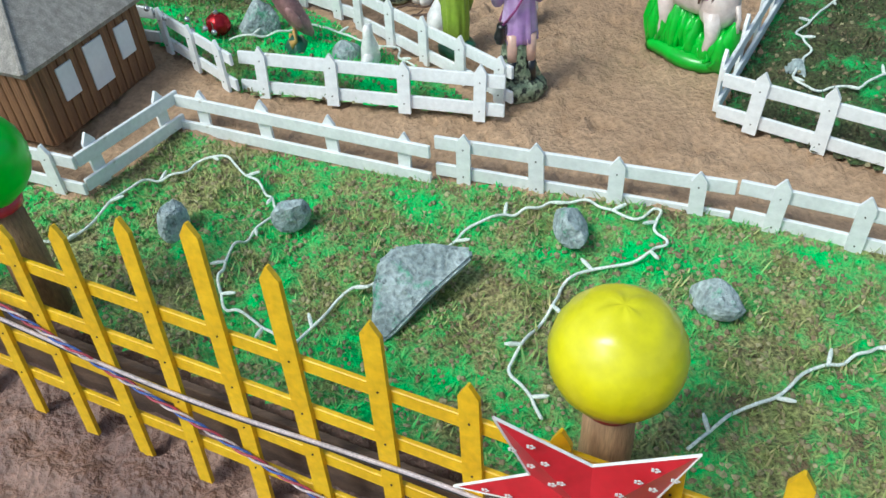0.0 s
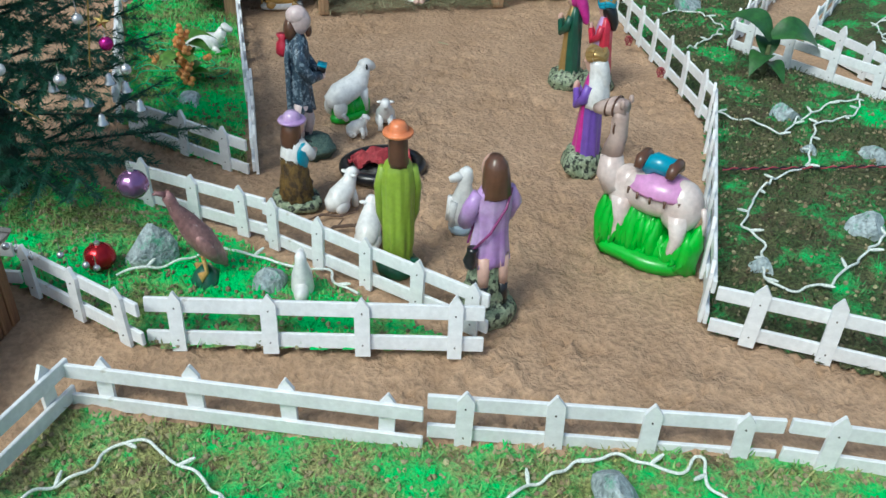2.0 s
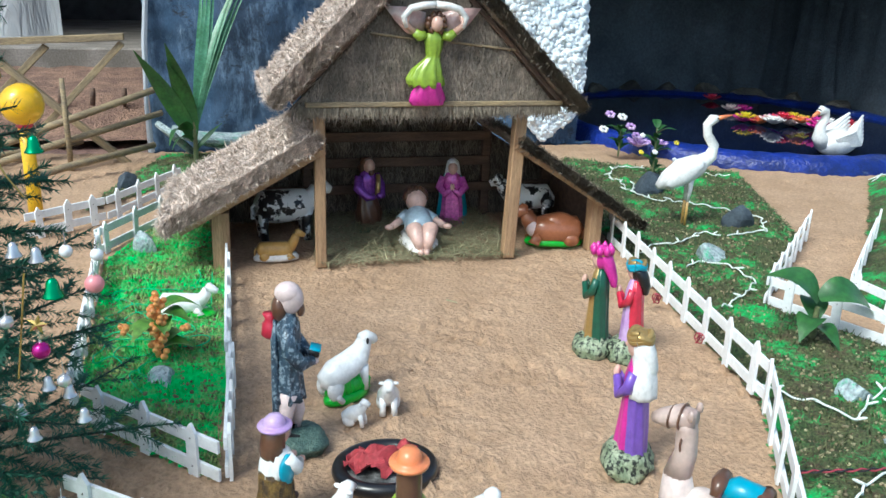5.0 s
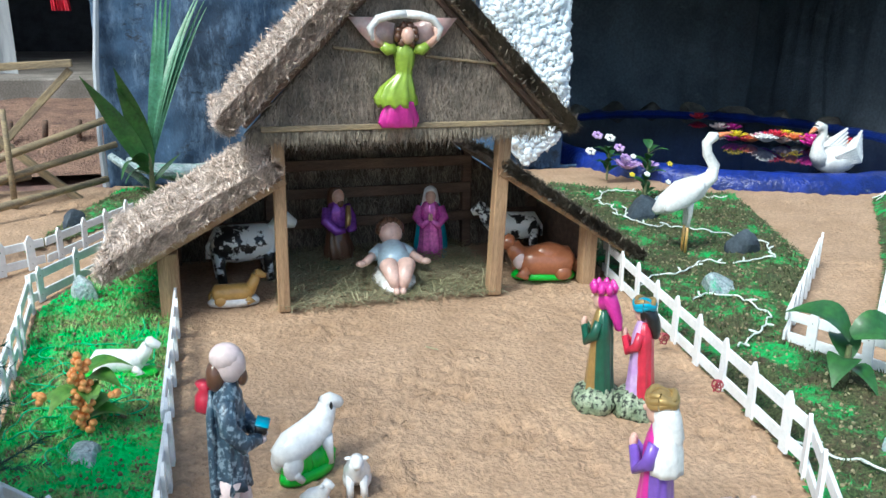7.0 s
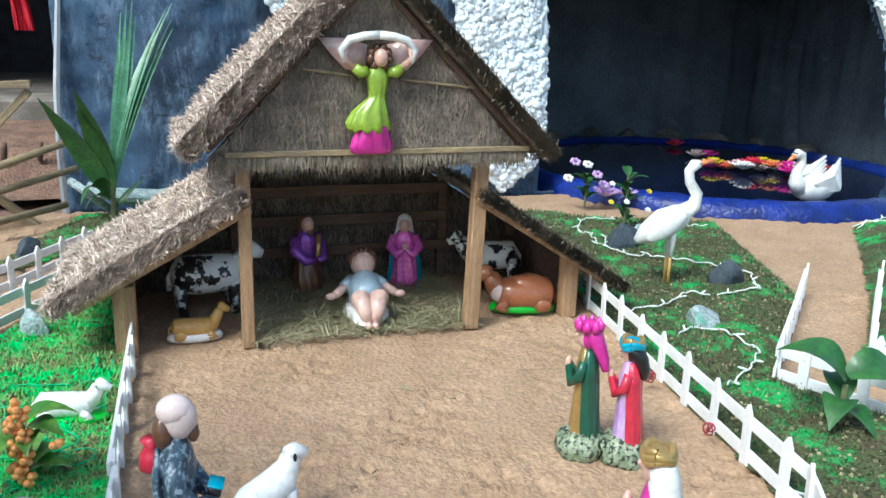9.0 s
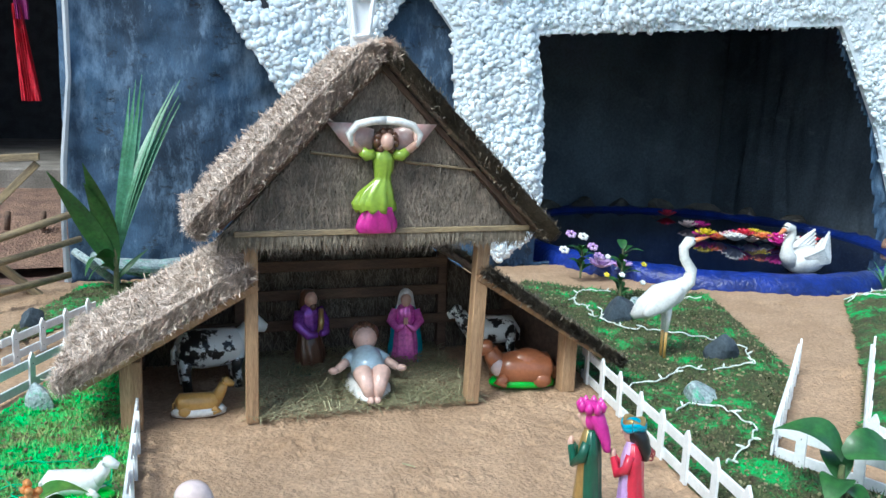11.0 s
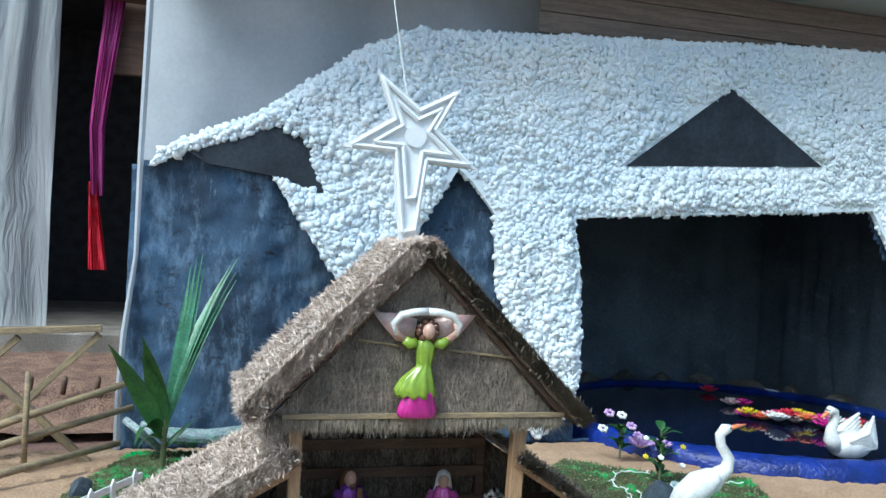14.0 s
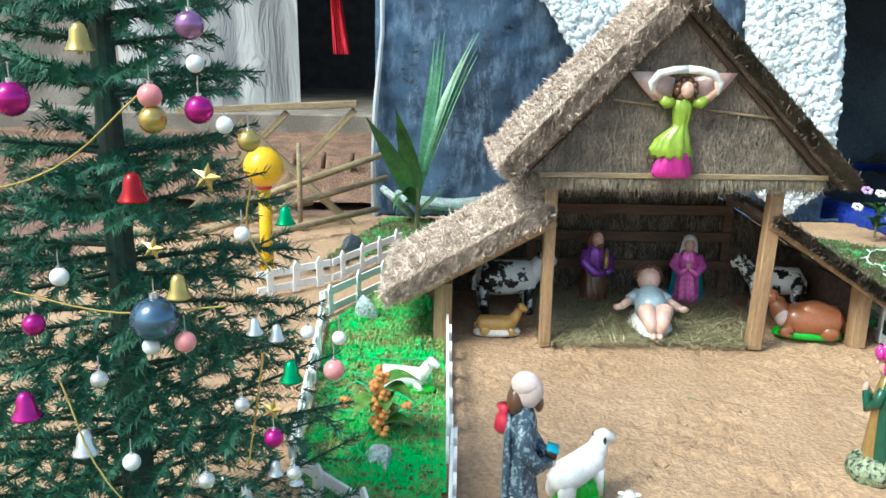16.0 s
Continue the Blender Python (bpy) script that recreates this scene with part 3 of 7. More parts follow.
post(stable, *S(0.205, 5.87, 0), 0.86, 0.055, WOOD)
post(stable, *S(1.245, 5.87, 0), 0.86, 0.065, WOOD, tilt=2.0)
post(stable, *S(-0.3, 5.92, 0), 0.31, 0.09, WOOD)
post(stable, *S(1.78, 5.92, 0), 0.31, 0.075, WOOD)
# Rear posts use the darker wood tone.
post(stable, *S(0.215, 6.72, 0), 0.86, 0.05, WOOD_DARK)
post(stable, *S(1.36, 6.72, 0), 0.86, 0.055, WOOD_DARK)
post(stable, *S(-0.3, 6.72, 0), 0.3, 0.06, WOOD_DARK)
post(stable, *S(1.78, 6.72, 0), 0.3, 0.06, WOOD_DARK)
beam(stable, S(0.13, 5.785, 0.868), S(1.47, 5.785, 0.872), 0.02, 0.024, BAMBOO, "tie_beam")
beam(stable, S(0.45, 5.79, 1.212), S(0.66, 5.79, 1.19), 0.012, 0.012, BAMBOO, "gable_batten")
beam(stable, S(0.86, 5.79, 1.175), S(1.2, 5.79, 1.14), 0.012, 0.012, BAMBOO, "gable_batten")
beam(stable, S(0.23, 5.84, 0.63), S(-0.5, 5.84, 0.225), 0.025, 0.03, WOOD, "rafter")
beam(stable, S(1.25, 5.84, 0.63), S(1.98, 5.84, 0.17), 0.025, 0.03, WOOD, "rafter")
beam(stable, S(0.753, 5.80, 1.58), S(0.06, 5.80, 0.88), 0.02, 0.025, WOOD_DARK, "rafter")
beam(stable, S(0.753, 5.80, 1.58), S(1.46, 5.80, 0.88), 0.02, 0.025, WOOD_DARK, "rafter")
beam(stable, S(0.753, 5.8, 1.57), S(0.753, 6.7, 1.57), 0.03, 0.04, WOOD_DARK, "ridge_pole")
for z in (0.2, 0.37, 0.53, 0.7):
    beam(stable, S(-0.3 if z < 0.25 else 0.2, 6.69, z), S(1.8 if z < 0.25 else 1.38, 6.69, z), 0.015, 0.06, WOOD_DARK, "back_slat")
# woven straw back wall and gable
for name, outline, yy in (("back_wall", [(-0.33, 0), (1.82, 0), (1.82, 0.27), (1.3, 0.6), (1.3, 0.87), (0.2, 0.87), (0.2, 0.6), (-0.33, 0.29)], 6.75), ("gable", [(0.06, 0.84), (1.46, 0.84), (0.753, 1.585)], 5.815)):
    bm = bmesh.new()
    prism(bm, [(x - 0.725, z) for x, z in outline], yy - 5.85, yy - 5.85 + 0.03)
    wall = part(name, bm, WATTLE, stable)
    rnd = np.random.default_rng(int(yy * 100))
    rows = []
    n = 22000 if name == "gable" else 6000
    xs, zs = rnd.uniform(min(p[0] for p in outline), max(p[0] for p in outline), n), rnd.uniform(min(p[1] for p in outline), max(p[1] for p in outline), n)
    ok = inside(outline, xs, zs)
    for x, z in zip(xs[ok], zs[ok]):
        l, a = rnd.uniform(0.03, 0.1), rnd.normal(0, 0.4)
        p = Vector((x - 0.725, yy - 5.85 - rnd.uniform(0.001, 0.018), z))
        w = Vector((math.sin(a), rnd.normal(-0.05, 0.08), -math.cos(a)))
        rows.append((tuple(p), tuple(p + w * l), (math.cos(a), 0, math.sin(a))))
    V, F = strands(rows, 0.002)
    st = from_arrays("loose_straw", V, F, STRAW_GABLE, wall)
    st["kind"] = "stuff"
# Pale pinkish straw left, dark straw right: light from the left put into colour.
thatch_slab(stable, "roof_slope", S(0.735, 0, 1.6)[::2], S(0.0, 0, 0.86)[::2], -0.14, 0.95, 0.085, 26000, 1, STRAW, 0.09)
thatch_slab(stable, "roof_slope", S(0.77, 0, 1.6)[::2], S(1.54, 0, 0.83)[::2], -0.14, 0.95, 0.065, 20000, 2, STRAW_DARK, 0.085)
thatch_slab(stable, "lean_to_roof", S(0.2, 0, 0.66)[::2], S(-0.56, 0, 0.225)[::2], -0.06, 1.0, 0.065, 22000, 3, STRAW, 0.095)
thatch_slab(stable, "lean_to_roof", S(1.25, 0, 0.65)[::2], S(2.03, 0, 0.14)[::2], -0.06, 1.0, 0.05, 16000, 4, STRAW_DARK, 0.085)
# bundled ridge and fringe
bm = bmesh.new()
tube(bm, [S(0.753, y, 1.635 + 0.008 * math.sin(y * 30)) for y in np.linspace(5.76, 6.78, 12)], [0.004, 0.02, 0.028, 0.03, 0.03, 0.03, 0.03, 0.03, 0.03, 0.03, 0.03, 0.02], 10)
ridge = part("ridge_cap", bm, THATCH, stable)
rnd = np.random.default_rng(8)
rows = []
for k in range(6000):
    a, y = rnd.uniform(-0.3, 3.4), rnd.uniform(5.7, 6.8)
    c = Vector(S(0.753, y, 1.632))
    nrm = Vector((math.cos(a), 0, math.sin(a)))
    w = (Vector((math.sin(a), 0, -math.cos(a))) * rnd.choice([-1, 1]) + Vector((0, rnd.normal(0, 0.7), 0)) + nrm * 0.15).normalized()
    p = c + nrm * rnd.uniform(0.028, 0.06)
    w = (w + nrm * rnd.normal(0, 0.35)).normalized()
    rows.append((tuple(p - w * 0.03), tuple(p + w * 0.035), tuple(w.cross(nrm).normalized())))
V, F = strands(rows, 0.0022)
st = from_arrays("ridge_straw", V, F, STRAW, ridge)
st["kind"] = "stuff"
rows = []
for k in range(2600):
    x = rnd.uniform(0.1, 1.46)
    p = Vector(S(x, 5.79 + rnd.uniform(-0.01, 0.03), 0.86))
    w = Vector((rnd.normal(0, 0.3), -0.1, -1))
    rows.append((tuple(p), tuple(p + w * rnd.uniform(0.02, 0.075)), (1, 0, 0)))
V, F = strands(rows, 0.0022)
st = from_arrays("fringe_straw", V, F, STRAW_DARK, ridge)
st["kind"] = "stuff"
# side screens of the lean-tos
for x in (-0.34, 1.82):
    bm = bmesh.new()
    box(bm, x - 0.725 - 0.008, x - 0.725 + 0.008, 0.07, 0.88, 0, 0.26, 0, 0.002)
    part("side_board", bm, WOOD_DARK, stable)
# hay on the floor
rnd = np.random.default_rng(20)
rows = []
for k in range(7000):
    x, y = rnd.uniform(0.2, 1.3), rnd.uniform(5.84, 6.68)
    z = 0.02 + 0.05 * min(1, (y - 5.8) * 3) * rnd.uniform(0.3, 1)
    a, l = rnd.uniform(0, 6.28), rnd.uniform(0.03, 0.1)
    w = Vector((math.cos(a), math.sin(a), rnd.normal(0, 0.2)))
    rows.append(((x, y, z), tuple(Vector((x, y, z)) + w * l), (-math.sin(a), math.cos(a), 0)))
V, F = strands(rows, 0.0024)
tagged(from_arrays("hay", V, F, HAY), "loose dry hay strewn on the stable floor", "hay", kind="stuff")


# ---- painted mountain backdrop ----
WALL_Y = 8.9
CLOTH_BLACK = material("black_cloth", (0.03, 0.04, 0.055), (0.015, 0.02, 0.03), 0.85, 3, 30, 0.4, 0.01)
CAVE = [(2.85, 2.03), (6.03, 2.25), (6.58, 1.36), (6.9, 0.0), (2.98, 0.0), (2.95, 0.6), (2.92, 1.07)]
SNOW_EDGE = [(-0.74, 2.2), (-0.66, 2.34), (-0.3, 2.52), (0.1, 2.7), (0.4, 2.94), (0.93, 3.31), (1.3, 3.5), (2.83, 3.62), (5.5, 3.8), (8.2, 3.9), (8.2, 0.3), (7.1, 0.2), (6.62, 1.3), (6.05, 2.25), (2.85, 2.0),
             (2.93, 1.6), (2.96, 1.07), (2.97, 0.6), (2.9, 0.25), (2.6, 0.05), (2.3, 0.3), (2.25, 1.16), (2.16, 1.35), (2.11, 1.987), (1.9, 2.25), (1.767, 2.36), (1.465, 1.858), (1.1, 1.2), (0.75, 1.4), (0.207, 2.192), (0.635, 2.06), (0.45, 2.5), (0.215, 2.6), (-0.1, 2.46), (-0.45, 2.34)]
PEAK = [(3.33, 2.495), (4.39, 3.3), (5.42, 2.64)]


def cloth_depth(X, Z):
    return WALL_Y + 0.04 + 0.06 * rough_field(X, Z, 0.7, 11) + 0.03 * np.abs(rough_field(X + 0.6 * Z, Z - 0.3 * X, 0.3, 12)) + 0.012 * rough_field(X, Z * 0.5, 0.09, 13)


xs, zs = np.arange(-0.86, 8.3, 0.04), np.arange(-0.03, 3.66, 0.04)
X, Z = np.meshgrid(xs, zs)
cx, cz = X[:-1, :-1] + 0.02, Z[:-1, :-1] + 0.02
top = np.interp(cx, [-0.86, -0.74, 0.1, 0.93, 1.3, 8.3], [2.2, 2.25, 2.66, 3.2, 3.45, 3.7])
keep = ~inside(CAVE, cx, cz) & (cz < top)
Yv = cloth_depth(X, Z) + 0.25 * np.clip((X - 0.2) / 0.6, 0, 1) * np.clip((2.4 - X), 0, 1) * (Z < 3)
j, i = np.nonzero(keep)
w = len(xs)
faces = np.stack([j * w + i, j * w + i + 1, (j + 1) * w + i + 1, (j + 1) * w + i], 1)
used, inv = np.unique(faces, return_inverse=True)
V = np.stack([X.ravel(), Yv.ravel(), Z.ravel()], 1)[used]
hill = thing("mountain_backdrop", 0, 0, 0, "mountain backdrop of blue-grey painted cloth heaped with cotton snow", "backdrop")
hill["kind"] = "structure"
cl = from_arrays("cloth", V.tolist(), inv.reshape(-1, 4).tolist(), CLOTH, hill, "crumpled cloth painted slate blue and black", True)
md = cl.modifiers.new("thickness", "SOLIDIFY")
md.thickness = 0.01
bm = bmesh.new()
prism(bm, [(x, z) for x, z in PEAK], WALL_Y - 0.045, WALL_Y + 0.02)
part("peak_panel", bm, CLOTH_BLACK, hill)
bm = bmesh.new()
prism(bm, [(0.2, 2.19), (0.64, 2.05), (0.5, 2.46), (0.22, 2.66), (-0.1, 2.5), (-0.5, 2.36), (-0.3, 2.25)], WALL_Y - 0.03, WALL_Y + 0.03)
part("peak_panel", bm, CLOTH_BLACK, hill)
# white hem down the left edge
bm = bmesh.new()
tube(bm, [(-0.87, 8.9, -0.0), (-0.88, 8.88, 0.4), (-0.86, 8.9, 0.9), (-0.8, 8.9, 1.5), (-0.8, 8.9, 2.3), (-0.79, 8.95, 3.6)], [0.03, 0.02, 0.025, 0.02, 0.025, 0.03], 6)
part("hem", bm, SHEET, hill, "pale cloth hem")
# cotton snow
rnd = np.random.default_rng(5)
gx, gz = np.meshgrid(np.arange(-0.8, 8.2, 0.027), np.arange(0.0, 3.95, 0.026))
gx, gz = gx.ravel() + rnd.uniform(-0.018, 0.018, gx.size), gz.ravel() + rnd.uniform(-0.018, 0.018, gx.size)
ok = inside(SNOW_EDGE, gx, gz) & ~inside(PEAK, gx, gz)
gx, gz = gx[ok], gz[ok]
ico = bmesh.new()
bmesh.ops.create_icosphere(ico, subdivisions=1, radius=1)
iv = np.array([v.co[:] for v in ico.verts])
if_ = np.array([[v.index for v in f.verts] for f in ico.faces])
ico.free()
rim = np.minimum(edge_distance(SNOW_EDGE, gx, gz), edge_distance(PEAK, gx, gz))
VV, FF = [], []
bumps = np.array([noise.noise(Vector(v) * 2.3) for v in iv])
for k, (x, z) in enumerate(zip(gx, gz)):
    r = rnd.uniform(0.016, 0.03) if rnd.random() < 0.84 else rnd.uniform(0.03, 0.045)
    R = Euler(rnd.uniform(0, 6.28, 3)).to_matrix()
    v = (iv * (1 + 0.7 * bumps[:, None]) * rnd.uniform(0.84, 1.16, (len(iv), 1)) * r * rnd.uniform(0.8, 1.25, 3)) @ np.array(R)
    y = WALL_Y - 0.012 - 0.035 * min(1, rim[k] / 0.1) + rnd.uniform(-0.006, 0.006) - 0.02 * noise.noise(Vector((x * 7, z * 7, 1))) - 0.04 * noise.noise(Vector((x * 1.5, z * 1.5, 4)))
    VV.append(v * [1, 0.7, 1] + [x, y, z])
    FF.append(if_ + k * len(iv))
cotton = from_arrays("cotton_snow", np.concatenate(VV).tolist(), np.concatenate(FF).tolist(), SNOW, hill, "fluffy white cotton tufts", True)
cotton["kind"] = "stuff"
bm = bmesh.new()
prism(bm, [p for p in SNOW_EDGE], WALL_Y - 0.03, WALL_Y + 0.025)
part("snow_backing", bm, SNOW, hill)
# cave behind the pond
bm = bmesh.new()
for a in ([(2.6, 8.93), (2.6, 12.4)], [(2.6, 12.4), (7.4, 12.4)], [(7.4, 12.4), (7.4, 8.93)]):
    (x0, y0), (x1, y1) = a
    n = 40
    cols = [[bm.verts.new((x0 + (x1 - x0) * u / n + 0.06 * noise.noise(Vector((u * 0.6, z, x0))), y0 + (y1 - y0) * u / n + 0.1 * noise.noise(Vector((u * 0.5, z * 1.5, y0))), z)) for z in np.linspace(-0.05, 2.6, 14)] for u in range(n + 1)]
    for c, d in zip(cols, cols[1:]):
        for p in range(13):
            bm.faces.new((c[p], d[p], d[p + 1], c[p + 1]))
cave = part("cave_lining", bm, CLOTH_DARK, hill, "dark crumpled cloth lining", True)
bm = bmesh.new()
box(bm, 2.55, 7.45, 8.98, 12.5, 2.6, 2.65)
part("cave_roof", bm, CLOTH_DARK, hill)
for b in ((2.45, 2.5, 9.0, 12.6, -0.05, 2.7), (7.55, 7.6, 8.95, 12.6, -0.05, 2.7), (2.5, 7.55, 12.52, 12.6, -0.05, 2.7)):
    bm = bmesh.new()
    box(bm, *b)
    part("cave_wall", bm, CLOTH_DARK, hill)

# ---- grey sheets above and the house behind ----
bm = bmesh.new()
n = 60
cols = [[bm.verts.new((-0.85 + 11 * u / n, 9.45 + 0.1 * noise.noise(Vector((u * 0.35, z * 0.3, 1))) + 0.05 * math.sin(u * 0.9 + z), z)) for z in np.linspace(1.9 if u < 14 else 2.7, 4.3, 24)] for u in range(n + 1)]
for c, d in zip(cols, cols[1:]):
    for p in range(23):
        bm.faces.new((c[p], d[p], d[p + 1], c[p + 1]))
tagged(part("grey_sheet", bm, SHEET, None, "", True), "hanging pale grey plastic sheet behind the snow", "sheet")

bm = bmesh.new()
box(bm, -9, 2.4, 11.6, 17, -0.1, 0.6, 0, 0.02)
tagged(part("terrace_slab", bm, CONCRETE), "worn grey concrete terrace floor", "terrace", kind="structure")
bm = bmesh.new()
n = 40
cols = [[bm.verts.new((-7 + 8.2 * u / n, y + 0.12 * noise.noise(Vector((u * 0.7, y * 3, 2))), z + 0.03 * noise.noise(Vector((u * 0.9, y * 5, 4))))) for y, z in ((9.7, -0.06), (10.0, 0.02), (10.2, 0.2), (10.35, 0.27), (11.0, 0.34), (11.65, 0.4))] for u in range(n + 1)]
for c, d in zip(cols, cols[1:]):
    for p in range(5):
        bm.faces.new((c[p], d[p], d[p + 1], c[p + 1]))
tagged(part("clay_bank", bm, CLAY, None, "", True), "crumbling reddish clay bank below the terrace", "bank", kind="structure")
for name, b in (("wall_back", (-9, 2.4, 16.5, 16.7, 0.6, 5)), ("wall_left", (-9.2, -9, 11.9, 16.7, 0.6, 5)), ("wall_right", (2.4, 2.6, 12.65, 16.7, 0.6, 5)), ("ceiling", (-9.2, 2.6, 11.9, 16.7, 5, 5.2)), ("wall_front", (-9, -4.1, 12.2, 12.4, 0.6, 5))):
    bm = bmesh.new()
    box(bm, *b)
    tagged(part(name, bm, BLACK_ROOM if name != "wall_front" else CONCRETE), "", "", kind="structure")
bm = bmesh.new()
box(bm, -1.5, 2.4, 12.1, 12.2, 3.5, 5, 0, 0.01)
tagged(part("lintel_board", bm, WOOD_DARK), "brown plank boarding over the doorway", "boarding", kind="structure")
PLASTIC = bpy.data.materials.new("clear_plastic")
PLASTIC.use_nodes = True
pb = PLASTIC.node_tree.nodes["Principled BSDF"]
pb.inputs["Base Color"].default_value, pb.inputs["Roughness"].default_value = (0.86, 0.89, 0.93, 1), 0.16
pt = PLASTIC.node_tree.nodes.new("ShaderNodeTexNoise")
pt.inputs["Scale"].default_value = 1.5
pr = PLASTIC.node_tree.nodes.new("ShaderNodeMapRange")
pr.inputs["To Min"].default_value, pr.inputs["To Max"].default_value = 0.2, 0.72
PLASTIC.node_tree.links.new(pt.outputs["Fac"], pr.inputs["Value"])
PLASTIC.node_tree.links.new(pr.outputs["Result"], pb.inputs["Alpha"])
pc, pu = PLASTIC.node_tree.nodes.new("ShaderNodeTexNoise"), PLASTIC.node_tree.nodes.new("ShaderNodeBump")
pc.inputs["Scale"].default_value, pc.inputs["Detail"].default_value, pc.inputs["Distortion"].default_value = 7, 5, 1.5
pu.inputs["Strength"].default_value, pu.inputs["Distance"].default_value = 0.9, 0.05
PLASTIC.node_tree.links.new(pc.outputs["Fac"], pu.inputs["Height"])
PLASTIC.node_tree.links.new(pu.outputs["Normal"], pb.inputs["Normal"])


def drape(name, x0, x1, y, z0, z1, waves, depth, mats, label, category, taper=None):
    bm = bmesh.new()
    n = 90
    cols = []
    for u in range(n + 1):
        s = u / n
        cols.append([])
        for q in range(13):
            h = q / 12
            k = taper(h) if taper else (0, 1)
            x = x0 + (x1 - x0) * (k[0] + s * k[1])
            yy = y + depth * math.sin(s * waves * 6.28 + 9 * noise.noise(Vector((s * 3, h * 0.6, y)))) * (0.5 + 0.5 * noise.noise(Vector((s * 6, h * 2, 3 + y)))) + 0.03 * noise.noise(Vector((s * 9, h * 8, 1)))
            cols[-1].append(bm.verts.new((x, yy, z0 + (z1 - z0) * h)))
    for c, d in zip(cols, cols[1:]):
        for p in range(12):
            bm.faces.new((c[p], d[p], d[p + 1], c[p + 1]))
    return tagged(part(name, bm, mats, None, "", True), label, category)


drape("plastic_curtain", -4.15, -2.0, 12.05, 0.61, 4.6, 3.5, 0.1, PLASTIC, "crinkled clear plastic curtain hanging over the terrace", "curtain")
RED = material("red_cloth", (0.5, 0.01, 0.03), (0.42, 0.01, 0.03), 0.35, 1.0, 40, 0.1, 0.002)
PINK = material("magenta_cloth", (0.34, 0.03, 0.2), (0.25, 0.02, 0.15), 0.35, 1.0, 40, 0.1, 0.002)
red_end = drape("ribbon_end", -1.68, -1.36, 11.98, 1.27, 2.25, 2, 0.04, RED, "red satin end", "", lambda h: (0.3 - 0.15 * h, 0.6 - 0.3 * h))
red_end.parent = drape("ribbon", -1.68, -1.36, 11.98, 2.1, 4.34, 2, 0.04, PINK, "magenta and red satin ribbon hanging from the roof edge", "ribbon", lambda h: (0.1 + 0.5 * abs(h - 0.35), 0.4 + 0.3 * h))
# roof edge above the backdrop; its overhang is unseen, added to shade the snow
FASCIA = material("dull_plank", (0.27, 0.22, 0.19), (0.2, 0.165, 0.145), 0.8, 4, 40, 0.3, 0.003, stretch=(0.5, 6, 8))
bm = bmesh.new()
box(bm, -0.9, 9.6, 8.05, 12.05, 4.3, 4.38, 0, 0.01)
tagged(part("shade_overhang", bm, SHEET), "unseen grey roof edge over the backdrop, added to shade the upper snow", "roof", kind="structure")
bm = bmesh.new()
box(bm, -1.9, -0.92, 11.7, 12.05, 4.3, 4.38, 0, 0.01)
tagged(part("porch_roof", bm, WOOD_DARK), "dark boarded porch roof over the terrace edge", "roof", kind="structure")
bm = bmesh.new()
for k in range(3):
    box(bm, 2.55, 9.5, 9.16, 9.19, 3.7 + 0.2 * k, 3.893 + 0.2 * k, 0, 0.004)
tagged(part("fascia_board", bm, FASCIA), "brown plank boards above the snow", "boards", kind="structure")


# ---- plaster statues ----
def plaster(name, c, rough=0.28, metal=0.0, vary=None):
    return material(name, c, vary or [v * 0.82 for v in c], rough, 9, 60, 0.12, 0.002, metal, coat=0.25, dark=0.9)


P_WHITE, P_SKIN, P_PALE = plaster("white_plaster", (0.88, 0.87, 0.85)), plaster("skin_plaster", (0.72, 0.45, 0.36)), plaster("pale_pink_plaster", (0.78, 0.62, 0.6))
P_GREEN, P_LIME, P_DKGREEN = plaster("green_plaster", (0.03, 0.5, 0.03)), plaster("lime_plaster", (0.31, 0.45, 0.05)), plaster("dark_green_plaster", (0.015, 0.1, 0.06))
P_PURPLE, P_LILAC, P_MAGENTA = plaster("purple_plaster", (0.2, 0.1, 0.5)), plaster("lilac_plaster", (0.45, 0.25, 0.58), vary=(0.58, 0.42, 0.66)), plaster("magenta_plaster", (0.62, 0.03, 0.32))
P_BROWN, P_BLACK, P_ORANGE = plaster("brown_plaster", (0.13, 0.06, 0.035)), plaster("black_plaster", (0.012, 0.012, 0.014)), plaster("orange_plaster", (0.8, 0.25, 0.1))
P_BLUE, P_GOLD, P_RED = plaster("turquoise_plaster", (0.02, 0.35, 0.5)), plaster("gold_plaster", (0.5, 0.33, 0.12), 0.3, 0.5), plaster("red_plaster", (0.62, 0.03, 0.07))
P_CAMEL, P_TAN, P_YELLOW = plaster("camel_plaster", (0.76, 0.68, 0.64), vary=(0.62, 0.5, 0.46)), plaster("tan_plaster", (0.55, 0.33, 0.1)), plaster("yellow_plaster", (0.75, 0.6, 0.03))
P_COW, P_BABYBLUE, P_VIOLET = plaster("red_brown_plaster", (0.36, 0.13, 0.06)), plaster("pale_blue_plaster", (0.4, 0.52, 0.62)), material("violet_metallic", (0.32, 0.1, 0.52), (0.22, 0.06, 0.38), 0.25, 9, 60, 0.1, 0.002, 0.3)
P_MOSSGREEN, P_PLUM, P_SADDLE, P_BABY = plaster("moss_green_plaster", (0.02, 0.13, 0.06)), plaster("plum_plaster", (0.3, 0.05, 0.2)), plaster("pink_saddle", (0.68, 0.32, 0.6)), plaster("doll_skin", (0.74, 0.5, 0.43))
P_WING = plaster("rosy_wing_plaster", (0.6, 0.36, 0.34), vary=(0.72, 0.6, 0.58))
P_MUZZLE = plaster("camel_head_plaster", (0.42, 0.3, 0.26), vary=(0.56, 0.43, 0.38))
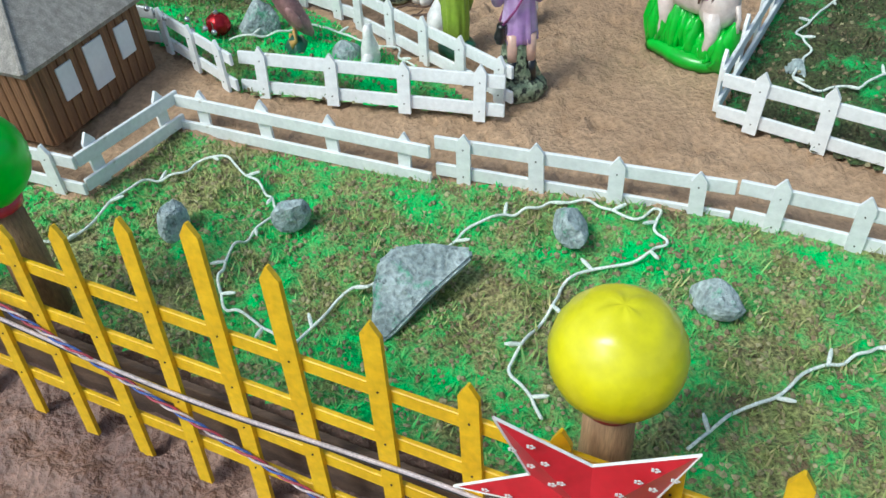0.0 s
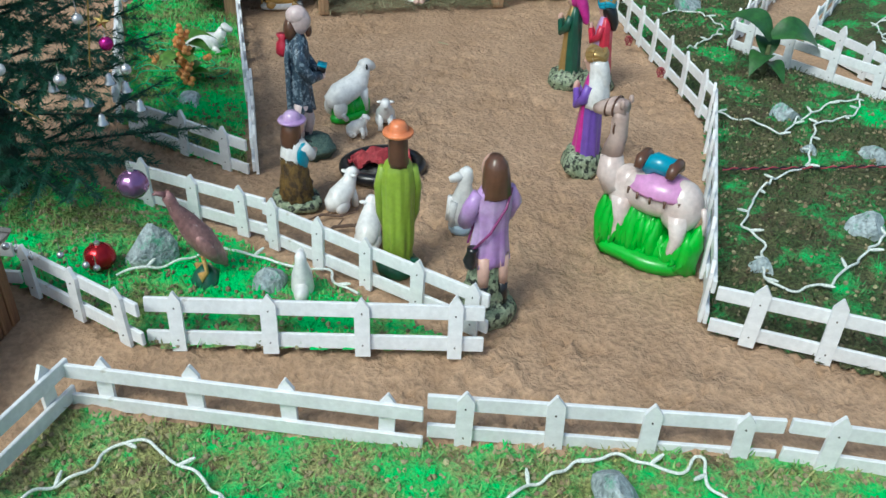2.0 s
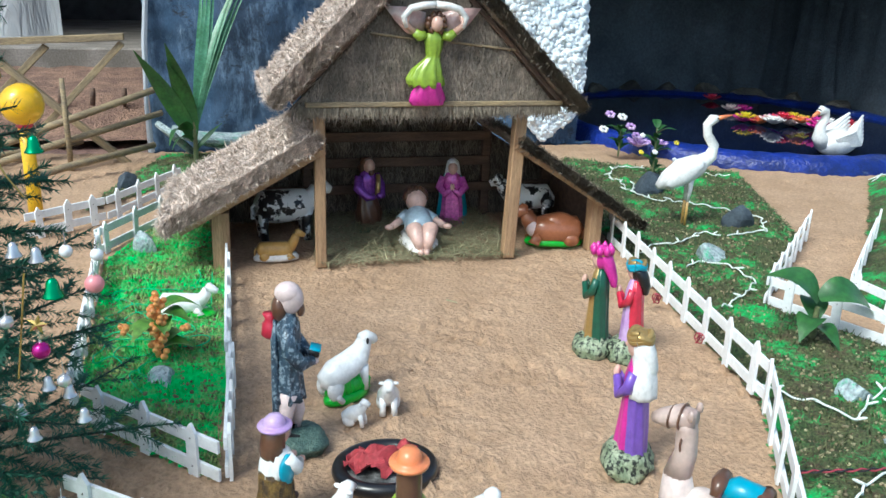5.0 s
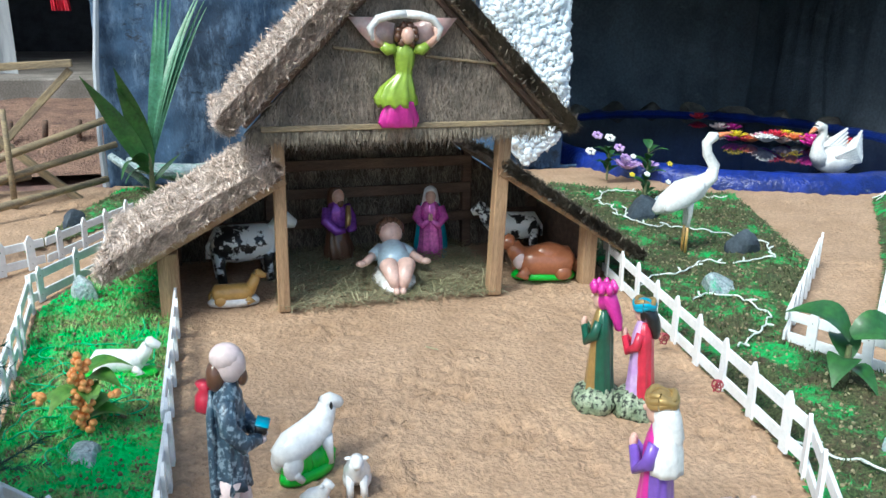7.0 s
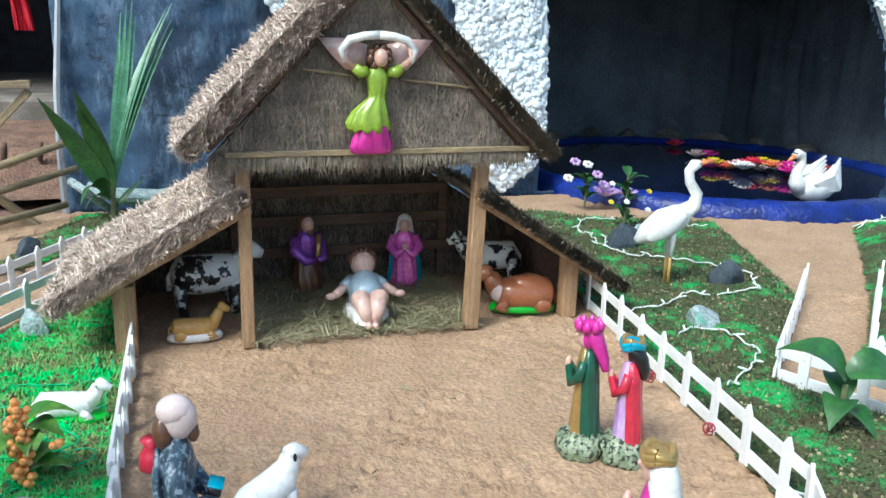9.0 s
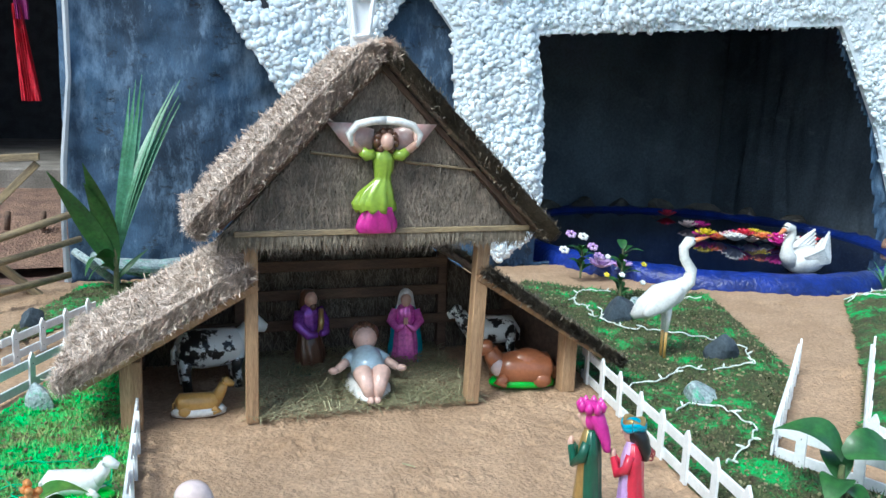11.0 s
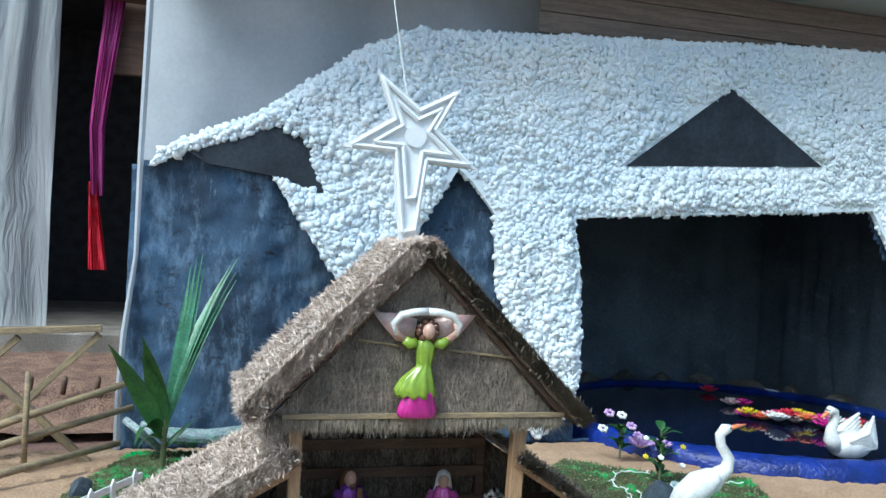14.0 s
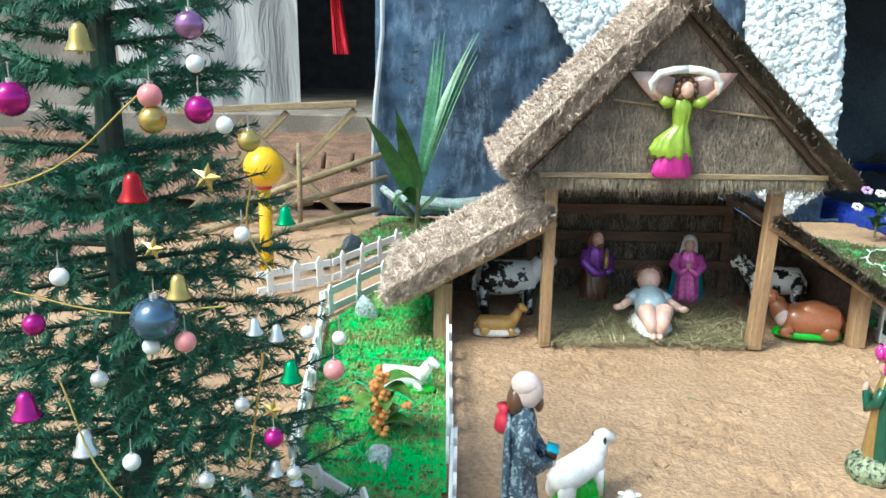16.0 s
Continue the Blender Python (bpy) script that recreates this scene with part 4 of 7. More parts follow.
P_PINKM = material("pink_metallic", (0.85, 0.22, 0.62), (0.7, 0.12, 0.55), 0.25, 9, 60, 0.1, 0.002, 0.3)
P_ROCK = material("mottled_base", (0.35, 0.4, 0.27), (0.2, 0.26, 0.16), 0.6, 30, 90, 0.6, 0.008)
spotted(P_ROCK, (0.02, 0.025, 0.02), 38, 0.5, 0.56)
P_MOSS = material("dark_moss_base", (0.05, 0.1, 0.085), (0.1, 0.16, 0.13), 0.6, 60, 130, 0.8, 0.008)
P_PRINT = material("printed_coat", (0.05, 0.09, 0.13), (0.03, 0.05, 0.08), 0.4, 30, 80, 0.2, 0.003)
spotted(P_PRINT, (0.25, 0.32, 0.38), 55, 0.52, 0.58)
P_FUR = material("camouflage_fur", (0.2, 0.12, 0.03), (0.05, 0.03, 0.015), 0.6, 40, 120, 0.9, 0.01)
P_PATCH = material("piebald", (0.015, 0.015, 0.017), (0.012, 0.012, 0.014), 0.3, 9, 60, 0.1, 0.002)
spotted(P_PATCH, (0.84, 0.84, 0.82), 9, 0.46, 0.48, 1.0)
P_DUCK = material("speckled_duck", (0.36, 0.19, 0.18), (0.26, 0.13, 0.13), 0.5, 14, 60, 0.2, 0.003)
spotted(P_DUCK, (0.6, 0.45, 0.42), 70, 0.62, 0.68)


def statue(bm, mats, x, y, rz, label, z=0.0, group="crib statues", tilt=0.0, name="statue", category="statue"):
    ob = part(name, bm, mats, None, "", True)
    ob.matrix_basis = pose(x, y, z, tilt, 0, rz)
    return tagged(ob, label, category, group)


def plinth(bm, rx, ry, h, mi=0, seed=0):
    ball(bm, (0, 0, h * 0.25), (rx, ry, h * 0.8), mi, 20, None, 0.25, seed)


def loft(bm, rows, mi=0, seg=36, folds=0, depth=0.0, seed=0, sway=0.0, hem=0.0):
    """A draped body from rows (x, y, z, rx, ry), with sharp cloth folds that deepen towards its foot."""
    rnd = random.Random(seed)
    ph = [rnd.uniform(0, 6.28) for _ in range(4)]
    z0, z1 = rows[0][2], rows[-1][2]
    fine = []
    for a, b in zip(rows, rows[1:]):
        fine += [[p + (q - p) * k / 3 for p, q in zip(a, b)] for k in range(3)]
    fine.append(list(rows[-1]))
    rings = []
    for x, y, z, rx, ry in fine:
        d = depth * (0.25 + 0.75 * (z1 - z) / (z1 - z0))
        ring = []
        for k in range(seg):
            a = math.tau * k / seg
            g = abs(math.sin(folds * a / 2 + ph[0] + sway * (z - z0) + 0.8 * math.sin(a + ph[1]))) + 0.5 * abs(math.sin((folds + 5) * a / 2 + ph[2] - sway * (z - z0)))
            f = 1 + d * (0.8 - g)
            dz = hem * math.sin(folds * a + ph[3]) * (1 if z == z0 else 0)
            ring.append(bm.verts.new((x + rx * f * math.cos(a), y + ry * f * math.sin(a), z + dz)))
        rings.append(ring)
    for a, b in zip(rings, rings[1:]):
        for k in range(seg):
            bm.faces.new((a[k], a[(k + 1) % seg], b[(k + 1) % seg], b[k])).material_index = mi
    bm.faces.new(rings[0][::-1]).material_index = mi
    bm.faces.new(rings[-1]).material_index = mi


def brimmed_hat(bm, x, y, z, r, mi):
    lathe(bm, [(r * 0.55, -0.004), (r * 0.98, -0.002), (r * 1.03, 0.004), (r * 0.96, 0.009), (r * 0.66, 0.008), (r * 0.64, r * 0.25), (r * 0.58, r * 0.5), (r * 0.4, r * 0.68), (r * 0.08, r * 0.74)], 28, mi, 1, 1, 0, 0, (0, 0), (x, y, z))


def robed(bm, h, robe, cape, skin, hair, w=0.062, foot=0.03, grip=0.62, bulk=1.0, seed=0, sleeve=None, hem=None, cape_back=True):
    """A standing robed body facing -y, up to the crown of the head at h."""
    sleeve = robe if sleeve is None else sleeve
    loft(bm, [(0, 0, foot, w * 1.02 * bulk, w * 0.86 * bulk), (0, 0, 0.25 * h, w * 0.92 * bulk, w * 0.76 * bulk), (0, 0, 0.5 * h, w * 0.84 * bulk, w * 0.66 * bulk), (0, 0, 0.68 * h, w * 0.88 * bulk, w * 0.64 * bulk), (0, 0, 0.76 * h, w * 0.66 * bulk, w * 0.5 * bulk), (0, 0, 0.82 * h, w * 0.34, w * 0.34)], robe, 36, 9, 0.2, seed, 3, 0.004)
    if cape_back:
        loft(bm, [(0, w * 0.42, foot + 0.01 * h, w * 1.06 * bulk, w * 0.72 * bulk), (0, w * 0.34, 0.25 * h, w * 1.02 * bulk, w * 0.7 * bulk), (0, w * 0.26, 0.5 * h, w * 0.98 * bulk, w * 0.62 * bulk), (0, w * 0.22, 0.68 * h, w * 0.98 * bulk, w * 0.56 * bulk), (0, w * 0.18, 0.755 * h, w * 0.76 * bulk, w * 0.46 * bulk), (0, w * 0.12, 0.815 * h, w * 0.4, w * 0.36)], cape, 40, 8, 0.2, seed + 1, 4, 0.006)
    for s in (-1, 1):
        tube(bm, [(s * w * 0.75, 0, 0.73 * h), (s * w * 0.95, -w * 0.2, 0.62 * h), (s * w * 0.65, -w * 0.75, 0.56 * h), (s * w * 0.15, -w * 1.1, grip * h)], [0.022 * h / 0.5, 0.024 * h / 0.5, 0.022 * h / 0.5, 0.016 * h / 0.5], 9, sleeve)
        ball(bm, (s * w * 0.12, -w * 1.15, grip * h + 0.01), (0.011, 0.013, 0.02), skin, 8)
    ball(bm, (0, -w * 0.08, 0.9 * h), (0.078 * h, 0.085 * h, 0.1 * h), skin, 14)
    ball(bm, (0, -w * 0.08 - 0.085 * h, 0.895 * h), (0.014 * h, 0.02 * h, 0.02 * h), skin, 8)
    ball(bm, (0, w * 0.1, 0.9 * h), (0.09 * h, 0.088 * h, 0.1 * h), hair, 14)


# shepherd in a green cloak, seen from behind
bm = bmesh.new()
plinth(bm, 0.08, 0.07, 0.06, 3, 1)
loft(bm, [(0, 0, 0.03, 0.05, 0.042), (0, 0.003, 0.1, 0.056, 0.047), (0, 0.004, 0.2, 0.055, 0.046), (0, 0.004, 0.3, 0.058, 0.045), (0, 0.002, 0.345, 0.057, 0.042), (0, 0, 0.372, 0.044, 0.034), (0, -0.004, 0.385, 0.024, 0.024)], 0, 44, 9, 0.24, 3, 5, 0.008)
for s in (-1, 1):
    tube(bm, [(s * 0.05, 0, 0.355), (s * 0.062, -0.008, 0.29), (s * 0.058, -0.02, 0.2), (s * 0.05, -0.026, 0.15)], [0.018, 0.022, 0.02, 0.01], 10, 0)
    ball(bm, (s * 0.04, -0.045, 0.25), (0.012, 0.016, 0.014), 1, 8)
ball(bm, (0, -0.012, 0.42), (0.03, 0.034, 0.042), 1, 14)
loft(bm, [(0, 0.012, 0.365, 0.036, 0.03), (0, 0.01, 0.4, 0.034, 0.032), (0, 0.006, 0.44, 0.033, 0.033), (0, 0.004, 0.468, 0.026, 0.026)], 2, 24, 12, 0.12, 4, 30)
brimmed_hat(bm, 0, 0.002, 0.46, 0.052, 4)
statue(bm, [P_LIME, P_SKIN, P_BROWN, P_MOSSGREEN, P_ORANGE], 0.115, 3.264, 172, "plaster shepherd statue in a lime green cloak and orange hat").scale = (0.86, 0.9, 1.03)

# shepherd in a lilac tunic with a satchel
bm = bmesh.new()
plinth(bm, 0.095, 0.085, 0.07, 3, 2)
loft(bm, [(0.01, -0.02, 0.0, 0.09, 0.08), (0.01, -0.01, 0.06, 0.084, 0.074), (0.008, 0.0, 0.13, 0.062, 0.052), (0.008, 0.0, 0.2, 0.05, 0.042)], 3, 28, 9, 0.35, 4, 20)
for s in (-1, 1):
    tube(bm, [(s * 0.034, 0.036, 0.06), (s * 0.034, 0.034, 0.13)], [0.021, 0.019], 9, 4)
    tube(bm, [(s * 0.034, 0.034, 0.125), (s * 0.032, 0.024, 0.22)], [0.018, 0.024], 9, 1)
loft(bm, [(0, 0, 0.19, 0.064, 0.05), (0, 0, 0.25, 0.06, 0.047), (0, 0, 0.31, 0.054, 0.042), (0, 0, 0.37, 0.058, 0.043), (0, 0, 0.405, 0.058, 0.041), (0, 0, 0.43, 0.04, 0.032), (0, 0, 0.445, 0.022, 0.022)], 0, 44, 10, 0.24, 9, 4, 0.006)
for s in (-1, 1):
    tube(bm, [(s * 0.05, 0, 0.415), (s * 0.073, -0.004, 0.37), (s * 0.073, -0.03, 0.32), (s * 0.03, -0.062, 0.33)], [0.02, 0.026, 0.026, 0.014], 10, 0)
    ball(bm, (s * 0.02, -0.07, 0.335), (0.012, 0.014, 0.012), 1, 8)
ball(bm, (0, -0.014, 0.475), (0.034, 0.038, 0.045), 1, 14)
loft(bm, [(0, 0.014, 0.405, 0.046, 0.034), (0, 0.012, 0.43, 0.043, 0.036), (0, 0.006, 0.47, 0.04, 0.04), (0, 0.002, 0.5, 0.034, 0.036), (0, 0, 0.52, 0.018, 0.02)], 2, 32, 16, 0.14, 5, 6)
for ys in (1, -1):
    tube(bm, [(-0.05, 0.02 * ys, 0.425), (-0.02, 0.048 * ys, 0.38), (0.03, 0.05 * ys, 0.31), (0.068, 0.02 * ys, 0.25)], 0.004, 6, 5)
loft(bm, [(0.076, 0.02, 0.195, 0.016, 0.018), (0.078, 0.02, 0.215, 0.021, 0.024), (0.074, 0.02, 0.24, 0.015, 0.017), (0.07, 0.02, 0.255, 0.018, 0.019)], 4, 14)
statue(bm, [P_LILAC, P_SKIN, P_BROWN, P_ROCK, P_BLACK, P_PLUM], 0.322, 2.99, -170, "plaster shepherd statue in a lilac tunic with a black pouch").scale = (0.9, 0.92, 1.0)

# camel
bm = bmesh.new()
lathe(bm, [(0.16, 0.0), (0.165, 0.03), (0.14, 0.05)], 30, 1, 1.15, 0.55, 5, 0.06, (0, 0), (0, 0, 0), 0, 2)
rnd = random.Random(12)
for k in range(26):
    cx = -0.165 + 0.335 * k / 25
    hh = 0.23 if cx < 0.0 else 0.23 - 1.5 * cx if cx < 0.075 else 0.12 + 0.9 * (cx - 0.075)
    ball(bm, (cx, rnd.uniform(-0.008, 0.008), hh * 0.42), (0.03, 0.052 + rnd.uniform(-0.008, 0.008), hh * 0.55 * rnd.uniform(0.92, 1.05)), 1, 14, None, 0.35, k)
for k in range(30):
    cx, sd = rnd.uniform(-0.16, 0.16), rnd.choice((-1, 1))
    hh = 0.18 if cx < 0.0 else 0.1
    tube(bm, [(cx, sd * 0.056, 0.03), (cx + rnd.uniform(-0.02, 0.02), sd * 0.05, hh * 0.55), (cx + rnd.uniform(-0.035, 0.035), sd * 0.04, hh)], [0.011, 0.009, 0.003], 7, 1)
ball(bm, (0.0, 0, 0.27), (0.155, 0.068, 0.085), 0, 20)
ball(bm, (0.1, 0, 0.25), (0.075, 0.068, 0.1), 0, 16)
ball(bm, (-0.1, 0, 0.25), (0.07, 0.06, 0.095), 0, 16)
for x, s in ((-0.1, 1), (-0.1, -1), (0.11, 1), (0.11, -1)):
    tube(bm, [(x, s * 0.035, 0.24), (x + 0.012, s * 0.042, 0.14), (x - 0.004, s * 0.042, 0.08), (x - 0.01, s * 0.042, 0.03)], [0.04, 0.024, 0.015, 0.017], 10, 0)
tube(bm, [(-0.13, 0, 0.25), (-0.175, 0, 0.3), (-0.18, 0, 0.37)], [0.06, 0.05, 0.037], 14, 0)
tube(bm, [(-0.18, 0, 0.36), (-0.165, 0, 0.44), (-0.17, 0, 0.51), (-0.18, 0, 0.54)], [0.038, 0.03, 0.029, 0.03], 14, 2)
tube(bm, [(-0.15, 0, 0.55), (-0.19, 0, 0.545), (-0.24, 0, 0.525), (-0.265, 0, 0.515)], [0.026, 0.036, 0.026, 0.016], 12, 2)
for s in (-1, 1):
    ball(bm, (-0.155, s * 0.03, 0.57), (0.01, 0.007, 0.018), 2, 8)
for x, z, r in ((-0.215, 0.535, 0.033), (-0.185, 0.545, 0.038), (-0.172, 0.475, 0.034)):
    tube(bm, [(x, r * math.cos(a), z + r * math.sin(a)) for a in np.linspace(0, 6.28, 13)], 0.0035, 5, 3, False)
lathe(bm, [(0.125, 0.0), (0.128, 0.012), (0.1, 0.05), (0.04, 0.068)], 26, 4, 1, 0.62, 0, 0, (0, 0), (0.02, 0, 0.285))
for a in np.linspace(0, 6.28, 17)[:-1]:
    tube(bm, [(0.02 + 0.128 * math.cos(a), 0.08 * math.sin(a), 0.295), (0.02 + 0.13 * math.cos(a), 0.083 * math.sin(a), 0.27)], [0.006, 0.004], 5, 3)
tube(bm, [(-0.045, 0, 0.36), (-0.015, 0, 0.385), (0.045, 0, 0.38)], [0.035, 0.036, 0.035], 12, 5)
for x, z in ((-0.06, 0.38), (0.055, 0.375)):
    tube(bm, [(x, -0.045, z - 0.012), (x, -0.02, z + 0.016), (x, 0.02, z + 0.016), (x, 0.045, z - 0.012)], [0.014, 0.022, 0.022, 0.014], 9, 3)
tube(bm, [(0.175, 0, 0.27), (0.19, 0, 0.22), (0.185, 0, 0.17)], [0.01, 0.008, 0.012], 7, 0)
statue(bm, [P_CAMEL, P_GREEN, P_MUZZLE, P_BROWN, P_SADDLE, P_BLUE], 0.925, 3.185, -51, "plaster camel statue with a pink saddle on a green base").scale = (0.92, 1.0, 0.88)


# three kings
def king(x, y, h, rz, mats, label, turban=False, seed=0, collar=False, slim=0.84):
    bm = bmesh.new()
    plinth(bm, 0.118, 0.105, 0.085, 5, seed)
    robed(bm, h, 0, 1, 2, 3, 0.064, 0.04, 0.66, seed=seed, sleeve=1)
    if turban:
        lathe(bm, [(0.043, h * 0.94), (0.046, h * 0.945), (0.046, h * 0.96), (0.043, h * 0.965)], 20, 0)
        for k in range(8):
            a = math.tau * k / 8
            tube(bm, [(0.04 * math.cos(a), 0.04 * math.sin(a), h * 0.96), (0.046 * math.cos(a), 0.046 * math.sin(a), h * 1.0), (0.042 * math.cos(a), 0.042 * math.sin(a), h * 1.04)], [0.018, 0.017, 0.004], 7, 4)
        ball(bm, (0, 0, h * 0.985), (0.036, 0.036, 0.02), 4, 12)
        loft(bm, [(0, 0.075, 0.66 * h, 0.02, 0.014), (0, 0.066, 0.74 * h, 0.034, 0.022), (0, 0.042, 0.84 * h, 0.042, 0.032), (0, 0.014, 0.93 * h, 0.044, 0.042), (0, 0.004, 0.965 * h, 0.036, 0.036)], 4, 28, 10, 0.2, 4)
    else:
        for k, (r, zz) in enumerate(((0.04, 0.945), (0.041, 0.965), (0.036, 0.985))):
            tube(bm, [(r * math.cos(a), r * math.sin(a), h * zz + 0.006 * math.sin(3 * a + k)) for a in np.linspace(0, math.tau, 25)], 0.0115, 8, 4 if k < 2 or collar else 6, False)
        ball(bm, (0, 0, h * 0.97), (0.036, 0.036, 0.02), 4, 12)
        loft(bm, [(0, 0.055, 0.68 * h, 0.022, 0.014), (0, 0.05, 0.76 * h, 0.038, 0.026), (0, 0.03, 0.86 * h, 0.044, 0.034), (0, 0.006, 0.93 * h, 0.042, 0.042)], 3, 28, 12, 0.16, 4, 8)
    if collar:
        loft(bm, [(0, 0.03, 0.56 * h, 0.074, 0.056), (0, 0.028, 0.66 * h, 0.074, 0.052), (0, 0.024, 0.75 * h, 0.06, 0.044), (0, 0.018, 0.83 * h, 0.046, 0.04), (0, 0.01, 0.92 * h, 0.043, 0.042)], 6, 32, 8, 0.1, 2)
    ob = statue(bm, mats, x, y, rz, label)
    ob.scale = (slim, slim, 1)
    return ob


king(0.965, 3.82, 0.475, -132, [P_MAGENTA, P_PURPLE, P_SKIN, P_WHITE, P_GOLD, P_ROCK, P_WHITE], "plaster king statue in a purple cape and gold crown", False, 3, True)
king(1.215, 4.64, 0.46, -130, [P_GOLD, P_DKGREEN, P_SKIN, P_MAGENTA, P_MAGENTA, P_ROCK], "plaster king statue in a dark green cape and magenta turban", True, 5)
king(1.34, 4.57, 0.42, -126, [P_LILAC, P_RED, P_SKIN, P_BLACK, P_BLUE, P_ROCK, P_GOLD], "plaster king statue in a red cape and blue crown", False, 7)

# shepherd in a printed coat with a bundle
bm = bmesh.new()
ball(bm, (0.01, -0.035, 0.02), (0.1, 0.105, 0.05), 4, 22, None, 0.25, 3)
for s in (-1, 1):
    tube(bm, [(s * 0.03, 0.0, 0.22), (s * 0.032, -0.005 - 0.02 * s, 0.13), (s * 0.03, -0.015 * s, 0.07)], [0.036, 0.026, 0.018], 10, 2)
    tube(bm, [(s * 0.03, -0.015 * s, 0.085), (s * 0.03, -0.015 * s, 0.055), (s * 0.03, -0.05 - 0.015 * s, 0.05)], [0.021, 0.022, 0.014], 9, 3)
loft(bm, [(0, 0, 0.19, 0.064, 0.056), (0, 0, 0.25, 0.058, 0.05), (0, 0, 0.33, 0.05, 0.044), (0, 0, 0.4, 0.053, 0.045), (0, 0, 0.445, 0.052, 0.042), (0, 0, 0.475, 0.034, 0.03), (0, 0, 0.49, 0.02, 0.02)], 0, 40, 9, 0.22, 4, 4, 0.005)
lathe(bm, [(0.05, 0.08), (0.055, 0.2), (0.05, 0.4), (0.02, 0.46)], 18, 6, 1, 0.35, 5, 0.1, (0, 0), (0, 0.045, 0), 0, 4)
for s in (-1, 1):
    tube(bm, [(s * 0.055, 0, 0.45), (s * 0.075, -0.01, 0.38), (s * 0.06, -0.05, 0.33), (s * 0.02, -0.085, 0.33)], [0.025, 0.028, 0.026, 0.018], 9, 0)
    ball(bm, (s * 0.018, -0.09, 0.325), (0.014, 0.018, 0.012), 2, 8)
box(bm, -0.028, 0.028, -0.018, 0.018, -0.011, 0.011, 3, 0.004, pose(0, -0.092, 0.352, 14))
box(bm, -0.03, 0.03, -0.02, 0.02, 0.011, 0.017, 8, 0.002, pose(0, -0.092, 0.352, 14))
ball(bm, (0, -0.012, 0.53), (0.04, 0.046, 0.05), 2, 16)
ball(bm, (0, -0.002, 0.55), (0.043, 0.047, 0.036), 7, 16)
ball(bm, (0, 0.028, 0.5), (0.042, 0.03, 0.045), 1, 12)
ball(bm, (0, -0.045, 0.495), (0.022, 0.016, 0.024), 1, 10)
lathe(bm, [(0.016, 0.395), (0.033, 0.41), (0.029, 0.445), (0.016, 0.46), (0.026, 0.478)], 16, 5, 1.1, 1.0, 5, 0.25, (0, 0), (0.01, 0.064, 0), 0, 4)
statue(bm, [P_PRINT, P_BROWN, P_PALE, P_BLACK, P_MOSS, P_RED, P_PRINT, P_PALE, P_BLUE], -0.085, 4.13, 80, "plaster shepherd statue in a printed coat with a red bundle").scale = (0.86, 0.88, 1.0)

# kneeling shepherd
bm = bmesh.new()
lathe(bm, [(0.1, 0.0), (0.105, 0.015), (0.095, 0.035)], 26, 3, 1.05, 0.85, 4, 0.06)
ball(bm, (0.03, -0.03, 0.03), (0.07, 0.055, 0.022), 5, 16, None, 0.2, 4)
loft(bm, [(-0.012, 0.01, 0.025, 0.07, 0.06), (-0.014, 0.014, 0.08, 0.066, 0.058), (-0.012, 0.012, 0.15, 0.055, 0.05), (-0.01, 0.01, 0.205, 0.052, 0.046)], 0, 36, 8, 0.25, 3, 8)
tube(bm, [(0.0, -0.02, 0.09), (0.035, -0.06, 0.1), (0.045, -0.065, 0.035)], [0.042, 0.032, 0.028], 12, 0)
ball(bm, (0.035, -0.085, 0.04), (0.02, 0.03, 0.016), 4, 10)
loft(bm, [(-0.01, 0.006, 0.195, 0.056, 0.05), (-0.01, 0.004, 0.235, 0.055, 0.046), (-0.01, 0.0, 0.265, 0.046, 0.038), (-0.01, 0.0, 0.285, 0.024, 0.022)], 1, 32, 8, 0.16, 6, 4, 0.006)
for s in (-1, 1):
    tube(bm, [(s * 0.045 - 0.01, 0, 0.26), (s * 0.06 - 0.005, -0.03, 0.215), (s * 0.025, -0.075, 0.2)], [0.022, 0.023, 0.015], 10, 1)
    ball(bm, (s * 0.02, -0.085, 0.2), (0.012, 0.016, 0.012), 2, 8)
ball(bm, (-0.06, 0.0, 0.22), (0.014, 0.03, 0.05), 5, 12, None, 0.2)
ball(bm, (-0.005, -0.014, 0.315), (0.031, 0.035, 0.04), 2, 14)
loft(bm, [(-0.006, 0.016, 0.25, 0.04, 0.032), (-0.006, 0.014, 0.285, 0.041, 0.036), (-0.005, 0.008, 0.32, 0.038, 0.036), (-0.005, 0.0, 0.35, 0.028, 0.028)], 4, 28, 14, 0.14, 5, 8)
brimmed_hat(bm, -0.005, 0.0, 0.342, 0.052, 6)
statue(bm, [P_FUR, P_WHITE, P_SKIN, P_ROCK, P_BROWN, P_BLUE, P_LILAC], -0.155, 3.745, 125, "kneeling plaster shepherd statue with a lilac hat").scale = (0.9, 0.9, 0.93)


